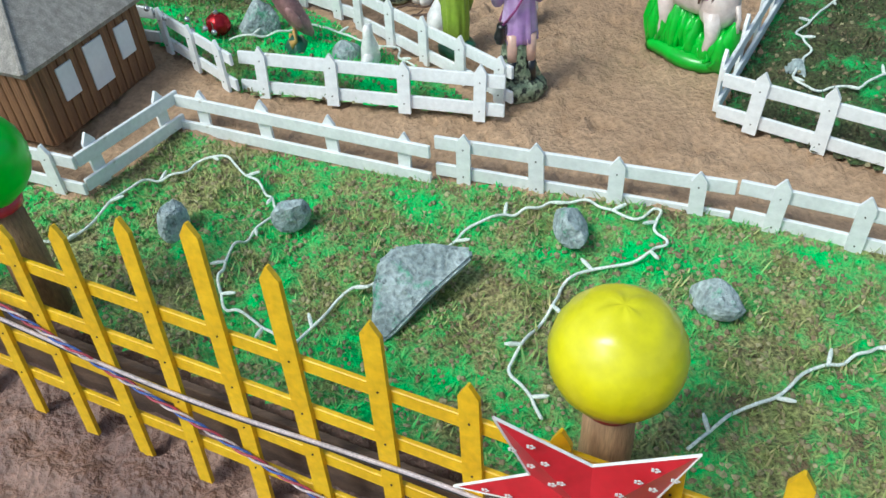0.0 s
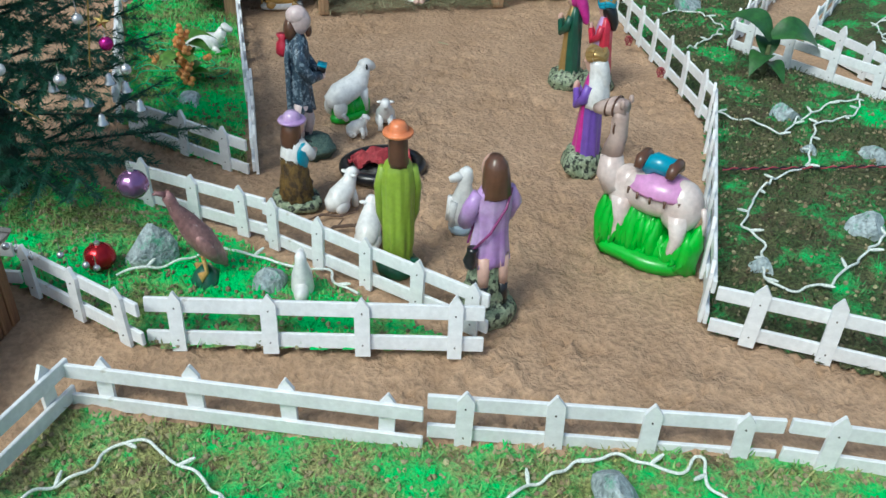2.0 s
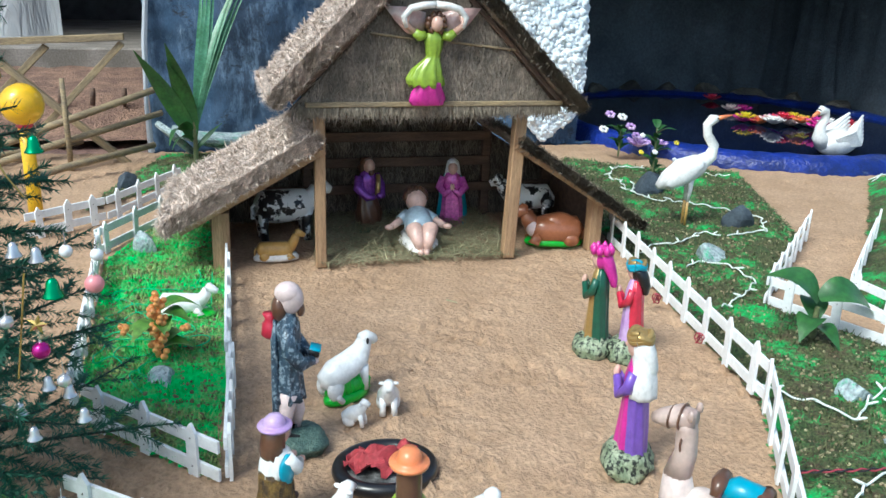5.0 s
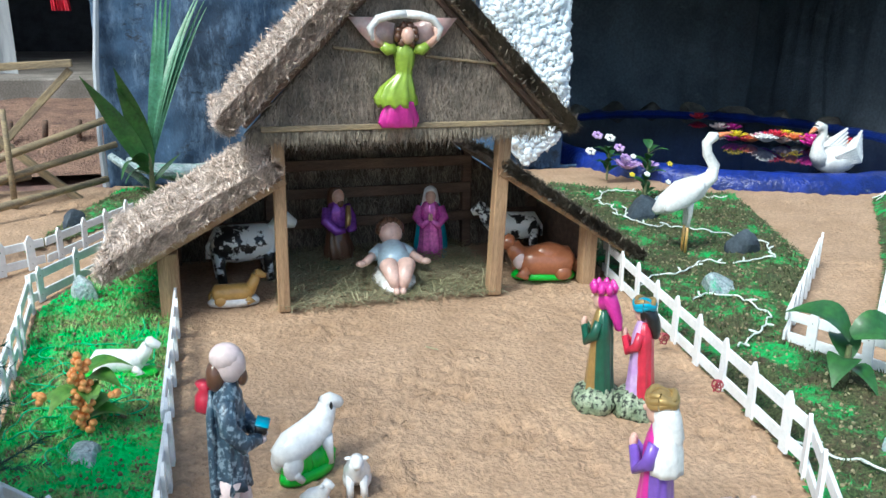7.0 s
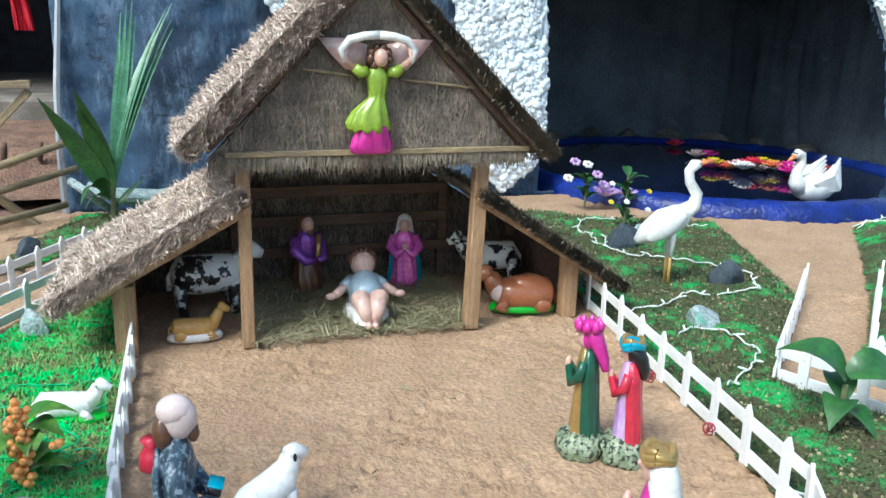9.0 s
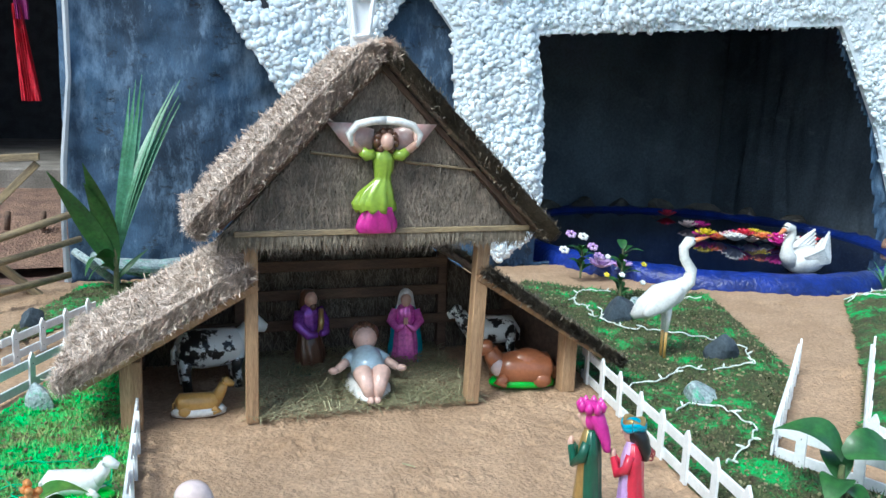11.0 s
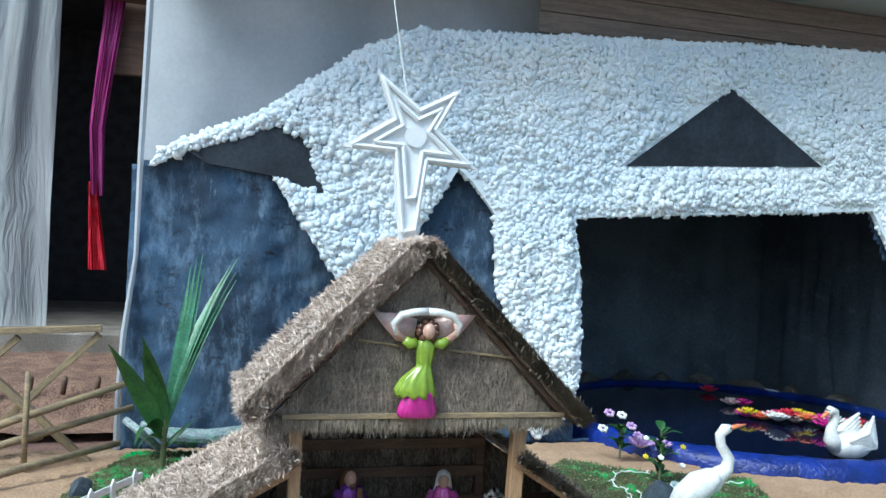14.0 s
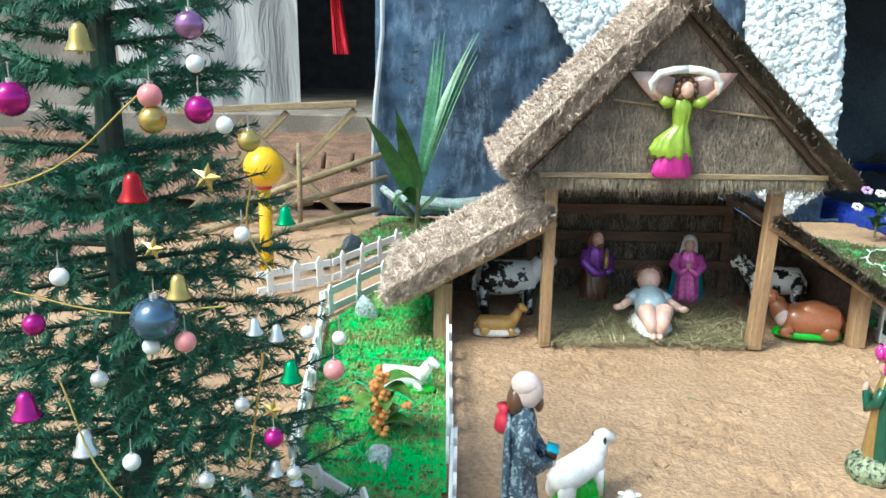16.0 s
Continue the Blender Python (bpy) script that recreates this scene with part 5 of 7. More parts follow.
def quadruped(bm, L, h, mi, head, leg=0.45, girth=0.2, neck_up=0.25, lying=False):
    """A four-legged body along x, with its head towards -x."""
    zc = h * (0.32 if lying else 0.62)
    tube(bm, [(L * 0.5, 0, zc), (L * 0.42, 0, zc + 0.02 * h), (L * 0.15, 0, zc), (-L * 0.2, 0, zc), (-L * 0.38, 0, zc + 0.03 * h), (-L * 0.46, 0, zc + 0.05 * h)], [girth * h * 0.6, girth * h * 1.3, girth * h * 1.4, girth * h * 1.35, girth * h * 1.2, girth * h * 0.6], 14, mi)
    tube(bm, [(-L * 0.36, 0, zc + 0.05 * h), (-L * 0.5, 0, zc + neck_up * h * 0.6), (-L * 0.56, 0, zc + neck_up * h)], [girth * h, girth * h * 0.75, girth * h * 0.62], 12, mi)
    hx, hz = -L * 0.58, zc + neck_up * h
    tube(bm, [(hx + 0.06 * L, 0, hz + 0.06 * h), (hx, 0, hz + 0.05 * h), (hx - 0.12 * L, 0, hz - 0.02 * h), (hx - 0.2 * L, 0, hz - 0.06 * h)], [girth * h * 0.4, girth * h * 0.7, girth * h * 0.5, girth * h * 0.34], 12, head)
    for s in (-1, 1):
        ball(bm, (hx + 0.04 * L, s * girth * h * 0.8, hz + 0.07 * h), (0.02 * L, 0.05 * L, 0.018 * L + 0.003), head, 8)
        if lying:
            tube(bm, [(-L * 0.3, s * girth * h, zc - 0.1 * h), (-L * 0.45, s * girth * h * 1.1, 0.1 * h), (-L * 0.3, s * girth * h * 1.2, 0.07 * h)], [girth * h * 0.5, girth * h * 0.34, girth * h * 0.28], 8, mi)
            ball(bm, (L * 0.3, s * girth * h, 0.16 * h), (L * 0.16, girth * h * 0.5, 0.16 * h), mi, 10)
        else:
            for x in (-L * 0.34, L * 0.38):
                tube(bm, [(x, s * girth * h * 0.6, zc), (x + 0.01, s * girth * h * 0.7, zc * 0.5), (x, s * girth * h * 0.7, 0.0)], [girth * h * 0.62, girth * h * 0.36, girth * h * 0.32], 9, mi)
    tube(bm, [(L * 0.5, 0, zc + 0.08 * h), (L * 0.56, 0, zc), (L * 0.55, 0, zc - 0.2 * h)], [girth * h * 0.2, girth * h * 0.16, girth * h * 0.22], 7, mi)


def slab(bm, rx, ry, h, mi):
    lathe(bm, [(1, 0), (1.02, h * 0.5), (0.92, h)], 22, mi, rx, ry)


# sheep and lambs on the sand
def upright_lamb(bm, k, mi=0):
    """A seated lamb looking towards -x, k times its usual size."""
    m = lambda *p: tuple(v * k for v in p)
    tube(bm, [m(0.05, 0, 0.012), m(0.046, 0, 0.03), m(0.02, 0, 0.048), m(-0.012, 0, 0.07), m(-0.026, 0, 0.092), m(-0.032, 0, 0.108)], [v * k for v in (0.018, 0.03, 0.036, 0.03, 0.021, 0.018)], 16, mi)
    tube(bm, [m(-0.022, 0, 0.112), m(-0.04, 0, 0.11), m(-0.058, 0, 0.102)], [v * k for v in (0.016, 0.017, 0.009)], 12, mi)
    for s in (-1, 1):
        tube(bm, [m(-0.018, s * 0.016, 0.06), m(-0.028, s * 0.018, 0.03), m(-0.03, s * 0.018, 0.004)], [v * k for v in (0.013, 0.01, 0.01)], 9, mi)
        ball(bm, m(0.028, s * 0.024, 0.024), m(0.028, 0.014, 0.024), mi, 12)
        ball(bm, m(-0.022, s * 0.02, 0.112), m(0.008, 0.012, 0.005), mi, 8)


bm = bmesh.new()
slab(bm, 0.1, 0.052, 0.03, 1)
for k in range(7):
    ball(bm, (-0.07 + 0.022 * k, 0, 0.04), (0.03, 0.04, 0.055 + 0.012 * math.sin(k * 1.9)), 1, 12, None, 0.3, k)
tube(bm, [(0.1, 0, 0.07), (0.09, 0, 0.09), (0.05, 0, 0.115), (-0.01, 0, 0.13), (-0.05, 0, 0.148), (-0.075, 0, 0.18), (-0.085, 0, 0.205)], [0.02, 0.045, 0.054, 0.052, 0.048, 0.034, 0.028], 18, 0)
tube(bm, [(-0.07, 0, 0.215), (-0.095, 0, 0.212), (-0.13, 0, 0.195), (-0.14, 0, 0.188)], [0.022, 0.028, 0.02, 0.012], 14, 0)
for s in (-1, 1):
    ball(bm, (0.075, s * 0.03, 0.07), (0.036, 0.022, 0.048), 0, 12)
    tube(bm, [(0.075, s * 0.034, 0.05), (0.065, s * 0.036, 0.03), (0.05, s * 0.038, 0.012)], [0.018, 0.012, 0.013], 9, 0)
    tube(bm, [(-0.05, s * 0.03, 0.12), (-0.06, s * 0.034, 0.07), (-0.062, s * 0.034, 0.025)], [0.024, 0.014, 0.013], 9, 0)
    ball(bm, (-0.078, s * 0.027, 0.21), (0.006, 0.005, 0.014), 2, 8)
statue(bm, [P_WHITE, P_GREEN, P_BLACK], 0.14, 4.44, 212, "white plaster sheep statue standing on a green base")
for x, y, rz, s, green in ((0.147, 4.235, 150, 0.82, 0), (0.27, 4.3, 80, 1.15, 0), (0.005, 3.675, 215, 1.15, 0), (0.055, 3.44, 250, 1.2, 1)):
    bm = bmesh.new()
    if green:
        slab(bm, 0.055, 0.04, 0.025, 1)
    upright_lamb(bm, s)
    statue(bm, [P_WHITE, P_GREEN], x, y, rz, "small white plaster lamb statue on a green base" if green else "small white plaster lamb statue sitting on the sand", group="plaster lambs")
bm = bmesh.new()
slab(bm, 0.05, 0.04, 0.03, 1)
lathe(bm, [(0.035, 0.02), (0.042, 0.06), (0.036, 0.12), (0.022, 0.17), (0.024, 0.2), (0.02, 0.225), (0.008, 0.237)], 16, 0, 1, 1.1, 0, 0, (0, 0.05))
tube(bm, [(0, 0.0, 0.205), (0, -0.03, 0.2), (0, -0.045, 0.195)], [0.02, 0.015, 0.01], 9, 0)
for s in (-1, 1):
    tube(bm, [(s * 0.018, -0.03, 0.12), (s * 0.02, -0.038, 0.03)], [0.014, 0.012], 8, 0)
statue(bm, [P_WHITE, P_BABYBLUE], 0.372, 3.46, -90, "white plaster seated sheep statue on a pale blue base")
bm = bmesh.new()
lathe(bm, [(0.03, 0.0), (0.035, 0.03), (0.03, 0.08), (0.018, 0.12), (0.017, 0.145), (0.008, 0.162)], 16, 0, 1, 1.3, 0, 0, (0, 0.06))
tube(bm, [(0, -0.01, 0.145), (0, -0.035, 0.14)], [0.013, 0.006], 8, 0)
ball(bm, (0, 0.045, 0.04), (0.024, 0.04, 0.03), 0, 12)
statue(bm, [P_WHITE], -0.19, 3.19, 170, "small white plaster goose statue on the turf")
# duck
bm = bmesh.new()
lathe(bm, [(0.085, 0.0), (0.08, 0.02), (0.05, 0.05), (0.02, 0.07)], 22, 1, 1, 0.8, 4, 0.1)
for s in (-1, 1):
    tube(bm, [(0.0, s * 0.02, 0.1), (0.005, s * 0.025, 0.06), (-0.03, s * 0.035, 0.05)], [0.01, 0.01, 0.018], 8, 2)
tube(bm, [(0.1, 0, 0.07), (0.07, 0, 0.1), (0.02, 0, 0.15), (-0.04, 0, 0.21), (-0.085, 0, 0.265), (-0.1, 0, 0.3), (-0.115, 0, 0.315)], [0.012, 0.034, 0.05, 0.044, 0.027, 0.024, 0.02], 14, 0)
tube(bm, [(-0.115, 0, 0.316), (-0.15, 0, 0.325), (-0.165, 0, 0.322)], [0.015, 0.011, 0.005], 8, 0, True, 0.5)
for s in (-1, 1):
    ball(bm, (0.02, s * 0.045, 0.15), (0.06, 0.012, 0.025), 0, 10, Euler((0, radians(45), 0)).to_matrix().to_4x4())
statue(bm, [P_DUCK, P_DKGREEN, P_TAN], -0.47, 3.29, 8, "pinkish brown plaster duck statue on a green mound").scale = (0.66, 0.85, 1.05)

# holy family in the stable
bm = bmesh.new()
plinth(bm, 0.1, 0.08, 0.06, 4, 2)
loft(bm, [(0, -0.015, 0.03, 0.078, 0.075), (0, -0.012, 0.1, 0.08, 0.076), (0, -0.008, 0.18, 0.066, 0.06), (0, 0, 0.23, 0.056, 0.046)], 1, 40, 9, 0.28, 3, 12)
loft(bm, [(0, 0, 0.2, 0.058, 0.048), (0, 0, 0.27, 0.058, 0.046), (0, 0, 0.32, 0.062, 0.046), (0, 0, 0.35, 0.046, 0.036), (0, 0, 0.37, 0.022, 0.022)], 0, 36, 9, 0.2, 4, 6)
for s in (-1, 1):
    tube(bm, [(s * 0.06, 0, 0.335), (s * 0.085, -0.02, 0.27), (s * 0.05, -0.075, 0.22), (s * 0.012, -0.095, 0.225)], [0.028, 0.03, 0.026, 0.016], 10, 0)
tube(bm, [(0.05, -0.04, 0.34), (0.035, -0.062, 0.28), (0.02, -0.07, 0.22)], [0.014, 0.017, 0.014], 8, 5)
ball(bm, (0, -0.018, 0.395), (0.034, 0.038, 0.044), 2, 14)
loft(bm, [(0, 0.022, 0.34, 0.04, 0.026), (0, 0.02, 0.38, 0.043, 0.032), (0, 0.012, 0.42, 0.04, 0.038), (0, 0.004, 0.445, 0.024, 0.028)], 3, 28, 14, 0.14, 5, 8)
ball(bm, (0, -0.042, 0.362), (0.02, 0.014, 0.022), 3, 10)
statue(bm, [P_VIOLET, P_BROWN, P_SKIN, P_BROWN, P_DKGREEN, P_GOLD], 0.555, 6.5, 28, "kneeling plaster father statue in a violet tunic on hay")
bm = bmesh.new()
loft(bm, [(0, -0.012, 0.01, 0.07, 0.062), (0, -0.01, 0.06, 0.072, 0.062), (0, -0.006, 0.18, 0.06, 0.052), (0, -0.004, 0.25, 0.052, 0.044), (0, -0.002, 0.3, 0.054, 0.042), (0, 0, 0.33, 0.04, 0.034), (0, 0, 0.35, 0.02, 0.02)], 0, 44, 11, 0.24, 6, 4, 0.004)
loft(bm, [(0, 0.03, 0.01, 0.096, 0.06), (0, 0.03, 0.08, 0.092, 0.058), (0, 0.028, 0.2, 0.078, 0.05), (0, 0.026, 0.29, 0.068, 0.044), (0, 0.02, 0.335, 0.046, 0.034), (0, 0.014, 0.36, 0.03, 0.03)], 1, 40, 9, 0.22, 2, 4)
for s in (-1, 1):
    tube(bm, [(s * 0.055, 0, 0.31), (s * 0.078, -0.02, 0.25), (s * 0.04, -0.07, 0.22), (s * 0.008, -0.082, 0.25)], [0.024, 0.027, 0.022, 0.014], 10, 0)
    ball(bm, (s * 0.006, -0.088, 0.268), (0.007, 0.009, 0.022), 2, 8)
ball(bm, (0, -0.02, 0.37), (0.03, 0.034, 0.04), 2, 14)
loft(bm, [(0, 0.02, 0.3, 0.056, 0.034), (0, 0.018, 0.34, 0.048, 0.034), (0, 0.008, 0.38, 0.042, 0.04), (0, 0.0, 0.41, 0.034, 0.036), (0, 0, 0.426, 0.014, 0.016)], 3, 30, 8, 0.14, 1, 5)
statue(bm, [P_PINKM, P_BLUE, P_SKIN, P_WHITE], 1.085, 6.5, -14, "praying plaster mother statue in a pink and turquoise robe")
bm = bmesh.new()
lathe(bm, [(0.07, 0.0), (0.085, 0.03), (0.078, 0.075), (0.06, 0.06)], 22, 3, 1, 0.75, 0, 0, (0, 0), (0, -0.1, 0))
tube(bm, [(0, -0.06, 0.1), (0, -0.01, 0.13), (0, 0.07, 0.17), (0, 0.11, 0.19)], [0.07, 0.085, 0.075, 0.04], 16, 0)
for s in (-1, 1):
    tube(bm, [(s * 0.05, 0.09, 0.175), (s * 0.1, 0.05, 0.15)], [0.034, 0.032], 10, 0)
    tube(bm, [(s * 0.1, 0.05, 0.15), (s * 0.15, 0.01, 0.125)], [0.024, 0.02], 10, 1)
    ball(bm, (s * 0.168, 0.0, 0.125), (0.028, 0.022, 0.018), 1, 10)
    tube(bm, [(s * 0.04, -0.06, 0.12), (s * 0.045, -0.13, 0.15), (s * 0.028, -0.17, 0.1), (s * 0.018, -0.185, 0.05)], [0.044, 0.046, 0.036, 0.024], 14, 1)
    ball(bm, (s * 0.016, -0.2, 0.04), (0.019, 0.03, 0.02), 1, 10)
ball(bm, (0, 0.115, 0.25), (0.062, 0.062, 0.066), 1, 18)
for k in range(9):
    a = math.pi * (k / 8)
    ball(bm, (0.056 * math.cos(a), 0.135, 0.262 + 0.05 * math.sin(a)), (0.022, 0.04, 0.022), 2, 10, None, 0.3, k)
ball(bm, (0, 0.15, 0.265), (0.066, 0.055, 0.066), 2, 18)
ball(bm, (0, 0.0, 0.045), (0.11, 0.2, 0.05), 3, 20, None, 0.2, 5)
ball(bm, (0, 0.06, 0.25), (0.008, 0.01, 0.008), 1, 8)
statue(bm, [P_BABYBLUE, P_BABY, P_BROWN, P_WHITE], 0.785, 6.1, -4, "large plaster infant doll in a pale blue shirt", category="doll", name="doll")

# cattle
bm = bmesh.new()
quadruped(bm, 0.34, 0.32, 0, 0, girth=0.22, neck_up=0.3)
statue(bm, [P_PATCH], 0.06, 6.38, 188, "black and white plaster cow statue standing in the stable", group="plaster cattle")
bm = bmesh.new()
slab(bm, 0.12, 0.05, 0.035, 1)
quadruped(bm, 0.2, 0.17, 0, 0, girth=0.2, neck_up=0.5, lying=True)
statue(bm, [P_TAN, P_WHITE], -0.02, 6.02, 180, "tan plaster calf statue lying on a white base", group="plaster cattle")
bm = bmesh.new()
slab(bm, 0.17, 0.075, 0.035, 1)
quadruped(bm, 0.31, 0.26, 0, 0, girth=0.24, neck_up=0.4, lying=True)
ball(bm, (0.02, 0, 0.13), (0.13, 0.062, 0.055), 0, 16, None, 0.3, 4)
ball(bm, (-0.13, -0.03, 0.1), (0.04, 0.035, 0.05), 2, 12)
statue(bm, [P_COW, P_GREEN, P_PALE], 1.585, 6.03, -12, "reddish brown plaster cow statue lying on a green base", group="plaster cattle", z=0.01)
bm = bmesh.new()
quadruped(bm, 0.3, 0.3, 0, 0, girth=0.19, neck_up=0.3)
statue(bm, [P_PATCH], 1.56, 6.45, -14, "black and white plaster cow statue at the stable wall", group="plaster cattle")
bm = bmesh.new()
slab(bm, 0.14, 0.06, 0.02, 1)
quadruped(bm, 0.2, 0.17, 0, 0, girth=0.2, neck_up=0.4, lying=True)
statue(bm, [P_WHITE, P_GREEN], -0.47, 5.28, 170, "white plaster sheep statue lying on a green base on the turf", z=0.02)

# angel on the gable
bm = bmesh.new()
loft(bm, [(-0.005, 0, -0.045, 0.078, 0.026), (-0.01, 0, -0.02, 0.092, 0.034), (-0.004, 0, 0.03, 0.075, 0.038), (0.004, 0, 0.07, 0.062, 0.036)], 1, 36, 8, 0.25, 5, 14)
loft(bm, [(-0.018, 0, 0.05, 0.085, 0.044), (-0.022, 0, 0.085, 0.096, 0.046), (-0.012, 0, 0.13, 0.078, 0.04), (0.008, 0, 0.17, 0.048, 0.03), (0.018, 0, 0.19, 0.033, 0.024), (0.02, 0, 0.23, 0.042, 0.028), (0.02, 0, 0.28, 0.048, 0.028), (0.02, 0, 0.3, 0.036, 0.022), (0.02, 0, 0.315, 0.018, 0.016)], 0, 40, 10, 0.26, 3, 10, 0.01)
lathe(bm, [(0.036, 0.182), (0.037, 0.196)], 18, 5, 1, 0.5, 0, 0, (0, 0), (0.02, 0, 0))
ball(bm, (0.03, -0.02, 0.35), (0.03, 0.03, 0.038), 2, 14)
for k in range(8):
    a = math.pi * (0.5 + 1.6 * (k - 3.5) / 7)
    ball(bm, (0.028 + 0.04 * math.cos(a), -0.008, 0.352 + 0.038 * math.sin(a)), (0.018, 0.02, 0.02), 3, 9, None, 0.4, k)
for s in (-1, 1):
    tube(bm, [(0.02 + s * 0.045, 0, 0.295), (0.02 + s * 0.075, -0.01, 0.29), (0.02 + s * 0.1, -0.01, 0.31)], [0.022, 0.026, 0.02], 10, 0)
    tube(bm, [(0.02 + s * 0.1, -0.01, 0.31), (0.02 + s * 0.145, -0.015, 0.35), (0.02 + s * 0.13, -0.015, 0.4)], [0.016, 0.015, 0.012], 9, 2)
    prism(bm, [(0.02 + s * 0.05, 0.29), (0.02 + s * 0.13, 0.3), (0.02 + s * 0.19, 0.36), (0.02 + s * 0.24, 0.425), (0.02 + s * 0.14, 0.425), (0.02 + s * 0.04, 0.4)], 0.012, 0.03, "y", 6)
    tube(bm, [(0.02 + s * 0.14, -0.02, 0.33), (0.02 + s * 0.155, -0.02, 0.38), (0.02 + s * 0.12, -0.02, 0.42), (0.02 + s * 0.06, -0.03, 0.435), (0.02, -0.03, 0.44)], [0.01, 0.016, 0.018, 0.018, 0.018], 9, 4)
statue(bm, [P_LIME, P_MAGENTA, P_SKIN, P_BROWN, P_WHITE, P_LIME, P_WING], 0.735, 5.745, 0, "plaster angel statue in a lime dress hung on the gable", 0.915)


# ---- rocks ----
def rock(x, y, z, r, mats, label, rz=0.0, seed=0, tilt=0.0):
    bm = bmesh.new()
    bmesh.ops.create_icosphere(bm, subdivisions=3, radius=1)
    rnd = random.Random(seed)
    planes = [(Vector((rnd.uniform(-1, 1), rnd.uniform(-1, 1), rnd.uniform(-0.4, 1))).normalized(), rnd.uniform(0.55, 0.8)) for _ in range(9)]
    for v in bm.verts:
        for n, d in planes:
            k = v.co.dot(n)
            if k > d:
                v.co -= n * (k - d) * 0.92
        v.co *= 1 + 0.06 * noise.noise(v.co * 3 + Vector((seed, 0, 0)))
        v.co = Vector((v.co.x * r[0], v.co.y * r[1], v.co.z * r[2]))
    ob = part("rock", bm, mats)
    ob.matrix_basis = pose(x, y, z, tilt, 0, rz)
    return tagged(ob, label, "rock", "rocks on the turf")


bm = bmesh.new()
prism(bm, [(-0.115, -0.13), (-0.075, -0.115), (0.03, 0.0), (0.135, 0.1), (0.13, 0.125), (0.02, 0.135), (-0.07, 0.12), (-0.11, 0.085), (-0.12, -0.02)], 0, 0.045, "z")
bmesh.ops.bevel(bm, geom=list(bm.edges), offset=0.008, segments=2, affect="EDGES")
bmesh.ops.triangulate(bm, faces=bm.faces)
bmesh.ops.subdivide_edges(bm, edges=bm.edges, cuts=2, use_grid_fill=True)
for v in bm.verts:
    v.co += Vector((0, 0, 1)) * 0.008 * noise.noise(v.co * 30) + v.co.normalized() * 0.006 * noise.noise(v.co * 22)
ob = part("rock", bm, STONE)
ob.matrix_basis = pose(0.015, 2.05, -0.025, 33, 4, 0)
tagged(ob, "large flat grey stone slab tilted on the turf", "rock", "rocks on the turf")
for k, (x, y, z, r) in enumerate(((-0.725, 2.39, -0.03, (0.055, 0.06, 0.08)), (-0.365, 2.39, -0.01, (0.065, 0.05, 0.06)), (0.42, 2.27, 0.02, (0.085, 0.05, 0.055)), (0.745, 1.98, 0.02, (0.075, 0.055, 0.055)),
                                  (-0.63, 3.42, 0.05, (0.085, 0.06, 0.12)), (-0.28, 3.24, 0.02, (0.08, 0.05, 0.06)), (1.23, 2.99, 0.02, (0.055, 0.05, 0.06)), (1.73, 3.13, 0.03, (0.09, 0.07, 0.075)), (1.995, 4.02, 0.03, (0.085, 0.07, 0.085)),
                                  (2.37, 5.62, 0.03, (0.17, 0.1, 0.09)), (-0.53, 4.66, 0.0, (0.1, 0.08, 0.07)), (-0.7, 6.2, 0.04, (0.08, 0.06, 0.13)), (2.95, 7.15, 0.05, (0.16, 0.1, 0.1)), (1.92, 3.72, 0.02, (0.06, 0.05, 0.045)), (2.15, 3.6, 0.02, (0.09, 0.07, 0.06)))):
    rock(x, y, z, r, STONE, "grey stone dusted with green powder on the turf", k * 47, k + 1)
for k, (x, y, z, r) in enumerate(((2.88, 6.13, 0.06, (0.11, 0.08, 0.12)), (2.72, 7.02, 0.06, (0.17, 0.1, 0.12)), (-0.92, 7.6, 0.04, (0.1, 0.08, 0.1)))):
    rock(x, y, z, r, SLATE, "dark slate stone block on the turf", k * 31, k + 30)
P_EARTH = material("earthy_stone", (0.15, 0.14, 0.12), (0.08, 0.08, 0.075), 0.9, 8, 60, 0.6, 0.01)
for k in range(11):
    a = radians(20 + k * 14)
    rock(5.05 + 2.12 * math.cos(a), 9.6 + 2.35 * math.sin(a), 0.08, (0.2 + 0.05 * (k % 3), 0.16, 0.13 + 0.04 * (k % 2)), P_EARTH, "rough earthy boulder behind the pond", k * 53, k + 60)
rock(6.85, 8.6, 0.05, (0.3, 0.2, 0.22), CLAY, "reddish earth lump beside the pond", 10, 81)
for k in range(5):
    bm = bmesh.new()
    box(bm, -0.22, 0.22, -0.09, 0.09, 0, 0.05, 0, 0.012)
    ob = part("stone_slab", bm, STONE)
    ob.matrix_basis = pose(-0.65 + 0.17 * k, 8.5 + 0.03 * (k % 2), 0.16, 25 - 7 * k, 35 - 14 * k, 60 - 22 * k)
    tagged(ob, "pale broken stone slab piled by the cloth", "slab", "broken slabs")

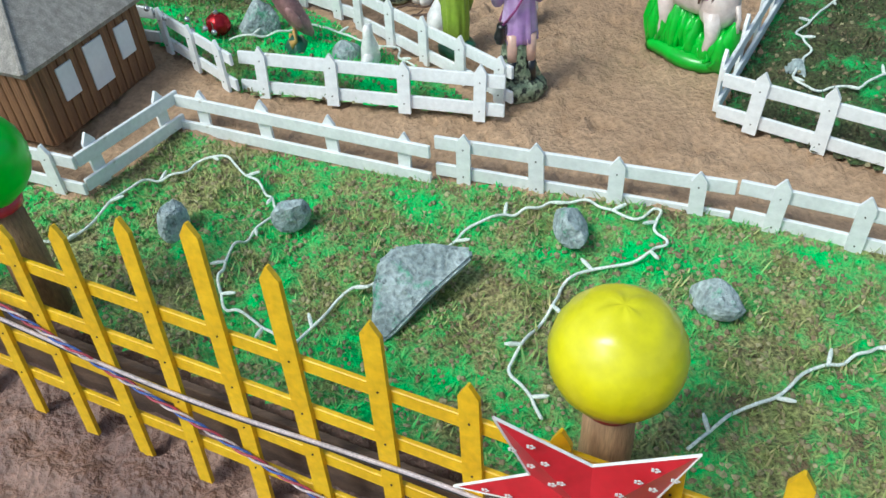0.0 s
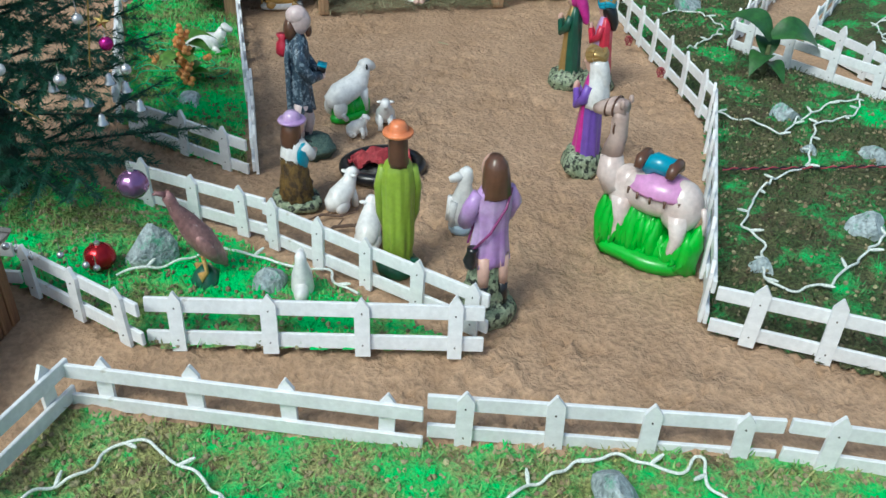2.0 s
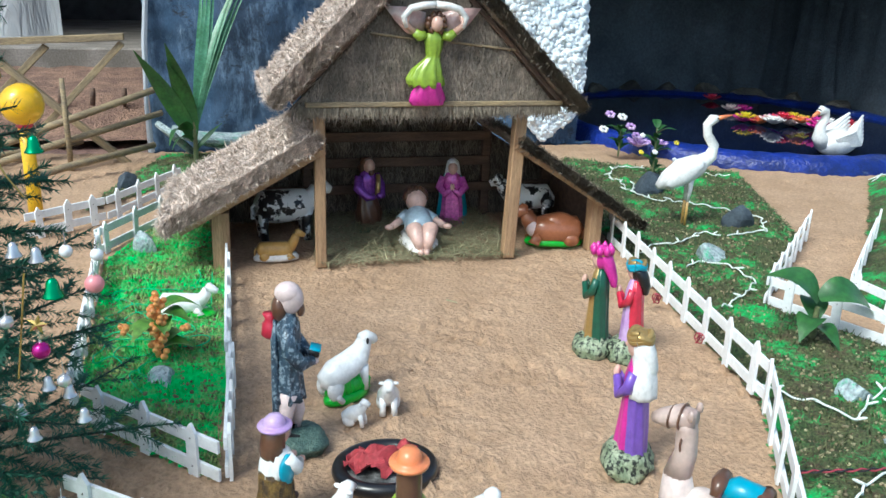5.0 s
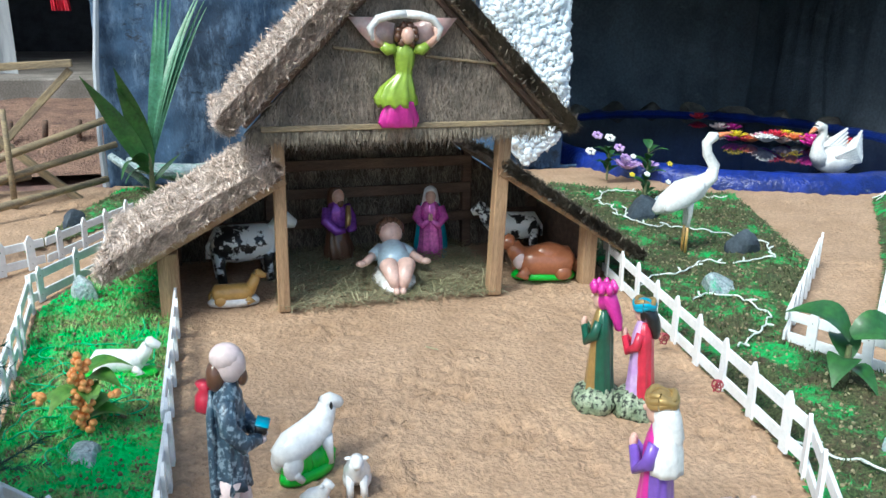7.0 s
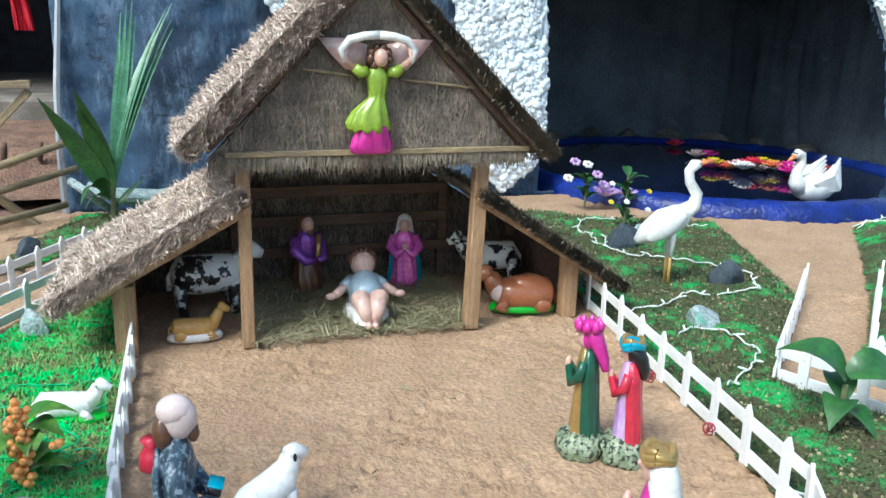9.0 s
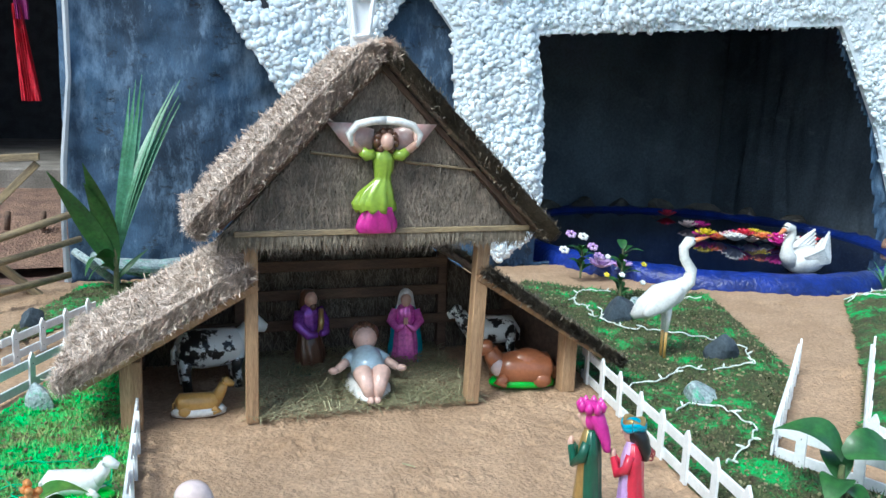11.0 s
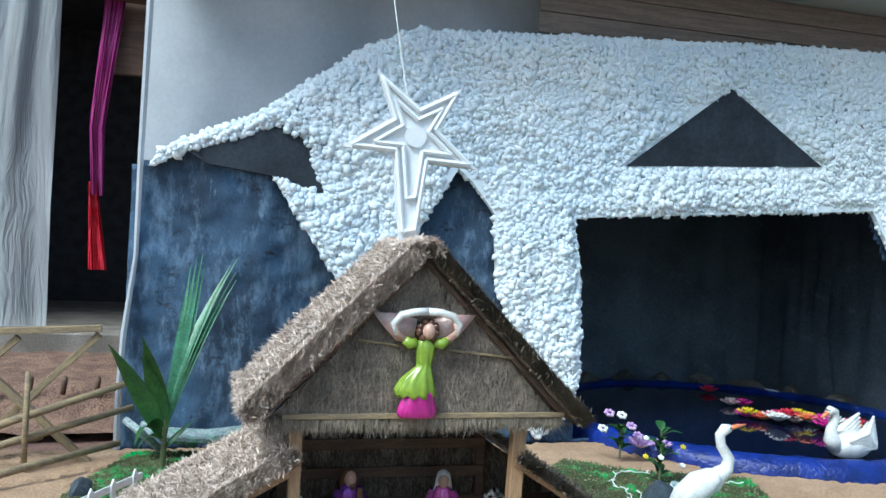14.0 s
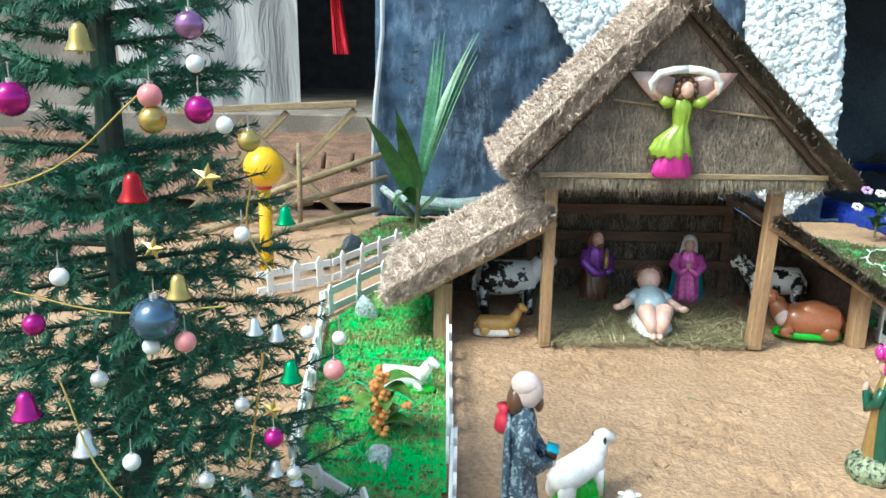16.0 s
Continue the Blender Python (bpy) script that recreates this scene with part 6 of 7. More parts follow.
# ---- pond ----
WATER = bpy.data.materials.new("still_water")
WATER.use_nodes = True
wb = WATER.node_tree.nodes["Principled BSDF"]
wb.inputs["Base Color"].default_value, wb.inputs["Roughness"].default_value = (0.004, 0.008, 0.03, 1), 0.04
pond = thing("pond", 5.05, 9.6, 0.0, "oval garden pond lined with crumpled blue tarpaulin", "pond")
bm = bmesh.new()
rings = []
for k in range(120):
    a = math.tau * k / 120
    w = 1 + 0.02 * noise.noise(Vector((math.cos(a) * 4, math.sin(a) * 4, 0)))
    ring = []
    for q, (dr, z) in enumerate(((0.1, -0.02), (0.09, 0.05), (0.05, 0.1), (-0.02, 0.135), (-0.09, 0.125), (-0.15, 0.07), (-0.18, 0.0))):
        c = 0.03 * noise.noise(Vector((math.cos(a) * 16, math.sin(a) * 16, q * 1.3)))
        ring.append(bm.verts.new(((1.9 * w + dr + c) * math.cos(a), (2.08 * w + dr + c) * math.sin(a), z + c * (q not in (0, 6)))))
    rings.append(ring)
for a, b in zip(rings, rings[1:] + rings[:1]):
    for q in range(6):
        bm.faces.new((a[q], b[q], b[q + 1], a[q + 1]))
part("rim", bm, TARP, pond, "crumpled blue tarpaulin rim", True)
bm = bmesh.new()
bmesh.ops.create_circle(bm, cap_ends=True, segments=80, radius=1, matrix=Matrix.Translation((0, 0, 0.085)) @ Matrix.Diagonal((1.82, 2.0, 1, 1)))
part("water", bm, WATER, pond, "still dark water")


def bloom(x, y, z, r, c, petals=9):
    bm = bmesh.new()
    for layer in range(3):
        for k in range(petals):
            a = math.tau * (k + layer * 0.5) / petals
            up = 0.5 + 0.7 * layer
            ln = r * (1 - 0.22 * layer)
            m = Matrix.Rotation(a, 4, "Z") @ Matrix.Rotation(-math.atan(up), 4, "Y")
            ball(bm, m @ Vector((ln * 0.55, 0, 0.004 + 0.004 * layer)), (ln * 0.5, ln * 0.22, ln * 0.07), 0, 8, m)
    ball(bm, (0, 0, r * 0.25), r * 0.22, 1, 8)
    ob = part("water_flower", bm, [c, P_YELLOW], None, "", True)
    ob.matrix_basis = pose(x, y, z)
    return tagged(ob, "artificial lotus flower floating on the pond", "flower", "floating flowers")


rnd = random.Random(17)
for k in range(22):
    c = (P_MAGENTA, P_PALE, P_RED, P_YELLOW, P_PINKM, P_ORANGE, P_WHITE)[(k * 3 + k // 4) % 7]
    u = k / 21
    bloom(5.12 + 0.7 * u + rnd.uniform(-0.1, 0.1), 9.3 - 0.45 * u + rnd.uniform(-0.25, 0.25), 0.09 + 0.03 * (k % 3), rnd.uniform(0.1, 0.14), c)
for x, y, c in ((5.4, 10.13, P_PALE), (5.52, 10.08, P_MAGENTA), (5.68, 10.98, P_RED)):
    bloom(x, y, 0.09, 0.13, c)
for x, y in ((3.3, 8.35), (3.42, 8.2), (3.25, 8.22)):
    bloom(x, y, 0.1, 0.11, P_LILAC)

# swan and heron
bm = bmesh.new()
ball(bm, (0.02, 0, 0.1), (0.22, 0.13, 0.12), 0, 20)
tube(bm, [(-0.13, 0, 0.1), (-0.2, 0, 0.16), (-0.2, 0, 0.25), (-0.16, 0, 0.32), (-0.17, 0, 0.38), (-0.22, 0, 0.395), (-0.25, 0, 0.37)], [0.08, 0.06, 0.042, 0.036, 0.036, 0.038, 0.028], 14, 0)
tube(bm, [(-0.25, 0, 0.375), (-0.29, 0, 0.35), (-0.32, 0, 0.335)], [0.022, 0.016, 0.006], 10, 1)
ball(bm, (-0.245, 0, 0.395), (0.02, 0.028, 0.012), 2, 8)
for s in (-1, 1):
    for q in range(7):
        tube(bm, [(-0.1 + 0.02 * q, s * 0.085, 0.15 - 0.012 * q), (0.06 + 0.02 * q, s * (0.125 - 0.004 * q), 0.215 - 0.02 * q), (0.2 + 0.008 * q, s * 0.07, 0.345 - 0.034 * q)], [0.034, 0.036, 0.012], 9, 0, True, 0.7)
tube(bm, [(0.16, 0, 0.12), (0.22, 0, 0.2), (0.24, 0, 0.28)], [0.08, 0.06, 0.02], 10, 0, True, 0.6)
statue(bm, [P_WHITE, P_ORANGE, P_BLACK], 4.97, 7.86, 8, "white plaster swan statue resting in the pond", 0.09, group="pond birds")
bm = bmesh.new()
tube(bm, [(-0.2, 0, 0.26), (-0.14, 0, 0.3), (-0.04, 0, 0.36), (0.05, 0, 0.4), (0.1, 0, 0.43)], [0.02, 0.06, 0.085, 0.07, 0.04], 16, 0)
tube(bm, [(0.06, 0, 0.41), (0.13, 0, 0.46), (0.14, 0, 0.52), (0.09, 0, 0.59), (0.08, 0, 0.65), (0.11, 0, 0.685), (0.14, 0, 0.69)], [0.055, 0.04, 0.032, 0.028, 0.028, 0.033, 0.022], 14, 0)
tube(bm, [(0.135, 0, 0.69), (0.18, 0, 0.7), (0.235, 0, 0.712)], [0.017, 0.012, 0.004], 9, 1)
for s in (-1, 1):
    ball(bm, (-0.05, s * 0.06, 0.35), (0.14, 0.025, 0.05), 0, 12, Euler((0, radians(-32), 0)).to_matrix().to_4x4())
    ball(bm, (0.13, s * 0.03, 0.695), (0.005, 0.003, 0.005), 2, 6)
    tube(bm, [(0.0, s * 0.025, 0.33), (0.01, s * 0.025, 0.25), (0.005, s * 0.022, 0.17)], [0.028, 0.016, 0.011], 9, 0)
    tube(bm, [(0.005, s * 0.022, 0.18), (0.005, s * 0.022, 0.0)], [0.009, 0.009], 8, 3)
statue(bm, [P_WHITE, P_ORANGE, P_BLACK, P_TAN], 2.53, 6.2, -6, "white plaster heron statue standing on the turf", 0.02, group="pond birds")

# ---- fire pit ----
pit = thing("fire_pit", 0.19, 3.93, 0.0, "black ring of a mock campfire with red cloth", "campfire")
bm = bmesh.new()
tube(bm, [(0.145 * math.cos(a), 0.125 * math.sin(a), 0.02) for a in np.linspace(0, math.tau, 37)], [0.024] * 37, 10, 0, False)
part("ring", bm, P_BLACK, pit, "", True)
ASH = material("ash", (0.03, 0.03, 0.03), (0.2, 0.2, 0.2), 0.9, 20, 60, 0.6, 0.01)
bm = bmesh.new()
ball(bm, (0, 0, 0.006), (0.14, 0.12, 0.02), 0, 20, None, 0.2)
part("ashes", bm, ASH, pit, "grey ash and char")
bm = bmesh.new()
n = 16
g = [[bm.verts.new((-0.13 + 0.24 * i / n, -0.07 + 0.15 * j / n, 0.045 + 0.05 * noise.noise(Vector((i * 0.33, j * 0.3, 2))) + 0.04 * math.exp(-((i - 7) ** 2 + (j - 8) ** 2) / 18))) for j in range(n + 1)] for i in range(n + 1)]
for i in range(n):
    for j in range(n):
        if (i - 8) ** 2 + (j - 8) ** 2 < 70 + 20 * math.sin(i + j):
            bm.faces.new((g[i][j], g[i + 1][j], g[i + 1][j + 1], g[i][j + 1]))
REDCLOTH = material("dull_red_cloth", (0.42, 0.05, 0.06), (0.3, 0.03, 0.04), 0.7, 12, 80, 0.3, 0.003)
cl = part("red_cloth", bm, REDCLOTH, pit, "crumpled red cloth standing for flames")
md = cl.modifiers.new("thickness", "SOLIDIFY")
md.thickness = 0.004


# ---- ball lamps ----
def shell(name, c, ec):
    m = material(name, c, [v * 0.85 for v in c], 0.3, 10, 50, 0.1, 0.002, coat=0.3, dark=0.95)
    return m


BALL_Y, BALL_G, BALL_O = shell("yellow_shell", (0.78, 0.72, 0.01), None), shell("green_shell", (0.02, 0.75, 0.02), None), shell("amber_shell", (0.85, 0.5, 0.01), None)
LOG = material("log", (0.3, 0.19, 0.1), (0.17, 0.1, 0.055), 0.8, 6, 50, 0.5, 0.005, stretch=(4, 4, 1))


def ball_lamp(x, y, z0, zc, r, shade, pole, label, pr=0.05):
    t = thing("ball_lamp", x, y, z0, label, "lamp", "ball lamps on posts")
    bm = bmesh.new()
    bmesh.ops.create_uvsphere(bm, u_segments=40, v_segments=28, radius=r)
    for v in bm.verts:
        a, b = math.atan2(v.co.y, v.co.x), v.co.z / r
        v.co *= 1 + 0.012 * math.sin(b * 26 + 1.5 * math.sin(a * 4)) + 0.012 * noise.noise(v.co * 14)
    bmesh.ops.transform(bm, matrix=Matrix.Translation((0, 0, zc - z0)), verts=bm.verts)
    part("shade", bm, shade, t, "", True)
    bm = bmesh.new()
    lathe(bm, [(pr * 1.15, 0), (pr * 1.2, 0.012), (pr * 1.1, 0.03)], 20, 0, 1, 1, 0, 0, (0, 0), (0, 0, zc - z0 - r - 0.012))
    part("collar", bm, P_RED, t, "red collar", True)
    bm = bmesh.new()
    tube(bm, [(0, 0, 0), (0.003, 0, (zc - z0) * 0.4), (0, 0, zc - z0 - r)], [pr * 1.05, pr, pr * 0.95], 14, 0)
    part("pole", bm, pole, t, "", True)
    return t


ball_lamp(0.397, 1.49, -0.02, 0.405, 0.118, BALL_Y, WOOD, "glossy yellow ball lamp on a wooden post behind the fence")
ball_lamp(-0.945, 2.045, -0.02, 0.45, 0.115, BALL_G, LOG, "glossy green ball lamp on a log post behind the fence")
ball_lamp(-1.385, 6.95, -0.02, 0.7, 0.12, BALL_O, YELLOW, "amber ball lamp on a yellow post by the path", 0.04)

# ---- bark hut ----
BARK = material("bark_board", (0.26, 0.13, 0.06), (0.15, 0.07, 0.035), 0.7, 5, 40, 0.5, 0.005, stretch=(9, 9, 0.6))
SHINGLE = material("grey_roof_board", (0.36, 0.33, 0.3), (0.25, 0.23, 0.21), 0.85, 6, 40, 0.4, 0.004, stretch=(7, 7, 1))
PANE = material("paper_pane", (0.82, 0.84, 0.86), (0.74, 0.76, 0.8), 0.5, 9, 60, 0.05, 0.001, dark=0.97)
hut = thing("hut", -1.327, 3.087, 0.0, "small bark-brown model hut with a grey hipped roof", "hut", "", -22)
bm = bmesh.new()
box(bm, -0.26, 0.26, -0.26, 0.26, 0, 0.28, 0, 0.004)
wall = part("wall", bm, BARK, hut)
for k in range(13):
    for s in (0, 1):
        bm = bmesh.new()
        box(bm, -0.018, 0.018, -0.004, 0.004, 0, 0.278, 0, 0.002)
        pl = part("plank", bm, BARK, wall)
        pl.matrix_basis = pose(-0.24 + 0.04 * k, -0.262, 0.001) if s == 0 else pose(0.262, -0.24 + 0.04 * k, 0.001, 0, 0, 90)
bm = bmesh.new()
e, zt = 0.29, 0.278
v = [bm.verts.new(p) for p in ((-e, -e, zt), (e, -e, zt), (e, e, zt), (-e, e, zt), (0, -0.02, 0.49), (0, 0.02, 0.49))]
w = [bm.verts.new((p.co.x * 0.97, p.co.y * 0.97, p.co.z - 0.018)) for p in v[:4]]
for f in ((0, 1, 4), (1, 2, 5, 4), (2, 3, 5), (3, 0, 4, 5)):
    bm.faces.new([v[i] for i in f])
for i in range(4):
    bm.faces.new((v[i], w[i], w[(i + 1) % 4], v[(i + 1) % 4]))
bm.faces.new(w[::-1])
bmesh.ops.recalc_face_normals(bm, faces=bm.faces)
roof = part("roof", bm, SHINGLE, hut)
for a, b in (((e, -e, zt), (0, -0.02, 0.49)), ((-e, -e, zt), (0, -0.02, 0.49)), ((e, e, zt), (0, 0.02, 0.49))):
    bm = bmesh.new()
    tube(bm, [Vector(a) + Vector((0, 0, 0.003)), Vector(b) + Vector((0, 0, 0.003))], 0.008, 6)
    part("hip_strip", bm, SHINGLE, roof)
for x0, x1, z0, z1, side in ((-0.13, 0.05, 0.11, 0.225, 0), (-0.16, -0.09, 0.11, 0.225, 1), (-0.03, 0.06, 0.075, 0.235, 1), (0.12, 0.19, 0.11, 0.225, 1)):
    bm = bmesh.new()
    box(bm, x0, x1, -0.003, 0.003, z0, z1, 0, 0.001)
    ob = part("window", bm, PANE, hut, "white paper window pane")
    ob.matrix_basis = pose(0, -0.2685, 0) if side == 0 else pose(0.2685, 0, 0, 0, 0, 90)

# ---- red paper star on the fence ----
FOIL = material("red_foil", (0.62, 0.015, 0.03), (0.5, 0.01, 0.02), 0.35, 10, 60, 0.1, 0.002, coat=0.4, dark=0.95)
star = thing("red_star", 0.343, 1.318, 0.245, "red paper star with white flower prints tied to the yellow fence", "star", "", -15, 8)
bm = bmesh.new()
pts = [(0.26 * math.cos(radians(90 + 36 * k + 38)) * (1 if k % 2 == 0 else 0.42), 0.26 * math.sin(radians(90 + 36 * k + 38)) * (1 if k % 2 == 0 else 0.42)) for k in range(10)]
rim = [bm.verts.new((x, 0, z)) for x, z in pts]
f, b = bm.verts.new((0, -0.035, 0)), bm.verts.new((0, 0.012, 0))
for k in range(10):
    bm.faces.new((rim[k], rim[(k + 1) % 10], f))
    bm.faces.new((rim[(k + 1) % 10], rim[k], b))
bmesh.ops.recalc_face_normals(bm, faces=bm.faces)
body = part("body", bm, FOIL, star)
bm = bmesh.new()
tube(bm, [(x, 0, z) for x, z in pts + pts[:1]], 0.003, 6, 0, False)
part("edge_trim", bm, P_WHITE, star, "white paper edge")
bm = bmesh.new()
ball(bm, (0, -0.036, 0), (0.02, 0.008, 0.02), 0, 12)
part("boss", bm, P_WHITE, star, "white round boss", True)
rnd = random.Random(3)
for k in range(10):
    for u in (0.35, 0.55, 0.72):
        ang = radians(90 + 72 * (k // 2) + 38) + (0.1 if k % 2 else -0.1)
        rr = 0.26 * u
        x, z = rr * math.cos(ang), rr * math.sin(ang)
        bm = bmesh.new()
        for q in range(5):
            ball(bm, (x + 0.005 * math.cos(q * 1.257), -0.035 * (1 - u) - 0.0035, z + 0.005 * math.sin(q * 1.257)), (0.003, 0.0012, 0.003), 0, 6)
        part("print", bm, P_WHITE, body)

# ---- white star over the stable ----
tree_star = thing("white_star", 0.755, 6.15, 2.2, "white foam star with a long tail standing on the roof ridge", "star")
C = [(-0.373, -0.076), (-0.203, 0.315), (0.236, 0.27), (0.333, -0.14)]
out = [(-0.12, 0.09), C[1], (0.017, 0.15), C[2], (0.115, 0.045), C[3], (0.07, -0.13), (0.02, -0.545), (-0.055, -0.56), (-0.11, -0.085), C[0]]
bm = bmesh.new()
prism(bm, out, 0, 0.03)
FOAM = material("white_foam", (0.86, 0.88, 0.9), (0.8, 0.83, 0.86), 0.7, 8, 60, 0.1, 0.002, dark=0.97)
base = part("plate", bm, FOAM, tree_star)
for s in (0.86, 0.56):
    for p, q in zip(out, out[1:] + out[:1]):
        a, b = Vector((p[0] * s, -0.012, p[1] * s)), Vector((q[0] * s, -0.012, q[1] * s))
        bm = bmesh.new()
        tube(bm, [a, b], 0.013, 6)
        part("ridge_strip", bm, FOAM, base)
bm = bmesh.new()
lathe(bm, [(0.055, 0), (0.055, 0.014)], 20)
ob = part("centre_disc", bm, FOAM, base)
ob.matrix_basis = pose(0, -0.002, 0, 90)
cord("thread", [(0.72, 6.15, 2.3), (0.6, 6.3, 3.2), (0.5, 6.5, 4.6)], 0.003, CABLE_W, "thin thread holding the star upright", "thread")


# ---- plants ----
LEAF = material("broad_leaf", (0.018, 0.085, 0.02), (0.035, 0.125, 0.025), 0.5, 10, 50, 0.2, 0.002, coat=0.2, vary=0.2)
PALM = material("palm_leaf", (0.05, 0.16, 0.07), (0.09, 0.24, 0.14), 0.4, 8, 50, 0.2, 0.002, vary=0.2)
LEAF_PALE = material("pale_leaf", (0.08, 0.24, 0.03), (0.16, 0.32, 0.05), 0.4, 10, 50, 0.2, 0.002, vary=0.2)
BERRY = material("berry", (0.9, 0.3, 0.07), (0.85, 0.4, 0.13), 0.35, 12, 60, 0.1, 0.001, vary=0.2)
STEM = material("stem", (0.14, 0.17, 0.07), (0.12, 0.11, 0.06), 0.7, 10, 60, 0.3, 0.003)


def blade(L, W, droop, rise=1.0, fold=0.25, n=10, tip=0.8, twist=0.0):
    """A long leaf from the origin towards +x that rises and then droops, creased along its rib."""
    bm = bmesh.new()
    rows = []
    for i in range(n + 1):
        u = i / n
        w = W * math.sin(math.pi * min(1, 0.06 + u * 0.94) ** tip) if u < 1 else 0.002
        x, z = L * u * math.cos(rise * (1 - u * 0.3)), L * u * math.sin(rise) - droop * L * u * u
        rows.append([bm.verts.new((x, s * w, z + abs(s) * w * fold)) for s in (-1, -0.5, 0, 0.5, 1)])
    for a, b in zip(rows, rows[1:]):
        for q in range(4):
            bm.faces.new((a[q], a[q + 1], b[q + 1], b[q]))
    if twist:
        bmesh.ops.rotate(bm, matrix=Matrix.Rotation(radians(twist), 3, Vector((math.cos(rise), 0, math.sin(rise)))), verts=bm.verts)
    return bm


def leafy(name, x, y, z, leaves, mats, label, stem_h, stem_r=0.008):
    t = thing(name, x, y, z, label, "plant")
    bm = bmesh.new()
    tube(bm, [(0, 0, -0.02), (0.004, 0.002, stem_h * 0.5), (0, 0, stem_h)], [stem_r * 1.3, stem_r, stem_r * 0.7], 8)
    part("stem", bm, STEM, t)
    for a, L, W, droop, rise, h, *tw in leaves:
        ob = part("leaf", blade(L, W, droop, rise, twist=tw[0] if tw else 0.0), mats, t, "", True)
        ob.matrix_basis = pose(0, 0, h, 0, 0, a)
    return t


leafy("banana_plant", 2.2, 4.52, 0.02, [(-40, 0.36, 0.075, 1.25, 0.75, 0.2, 40), (165, 0.36, 0.07, 0.8, 1.15, 0.18, -40), (215, 0.2, 0.06, 0.9, 0.7, 0.1), (70, 0.25, 0.06, 0.8, 1.2, 0.1), (-80, 0.18, 0.05, 1.0, 0.8, 0.06)], LEAF, "young banana plant with broad drooping green leaves", 0.16, 0.014)
palm = leafy("coconut_sapling", -0.49, 8.2, 0.0, [(180, 0.72, 0.07, 0.02, 1.42, 0.24, 82), (184, 0.74, 0.07, 0.05, 1.14, 0.22, 74), (170, 0.6, 0.07, 0.04, 1.42, 0.24, 84), (176, 0.42, 0.06, 1.15, 0.95, 0.26, 70), (200, 0.3, 0.03, 0.9, 0.8, 0.22, 40), (10, 0.3, 0.02, 0.2, 0.9, 0.15, 50)], LEAF, "coconut palm sapling with dark leaves and a tall pleated frond", 0.42, 0.018)
for k in range(9):
    q = (k - 4) / 4
    ob = part("leaflet", blade(1.22 - 0.16 * abs(q) + 0.02 * (k % 3), 0.024, 0.02 + 0.02 * q, 1.4 - 0.075 * q, twist=60 + 35 * (k % 2)), PALM, palm, "pale pleated leaflet", True)
    ob.matrix_basis = pose(0.006 * q, -0.01 * (k % 2), 0.28, 0, 0, 4 * q)
berry = leafy("berry_plant", -0.535, 4.87, 0.02, [(k * 47, 0.15 + 0.02 * (k % 3), 0.045, 0.75, 0.8, 0.03 + 0.02 * k) for k in range(9)], LEAF_PALE, "artificial plant with orange berry clusters on the turf", 0.22, 0.006)
rnd = random.Random(6)
bm = bmesh.new()
ball(bm, (0, 0, 0), 0.0125, 0, 8)
one = part("berry", bm, BERRY, berry, "", True)
spots = [(0.018 * math.cos(2.4 * k) + 0.014 * math.sin(k * 0.5), -0.075 + 0.018 * math.sin(2.4 * k), 0.03 + 0.0056 * k) for k in range(46)]
spots += [(cx + rnd.uniform(-0.015, 0.015), -0.08 + rnd.uniform(-0.015, 0.015), ch + rnd.uniform(-0.014, 0.014)) for cx, ch in ((0.1, 0.15), (-0.12, 0.16)) for k in range(6)]
one.matrix_basis = pose(0, -0.075, 0.295)
for p in spots:
    ob = new("berry", one.data)
    ob.parent = berry
    ob.matrix_basis = pose(*p)

bush = leafy("flower_bush", 2.98, 7.45, 0.02, [(k * 61, 0.13 + 0.03 * (k % 3), 0.035, 0.5, 0.9, 0.06 + 0.026 * k) for k in range(14)], LEAF, "leafy bush with small pale yellow flowers beside the pond", 0.4, 0.008)
for k in range(5):
    bm = bmesh.new()
    for q in range(5):
        ball(bm, (0.013 * math.cos(q * 1.257), 0.013 * math.sin(q * 1.257), 0), (0.012, 0.012, 0.008), 0, 7)
    ob = part("flower", bm, P_YELLOW if k % 2 else P_WHITE, bush, "small pale flower", True)
    ob.matrix_basis = pose(0.16 * math.cos(k * 2.1), 0.12 * math.sin(k * 2.1) - 0.04, 0.15 + 0.045 * k, 40)
bush = leafy("flower_bush", 3.05, 8.2, 0.05, [(k * 67, 0.16, 0.035, 0.5, 0.9, 0.04 + 0.02 * k) for k in range(10)], LEAF, "leafy bush with lilac flowers against the pond rim", 0.25, 0.008)
for k in range(5):
    bm = bmesh.new()
    for q in range(6):
        ball(bm, (0.03 * math.cos(q), 0.03 * math.sin(q), 0), (0.018, 0.018, 0.014), 0, 7)
    ob = part("flower", bm, (P_LILAC, P_WHITE)[k % 2], bush, "pale lilac flower", True)
    ob.matrix_basis = pose(0.16 * math.cos(k * 2.5), 0.1 * math.sin(k * 2.5), 0.16 + 0.05 * k, 30)
leafy("grass_tuft", 5.35, 7.35, 0.03, [(k * 37, 0.22 + 0.03 * (k % 3), 0.01, 0.25, 1.25, 0.0) for k in range(14)], PALM, "spiky tuft of long green grass by the pond", 0.04)

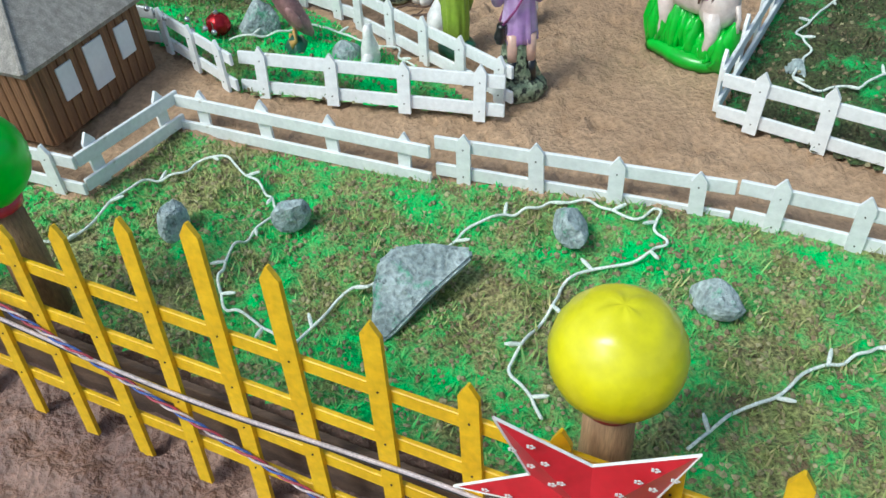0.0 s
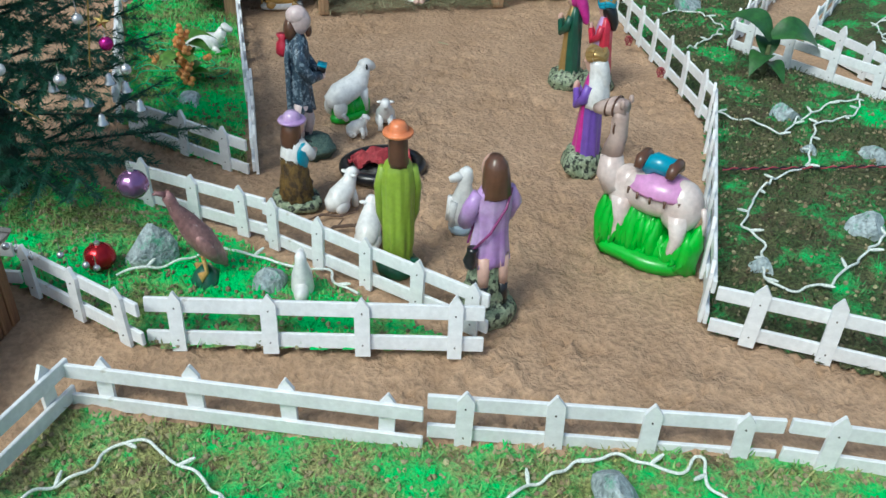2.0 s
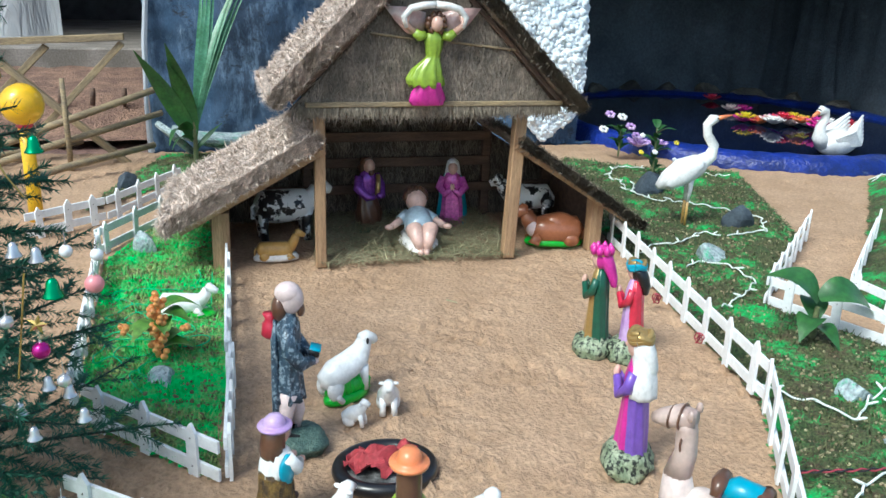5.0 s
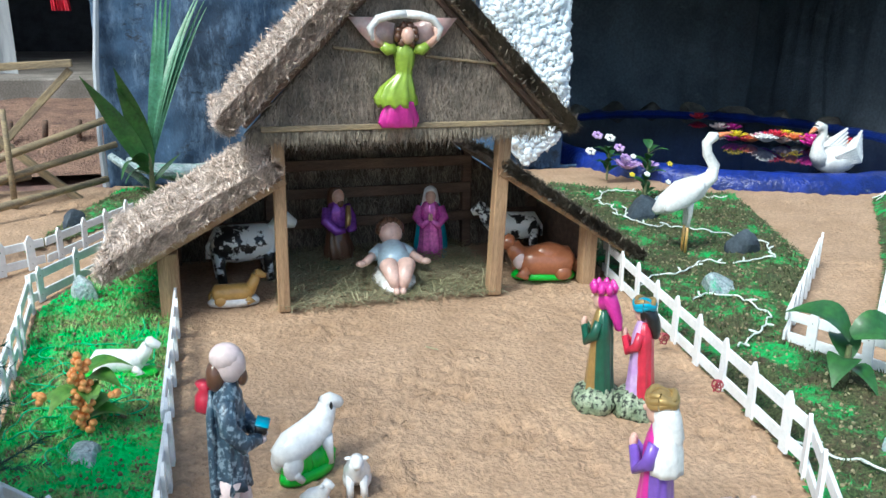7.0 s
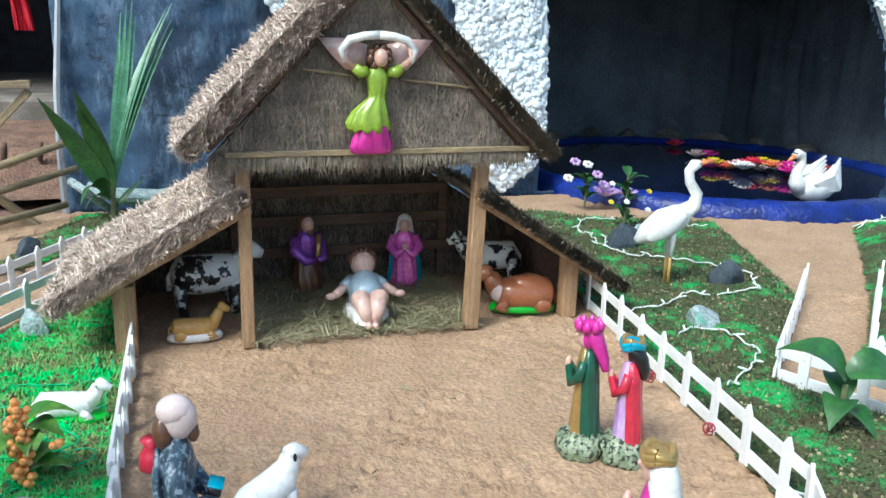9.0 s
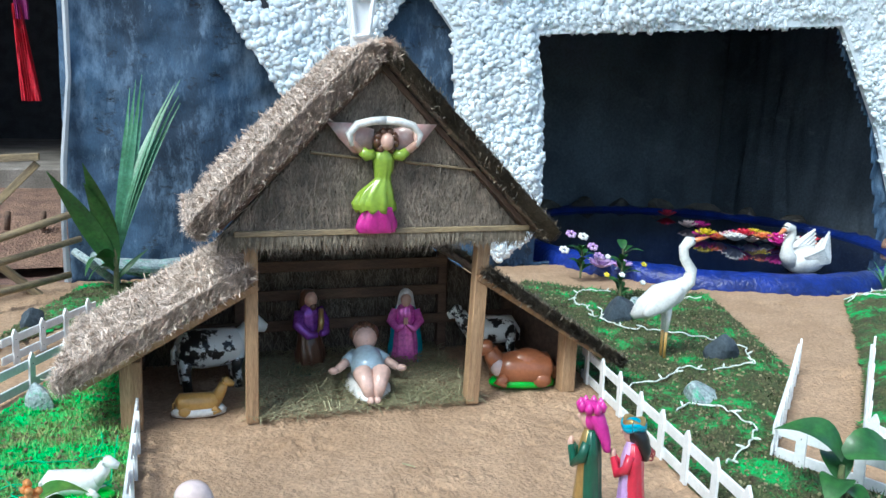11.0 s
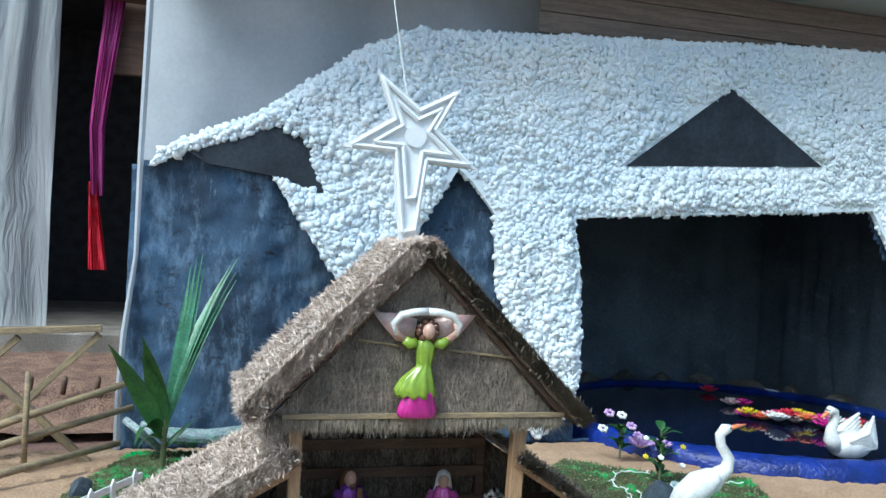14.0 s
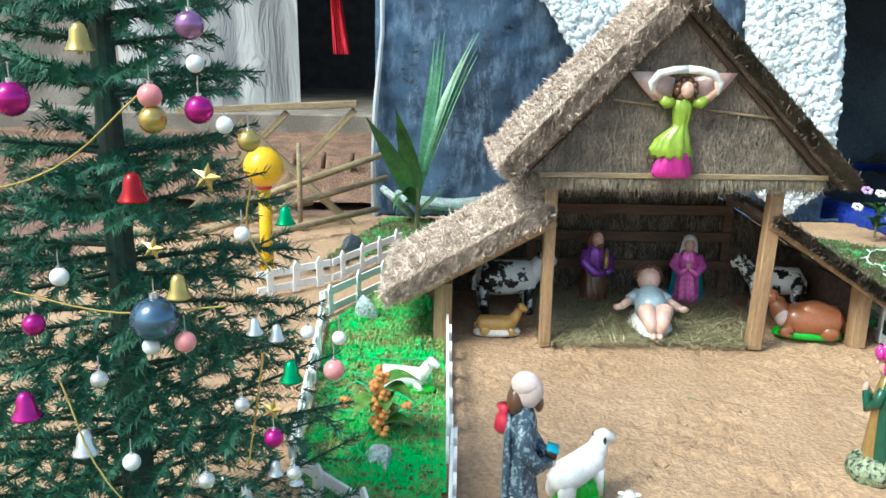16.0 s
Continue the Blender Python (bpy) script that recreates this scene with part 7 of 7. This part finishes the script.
# ---- decorated tree ----
NEEDLE = material("tree_needle", (0.018, 0.105, 0.07), (0.035, 0.15, 0.09), 0.6, 8, 50, 0, vary=0.45)
TRUNK = material("tree_trunk", (0.02, 0.06, 0.045), (0.03, 0.04, 0.03), 0.8, 10, 60, 0.5, 0.004)
TX, TY, TH = -1.12, 4.0, 2.35
tree = thing("christmas_tree", TX, TY, 0.0, "tall artificial dark green tree hung with baubles", "tree")
bm = bmesh.new()
tube(bm, [(0, 0, 0), (0.005, 0, 0.8), (0, 0, 1.6), (0, 0, TH)], [0.045, 0.036, 0.026, 0.01], 10)
trunk = part("trunk", bm, TRUNK, tree)
rnd = np.random.default_rng(12)
rows, twigs = [], bmesh.new()
z = 0.16
while z < TH - 0.05:
    R = 0.62 * (1 - (z / TH)) ** 0.8 + 0.06
    nb = int(7 + 6 * R)
    for k in range(nb):
        a = math.tau * (k + rnd.uniform(-0.3, 0.3)) / nb + z * 5
        L = R * rnd.uniform(0.75, 1.12)
        droop = rnd.uniform(-0.12, 0.2)
        side = Vector((-math.sin(a), math.cos(a), 0))
        out_ = Vector((math.cos(a), math.sin(a), 0))
        z0 = z + rnd.uniform(-0.04, 0.04)
        axis_pt = lambda u: out_ * (L * u) + Vector((0, 0, z0 - droop * L * u * u + 0.04 * u))
        tube(twigs, [axis_pt(0.02), axis_pt(0.5), axis_pt(1)], [0.007, 0.005, 0.002], 5)
        lines = [(axis_pt, 0.12, 1.0, 1.0)]
        for q in range(int(3 + L * 7)):
            u0 = 0.2 + 0.7 * (q + rnd.uniform(0, 0.6)) / (3 + L * 7)
            s = 1 if q % 2 else -1
            d2 = (out_ * 0.75 + side * s * 0.75 + Vector((0, 0, rnd.uniform(-0.25, 0.2)))).normalized()
            l2 = L * (0.42 * (1 - u0) + 0.12)
            p0 = axis_pt(u0)
            lines.append(((lambda p0, d2, l2: lambda u: p0 + d2 * l2 * u + Vector((0, 0, -0.1 * l2 * u * u)))(p0, d2, l2), 0.0, 1.0, l2 / L))
        for fn, u0, u1, rel in lines:
            m = int(190 * L * rel / 0.4) + 26
            for q in range(m):
                u = u0 + (u1 - u0) * rnd.uniform(0, 1)
                p = fn(u)
                d = (fn(min(1, u + 0.05)) - fn(max(0, u - 0.05))).normalized()
                r = Vector(rnd.normal(0, 1, 3))
                r = (r - d * r.dot(d)).normalized()
                w = (d * 0.55 + r * 0.85).normalized()
                rows.append((tuple(p), tuple(p + w * rnd.uniform(0.018, 0.036)), tuple(d.cross(r))))
    z += 0.14 + 0.02 * (z < 0.5)
part("branch", twigs, TRUNK, tree)["kind"] = "stuff"
V, F = strands(rows, 0.0017)
nd = from_arrays("needles", V, F, NEEDLE, tree)
nd["kind"] = "stuff"

FOILS = {n: material(n + "_bauble", c, [v * 0.8 for v in c], 0.16, 9, 60, 0.05, 0.001, 0.7, dark=0.95) for n, c in dict(magenta=(0.55, 0.02, 0.28), red=(0.5, 0.02, 0.03), gold=(0.6, 0.45, 0.15), silver=(0.75, 0.76, 0.78), green=(0.02, 0.4, 0.15), blue=(0.12, 0.2, 0.3), purple=(0.4, 0.2, 0.42)).items()}
FOILS["white"], FOILS["pink"] = plaster("white_bauble", (0.85, 0.86, 0.88)), plaster("pink_bauble", (0.8, 0.3, 0.32))
FOILS["yellow"] = plaster("yellow_bauble", (0.8, 0.6, 0.02))


def bauble(x, y, z, r, colour, ribs=0):
    t = thing("bauble", x, y, z, f"{'ribbed ' if ribs else ''}{colour} bauble hanging from the tree branch", "bauble", "tree baubles")
    bm = bmesh.new()
    bmesh.ops.create_uvsphere(bm, u_segments=24 if r < 0.03 else 36, v_segments=14, radius=r)
    if ribs:
        for v in bm.verts:
            k = 1 + 0.06 * abs(math.cos(math.atan2(v.co.y, v.co.x) * ribs))
            v.co.x, v.co.y = v.co.x * k, v.co.y * k
    part("globe", bm, FOILS[colour], t, "", True)
    bm = bmesh.new()
    tube(bm, [(0, 0, r * 0.95), (0, 0, r * 1.18)], [r * 0.2, r * 0.2], 8)
    tube(bm, [(0, 0, r * 1.15), (0, 0, r * 1.15 + 0.03)], 0.0012, 4)
    part("cap", bm, FOILS["silver"], t, "silver cap and thread")
    return t


def bell(x, y, z, r, colour):
    t = thing("bell", x, y, z, f"shiny {colour} bell hanging from the tree branch", "bell", "tree bells")
    bm = bmesh.new()
    lathe(bm, [(r * 1.1, -r), (r * 1.0, -r * 0.85), (r * 0.7, -r * 0.3), (r * 0.6, r * 0.4), (r * 0.4, r * 0.8), (r * 0.1, r * 0.95)], 18)
    part("body", bm, FOILS[colour], t, "", True)
    bm = bmesh.new()
    ball(bm, (0, 0, -r), r * 0.25, 0, 8)
    part("clapper", bm, FOILS[colour], t, "", True)
    return t


def little_star(x, y, z, r):
    bm = bmesh.new()
    rim = [bm.verts.new((r * math.cos(radians(90 + 36 * k)) * (1 if k % 2 == 0 else 0.42), 0, r * math.sin(radians(90 + 36 * k)) * (1 if k % 2 == 0 else 0.42))) for k in range(10)]
    f, b = bm.verts.new((0, -r * 0.25, 0)), bm.verts.new((0, r * 0.25, 0))
    for k in range(10):
        bm.faces.new((rim[k], rim[(k + 1) % 10], f))
        bm.faces.new((rim[(k + 1) % 10], rim[k], b))
    bmesh.ops.recalc_face_normals(bm, faces=bm.faces)
    ob = part("star_ornament", bm, FOILS["gold"])
    ob.matrix_basis = pose(x, y, z, 0, 12, -10)
    return tagged(ob, "small gold star hanging from the tree branch", "star", "tree stars")


for x, z, r, c, ribs in ((-0.881, 0.928, 0.045, "blue", 9), (-1.113, 1.347, 0.032, "magenta", 0), (-0.773, 1.333, 0.026, "magenta", 0), (-0.859, 1.314, 0.026, "gold", 0), (-0.861, 1.357, 0.022, "pink", 0), (-0.782, 1.482, 0.026, "purple", 0),
                         (-0.776, 1.415, 0.016, "white", 0), (-0.728, 1.306, 0.016, "white", 0), (-0.705, 1.101, 0.015, "white", 0), (-1.059, 1.011, 0.018, "white", 0), (-0.893, 0.872, 0.017, "white", 0), (-0.825, 0.882, 0.021, "pink", 0),
                         (-1.118, 0.913, 0.022, "magenta", 0), (-0.585, 0.906, 0.014, "white", 0), (-0.524, 0.895, 0.014, "white", 0), (-0.535, 0.828, 0.021, "pink", 0), (-0.659, 0.678, 0.02, "magenta", 0), (-0.685, 1.278, 0.021, "gold", 0),
                         (-1.0, 0.8, 0.018, "silver", 0), (-0.95, 0.62, 0.018, "white", 0), (-1.2, 1.15, 0.02, "red", 0), (-0.8, 1.56, 0.02, "gold", 0), (-0.9, 1.7, 0.018, "white", 0), (-0.85, 1.63, 0.02, "green", 0), (-1.0, 1.85, 0.02, "yellow", 0),
                         (-0.95, 1.78, 0.022, "gold", 0), (-0.72, 0.75, 0.016, "silver", 0), (-0.8, 0.58, 0.018, "silver", 0), (-0.62, 0.6, 0.016, "silver", 0)):
    bauble(x, 3.55, z, r, c, ribs)
for x, y, z, r, c in ((-0.905, 3.55, 1.19, 0.028, "red"), (-0.62, 3.55, 0.826, 0.022, "green"), (-0.622, 3.55, 1.14, 0.018, "green"), (-0.832, 3.55, 0.998, 0.024, "gold"), (-1.152, 3.55, 0.745, 0.028, "magenta"), (-1.041, 3.55, 0.666, 0.026, "silver"), (-0.66, 3.62, 0.88, 0.017, "silver"), (-0.7, 3.6, 0.9, 0.017, "silver"), (-0.98, 3.55, 1.46, 0.026, "gold")):
    bell(x, y, z, r, c)
for x, z, r in ((-0.767, 1.208, 0.03), (-0.876, 1.07, 0.025), (-0.66, 0.74, 0.025)):
    little_star(x, 3.55, z, r)
bauble(-0.67, 3.6, 0.205, 0.047, "purple", 14)
bauble(-0.775, 3.4, 0.075, 0.045, "red", 14)
for k in range(9):
    bauble(-1.05 + 0.034 * k + 0.01 * (k % 2), 3.34 - 0.005 * k + 0.02 * (k % 3), 0.17 - 0.012 * k + 0.012 * (k % 2), 0.011, "silver")
for k in range(7):
    bell(-0.86 + 0.04 * k, 3.72 + 0.03 * (k % 3), 0.5 - 0.04 * (k % 4), 0.018, "silver")
# bead garlands
for pts in ([(-1.3, 3.6, 1.15), (-1.05, 3.55, 1.22), (-0.88, 3.55, 1.36)], [(-1.15, 3.55, 0.98), (-0.95, 3.55, 0.94), (-0.75, 3.57, 0.95)], [(-1.08, 3.55, 0.8), (-0.98, 3.5, 0.6), (-0.86, 3.5, 0.48)], [(-0.69, 3.58, 1.2), (-0.7, 3.58, 1.1), (-0.66, 3.58, 1.02)], [(-0.68, 3.58, 0.85), (-0.7, 3.58, 0.72), (-0.72, 3.58, 0.6)]):
    cord("bead_garland", pts, 0.0022, FOILS["gold"], "thin gold bead garland looped on the tree", "garland")

# ---- strings of lights ----
def light_string(pts, label="white cord of small bulbs laid over the turf"):
    rnd = random.Random(len(pts) * 7 + int(pts[0][0] * 100))
    run = []
    for (x0, y0), (x1, y1) in zip(pts, pts[1:]):
        n = max(1, int(math.hypot(x1 - x0, y1 - y0) / 0.035))
        for k in range(n):
            x, y = x0 + (x1 - x0) * k / n + rnd.uniform(-0.007, 0.007), y0 + (y1 - y0) * k / n + rnd.uniform(-0.007, 0.007)
            run.append((x, y, surface_z(x, y) + 0.014 + rnd.uniform(0, 0.008)))
    ob = cord("light_string", run, 0.0042, CABLE_W, label, "string lights")
    for i in range(2, len(run), 4):
        p, q = Vector(run[i]), Vector(run[i - 1])
        a = math.atan2(p.y - q.y, p.x - q.x) + (0.9 if i % 8 == 2 else -0.9)
        bm = bmesh.new()
        d = Vector((math.cos(a), math.sin(a), 0.25))
        tube(bm, [p, p + d * 0.014, p + d * 0.03, p + d * 0.042], [0.004, 0.0055, 0.0055, 0.003], 7)
        part("bulb", bm, CABLE_W, ob, "small white lamp holder")
    return ob


light_string([(-1.12, 2.36), (-1.03, 2.34), (-0.98, 2.42), (-0.95, 2.52), (-0.88, 2.63), (-0.75, 2.67), (-0.73, 2.72), (-0.63, 2.72), (-0.52, 2.61), (-0.42, 2.46), (-0.47, 2.38), (-0.54, 2.28), (-0.54, 2.17), (-0.5, 2.07), (-0.42, 2.02), (-0.33, 1.93), (-0.31, 1.85)])
light_string([(-0.3, 1.91), (-0.24, 2.01), (-0.2, 2.08), (-0.09, 2.15), (-0.0, 2.21), (0.1, 2.28), (0.21, 2.35), (0.38, 2.4), (0.48, 2.39), (0.61, 2.3), (0.67, 2.33), (0.65, 2.25), (0.67, 2.2), (0.58, 2.14), (0.46, 2.13), (0.4, 2.1), (0.35, 2.0), (0.28, 1.91), (0.23, 1.8), (0.27, 1.73), (0.32, 1.63)])
light_string([(0.59, 1.57), (0.71, 1.66), (0.81, 1.69), (0.92, 1.77), (1.09, 1.84), (1.4, 1.8)])
light_string([(-0.73, 3.34), (-0.6, 3.36), (-0.51, 3.39), (-0.43, 3.43), (-0.33, 3.38), (-0.21, 3.31), (-0.1, 3.28), (-0.09, 3.2), (0.0, 3.1)])
light_string([(1.7, 4.2), (1.8, 3.99), (1.86, 3.84), (2.02, 3.96), (2.29, 4.1), (2.45, 4.1), (2.31, 3.97), (2.06, 3.9), (1.91, 3.71), (1.79, 3.55), (1.62, 3.51), (1.46, 3.39), (1.3, 3.22), (1.31, 3.1), (1.2, 2.92), (1.26, 2.84), (1.38, 2.85), (1.58, 2.96), (1.75, 3.06), (2.2, 3.2)])
light_string([(1.98, 5.7), (2.1, 5.8), (2.21, 5.79), (2.5, 5.95), (2.66, 5.9)])
light_string([(2.1, 5.42), (2.24, 5.5), (2.36, 5.41), (2.35, 5.16), (2.22, 5.03), (1.95, 4.86)])
light_string([(2.66, 5.9), (2.95, 5.92), (3.1, 6.2), (3.0, 6.45), (2.82, 6.61), (2.61, 6.74), (2.55, 6.95), (2.7, 7.2)])
light_string([(2.55, 7.0), (2.62, 7.3), (2.6, 7.5), (2.8, 7.7), (3.05, 7.62)])
light_string([(3.3, 7.5), (3.5, 7.42), (3.62, 7.3)])
light_string([(4.75, 7.1), (5.0, 7.2), (5.4, 7.3), (5.7, 7.1)])
light_string([(4.8, 7.2), (5.1, 7.05), (5.3, 7.12)])
light_string([(3.0, 4.6), (3.2, 5.0), (3.6, 5.2), (4.2, 5.9)])
# green powder-coated cord in the sheep's bed
CORD_G = material("green_cord", (0.02, 0.5, 0.2), (0.02, 0.42, 0.16), 0.6, 30, 200, 0.2, 0.001)
rnd = random.Random(9)
for k in range(4):
    x, y, g, run = -0.6 + rnd.uniform(-0.12, 0.18), 4.55 + 0.1 * k, rnd.uniform(0.6, 2.4), []
    for i in range(26):
        run.append((x, y, 0.035 + rnd.uniform(-0.008, 0.02)))
        g += rnd.uniform(-0.9, 0.9) + (0.5 if x > -0.42 else -0.5 if x < -0.74 else 0)
        g = max(-0.4, min(3.5, g))
        x, y = min(-0.35, max(-0.78, x + 0.075 * math.cos(g))), min(6.0, y + 0.06 * math.sin(g))
    cord("green_wire", run, 0.003, CORD_G, "thin wire dusted bright green on the turf", "wire")

# ---- cables on the yellow fence ----
CAB_GREY, CAB_RED, CAB_BLUE, CAB_BLACK = (material(n, c, None, 0.4, 30, 200, 0.1, 0.001) for n, c in (("pinkish_cable", (0.55, 0.45, 0.46)), ("red_cable", (0.4, 0.05, 0.08)), ("blue_cable", (0.05, 0.1, 0.35)), ("black_cable", (0.02, 0.02, 0.025))))


def on_fence(s, h, out=0.0):
    """A point on the yellow fence: s along it from its left end, h up its slope."""
    lean = radians(6)
    n = Vector((-0.407, -0.913, 0))
    p = Vector((-2.076, 2.403, -0.3)) + Vector((0.913, -0.407, 0)) * s
    return tuple(p - n * (h * math.sin(lean)) + n * (0.024 + out) + Vector((0, 0, h * math.cos(lean))))


for r, m, dz in ((0.005, CAB_GREY, 0), (0.004, CAB_BLACK, -0.008)):
    cord("cable", [on_fence(0.6 + 0.3 * i, 0.34 + dz + 0.02 * math.sin(i * 1.3)) for i in range(11)], r, m, "pale twin cable tied along the yellow fence", "cable")
for ph, m in ((0, CAB_RED), (2.1, CAB_BLUE), (4.2, CAB_GREY)):
    cord("cable", [on_fence(1.05 + 0.024 * i, 0.45 - 0.3 * min(1, i / 42) + 0.006 * math.sin(i * 1.3 + ph), 0.004 + 0.004 * math.cos(i * 1.3 + ph)) for i in range(60)], 0.003, m, "twisted coloured wire hanging on the yellow fence", "cable")
# red wire over the right bed and twigs on the sand
for ph in (0, 3.1):
    cord("cable", [(1.44 + 0.02 * i, 3.59 - 0.003 * i + 0.004 * math.sin(i * 1.6 + ph), 0.06 + 0.004 * math.cos(i * 1.6 + ph)) for i in range(40)], 0.003, CAB_RED if ph else CAB_BLACK, "twisted red and black wire over the turf", "cable")
for x, y, a in ((-0.02, 3.52, 20), (0.03, 3.5, -25), (-0.05, 3.6, 5)):
    bm = bmesh.new()
    tube(bm, [(-0.09, 0, 0.012), (-0.03, 0.012, 0.02), (0.03, -0.006, 0.014), (0.09, 0.01, 0.012)], [0.003, 0.005, 0.004, 0.002], 6)
    tube(bm, [(-0.02, 0.01, 0.018), (0.02, 0.04, 0.02)], [0.003, 0.002], 5)
    ob = part("twig", bm, WOOD_DARK)
    ob.matrix_basis = pose(x, y, 0, 0, 0, a)
    tagged(ob, "dry brown twig lying on the sand", "twig", "twigs")
bm = bmesh.new()
tube(bm, [(-0.03, 0, 0.01), (0.03, 0.005, 0.012)], [0.004, 0.003], 6)
ob = part("straw_piece", bm, HAY)
ob.matrix_basis = pose(0.757, 5.25, 0, 0, 0, -55)
tagged(ob, "single pale straw stalk on the sand", "straw")
for x, y in ((1.66, 4.55), (1.7, 5.0)):
    cord("wire_knot", [(x + 0.014 * math.sin(i * 2.1), y + 0.02 * math.cos(i * 1.7), 0.03 + 0.06 * abs(math.sin(i * 0.9))) for i in range(12)], 0.003, CAB_RED, "knotted red wire on the white fence", "wire")

# ---- poles and trestle by the terrace ----
def pole(name, a, b, r, mats, label, flat=False):
    bm = bmesh.new()
    a, b = Vector(a), Vector(b)
    if flat:
        box(bm, 0, (b - a).length, -r, r, -r * 0.5, r * 0.5, 0, 0.004)
        ob = part(name, bm, mats)
        ob.matrix_basis = Matrix.Translation(a) @ (b - a).to_track_quat("X", "Z").to_matrix().to_4x4()
    else:
        tube(bm, [a, (a + b) / 2 + Vector((0, 0, 0.01)), b], [r, r * 1.05, r * 0.9], 9)
        ob = part(name, bm, mats, None, "", True)
    return tagged(ob, label, "pole", "rough poles by the terrace")


trestle = thing("trestle", -1.6, 8.6, -0.04, "rough plank trestle with crossed legs on the clay", "trestle")
for a, b, n in (((-0.8, 0, 0.92), (0.62, 0, 1.0), "top_plank"), ((0.06, 0.03, 0.92), (-0.86, 0.03, 0.0), "leg"), ((0.6, 0.03, 0.95), (-0.3, 0.03, 0.02), "leg"), ((-0.3, -0.04, 0.85), (0.6, -0.04, 0.0), "leg")):
    beam(trestle, a, b, 0.06, 0.05, BAMBOO, n)
pole("pole", (-2.3, 8.3, 0.03), (-0.7, 8.5, 0.6), 0.028, BAMBOO, "long weathered pole propped over the clay bank")
pole("pole", (-2.2, 7.9, 0.02), (-0.75, 8.7, 0.36), 0.026, BAMBOO, "long weathered pole propped over the clay bank")
pole("pole", (-1.9, 7.5, 0.03), (-0.8, 8.4, 0.16), 0.026, BAMBOO, "long weathered pole lying over the clay")
pole("pole", (-2.6, 8.0, 0.02), (-1.4, 8.9, 0.1), 0.026, BAMBOO, "weathered pole lying on the clay")
pole("stake", (-1.4, 8.3, -0.04), (-1.4, 8.3, 0.68), 0.02, BAMBOO, "upright bamboo stake in the clay")
for k in range(8):
    x = -2.6 + 0.28 * k
    pole("stake", (x, 10.15, 0.2), (x + 0.02, 10.13, 0.36), 0.025, WOOD_DARK, "short broken stake along the clay bank")
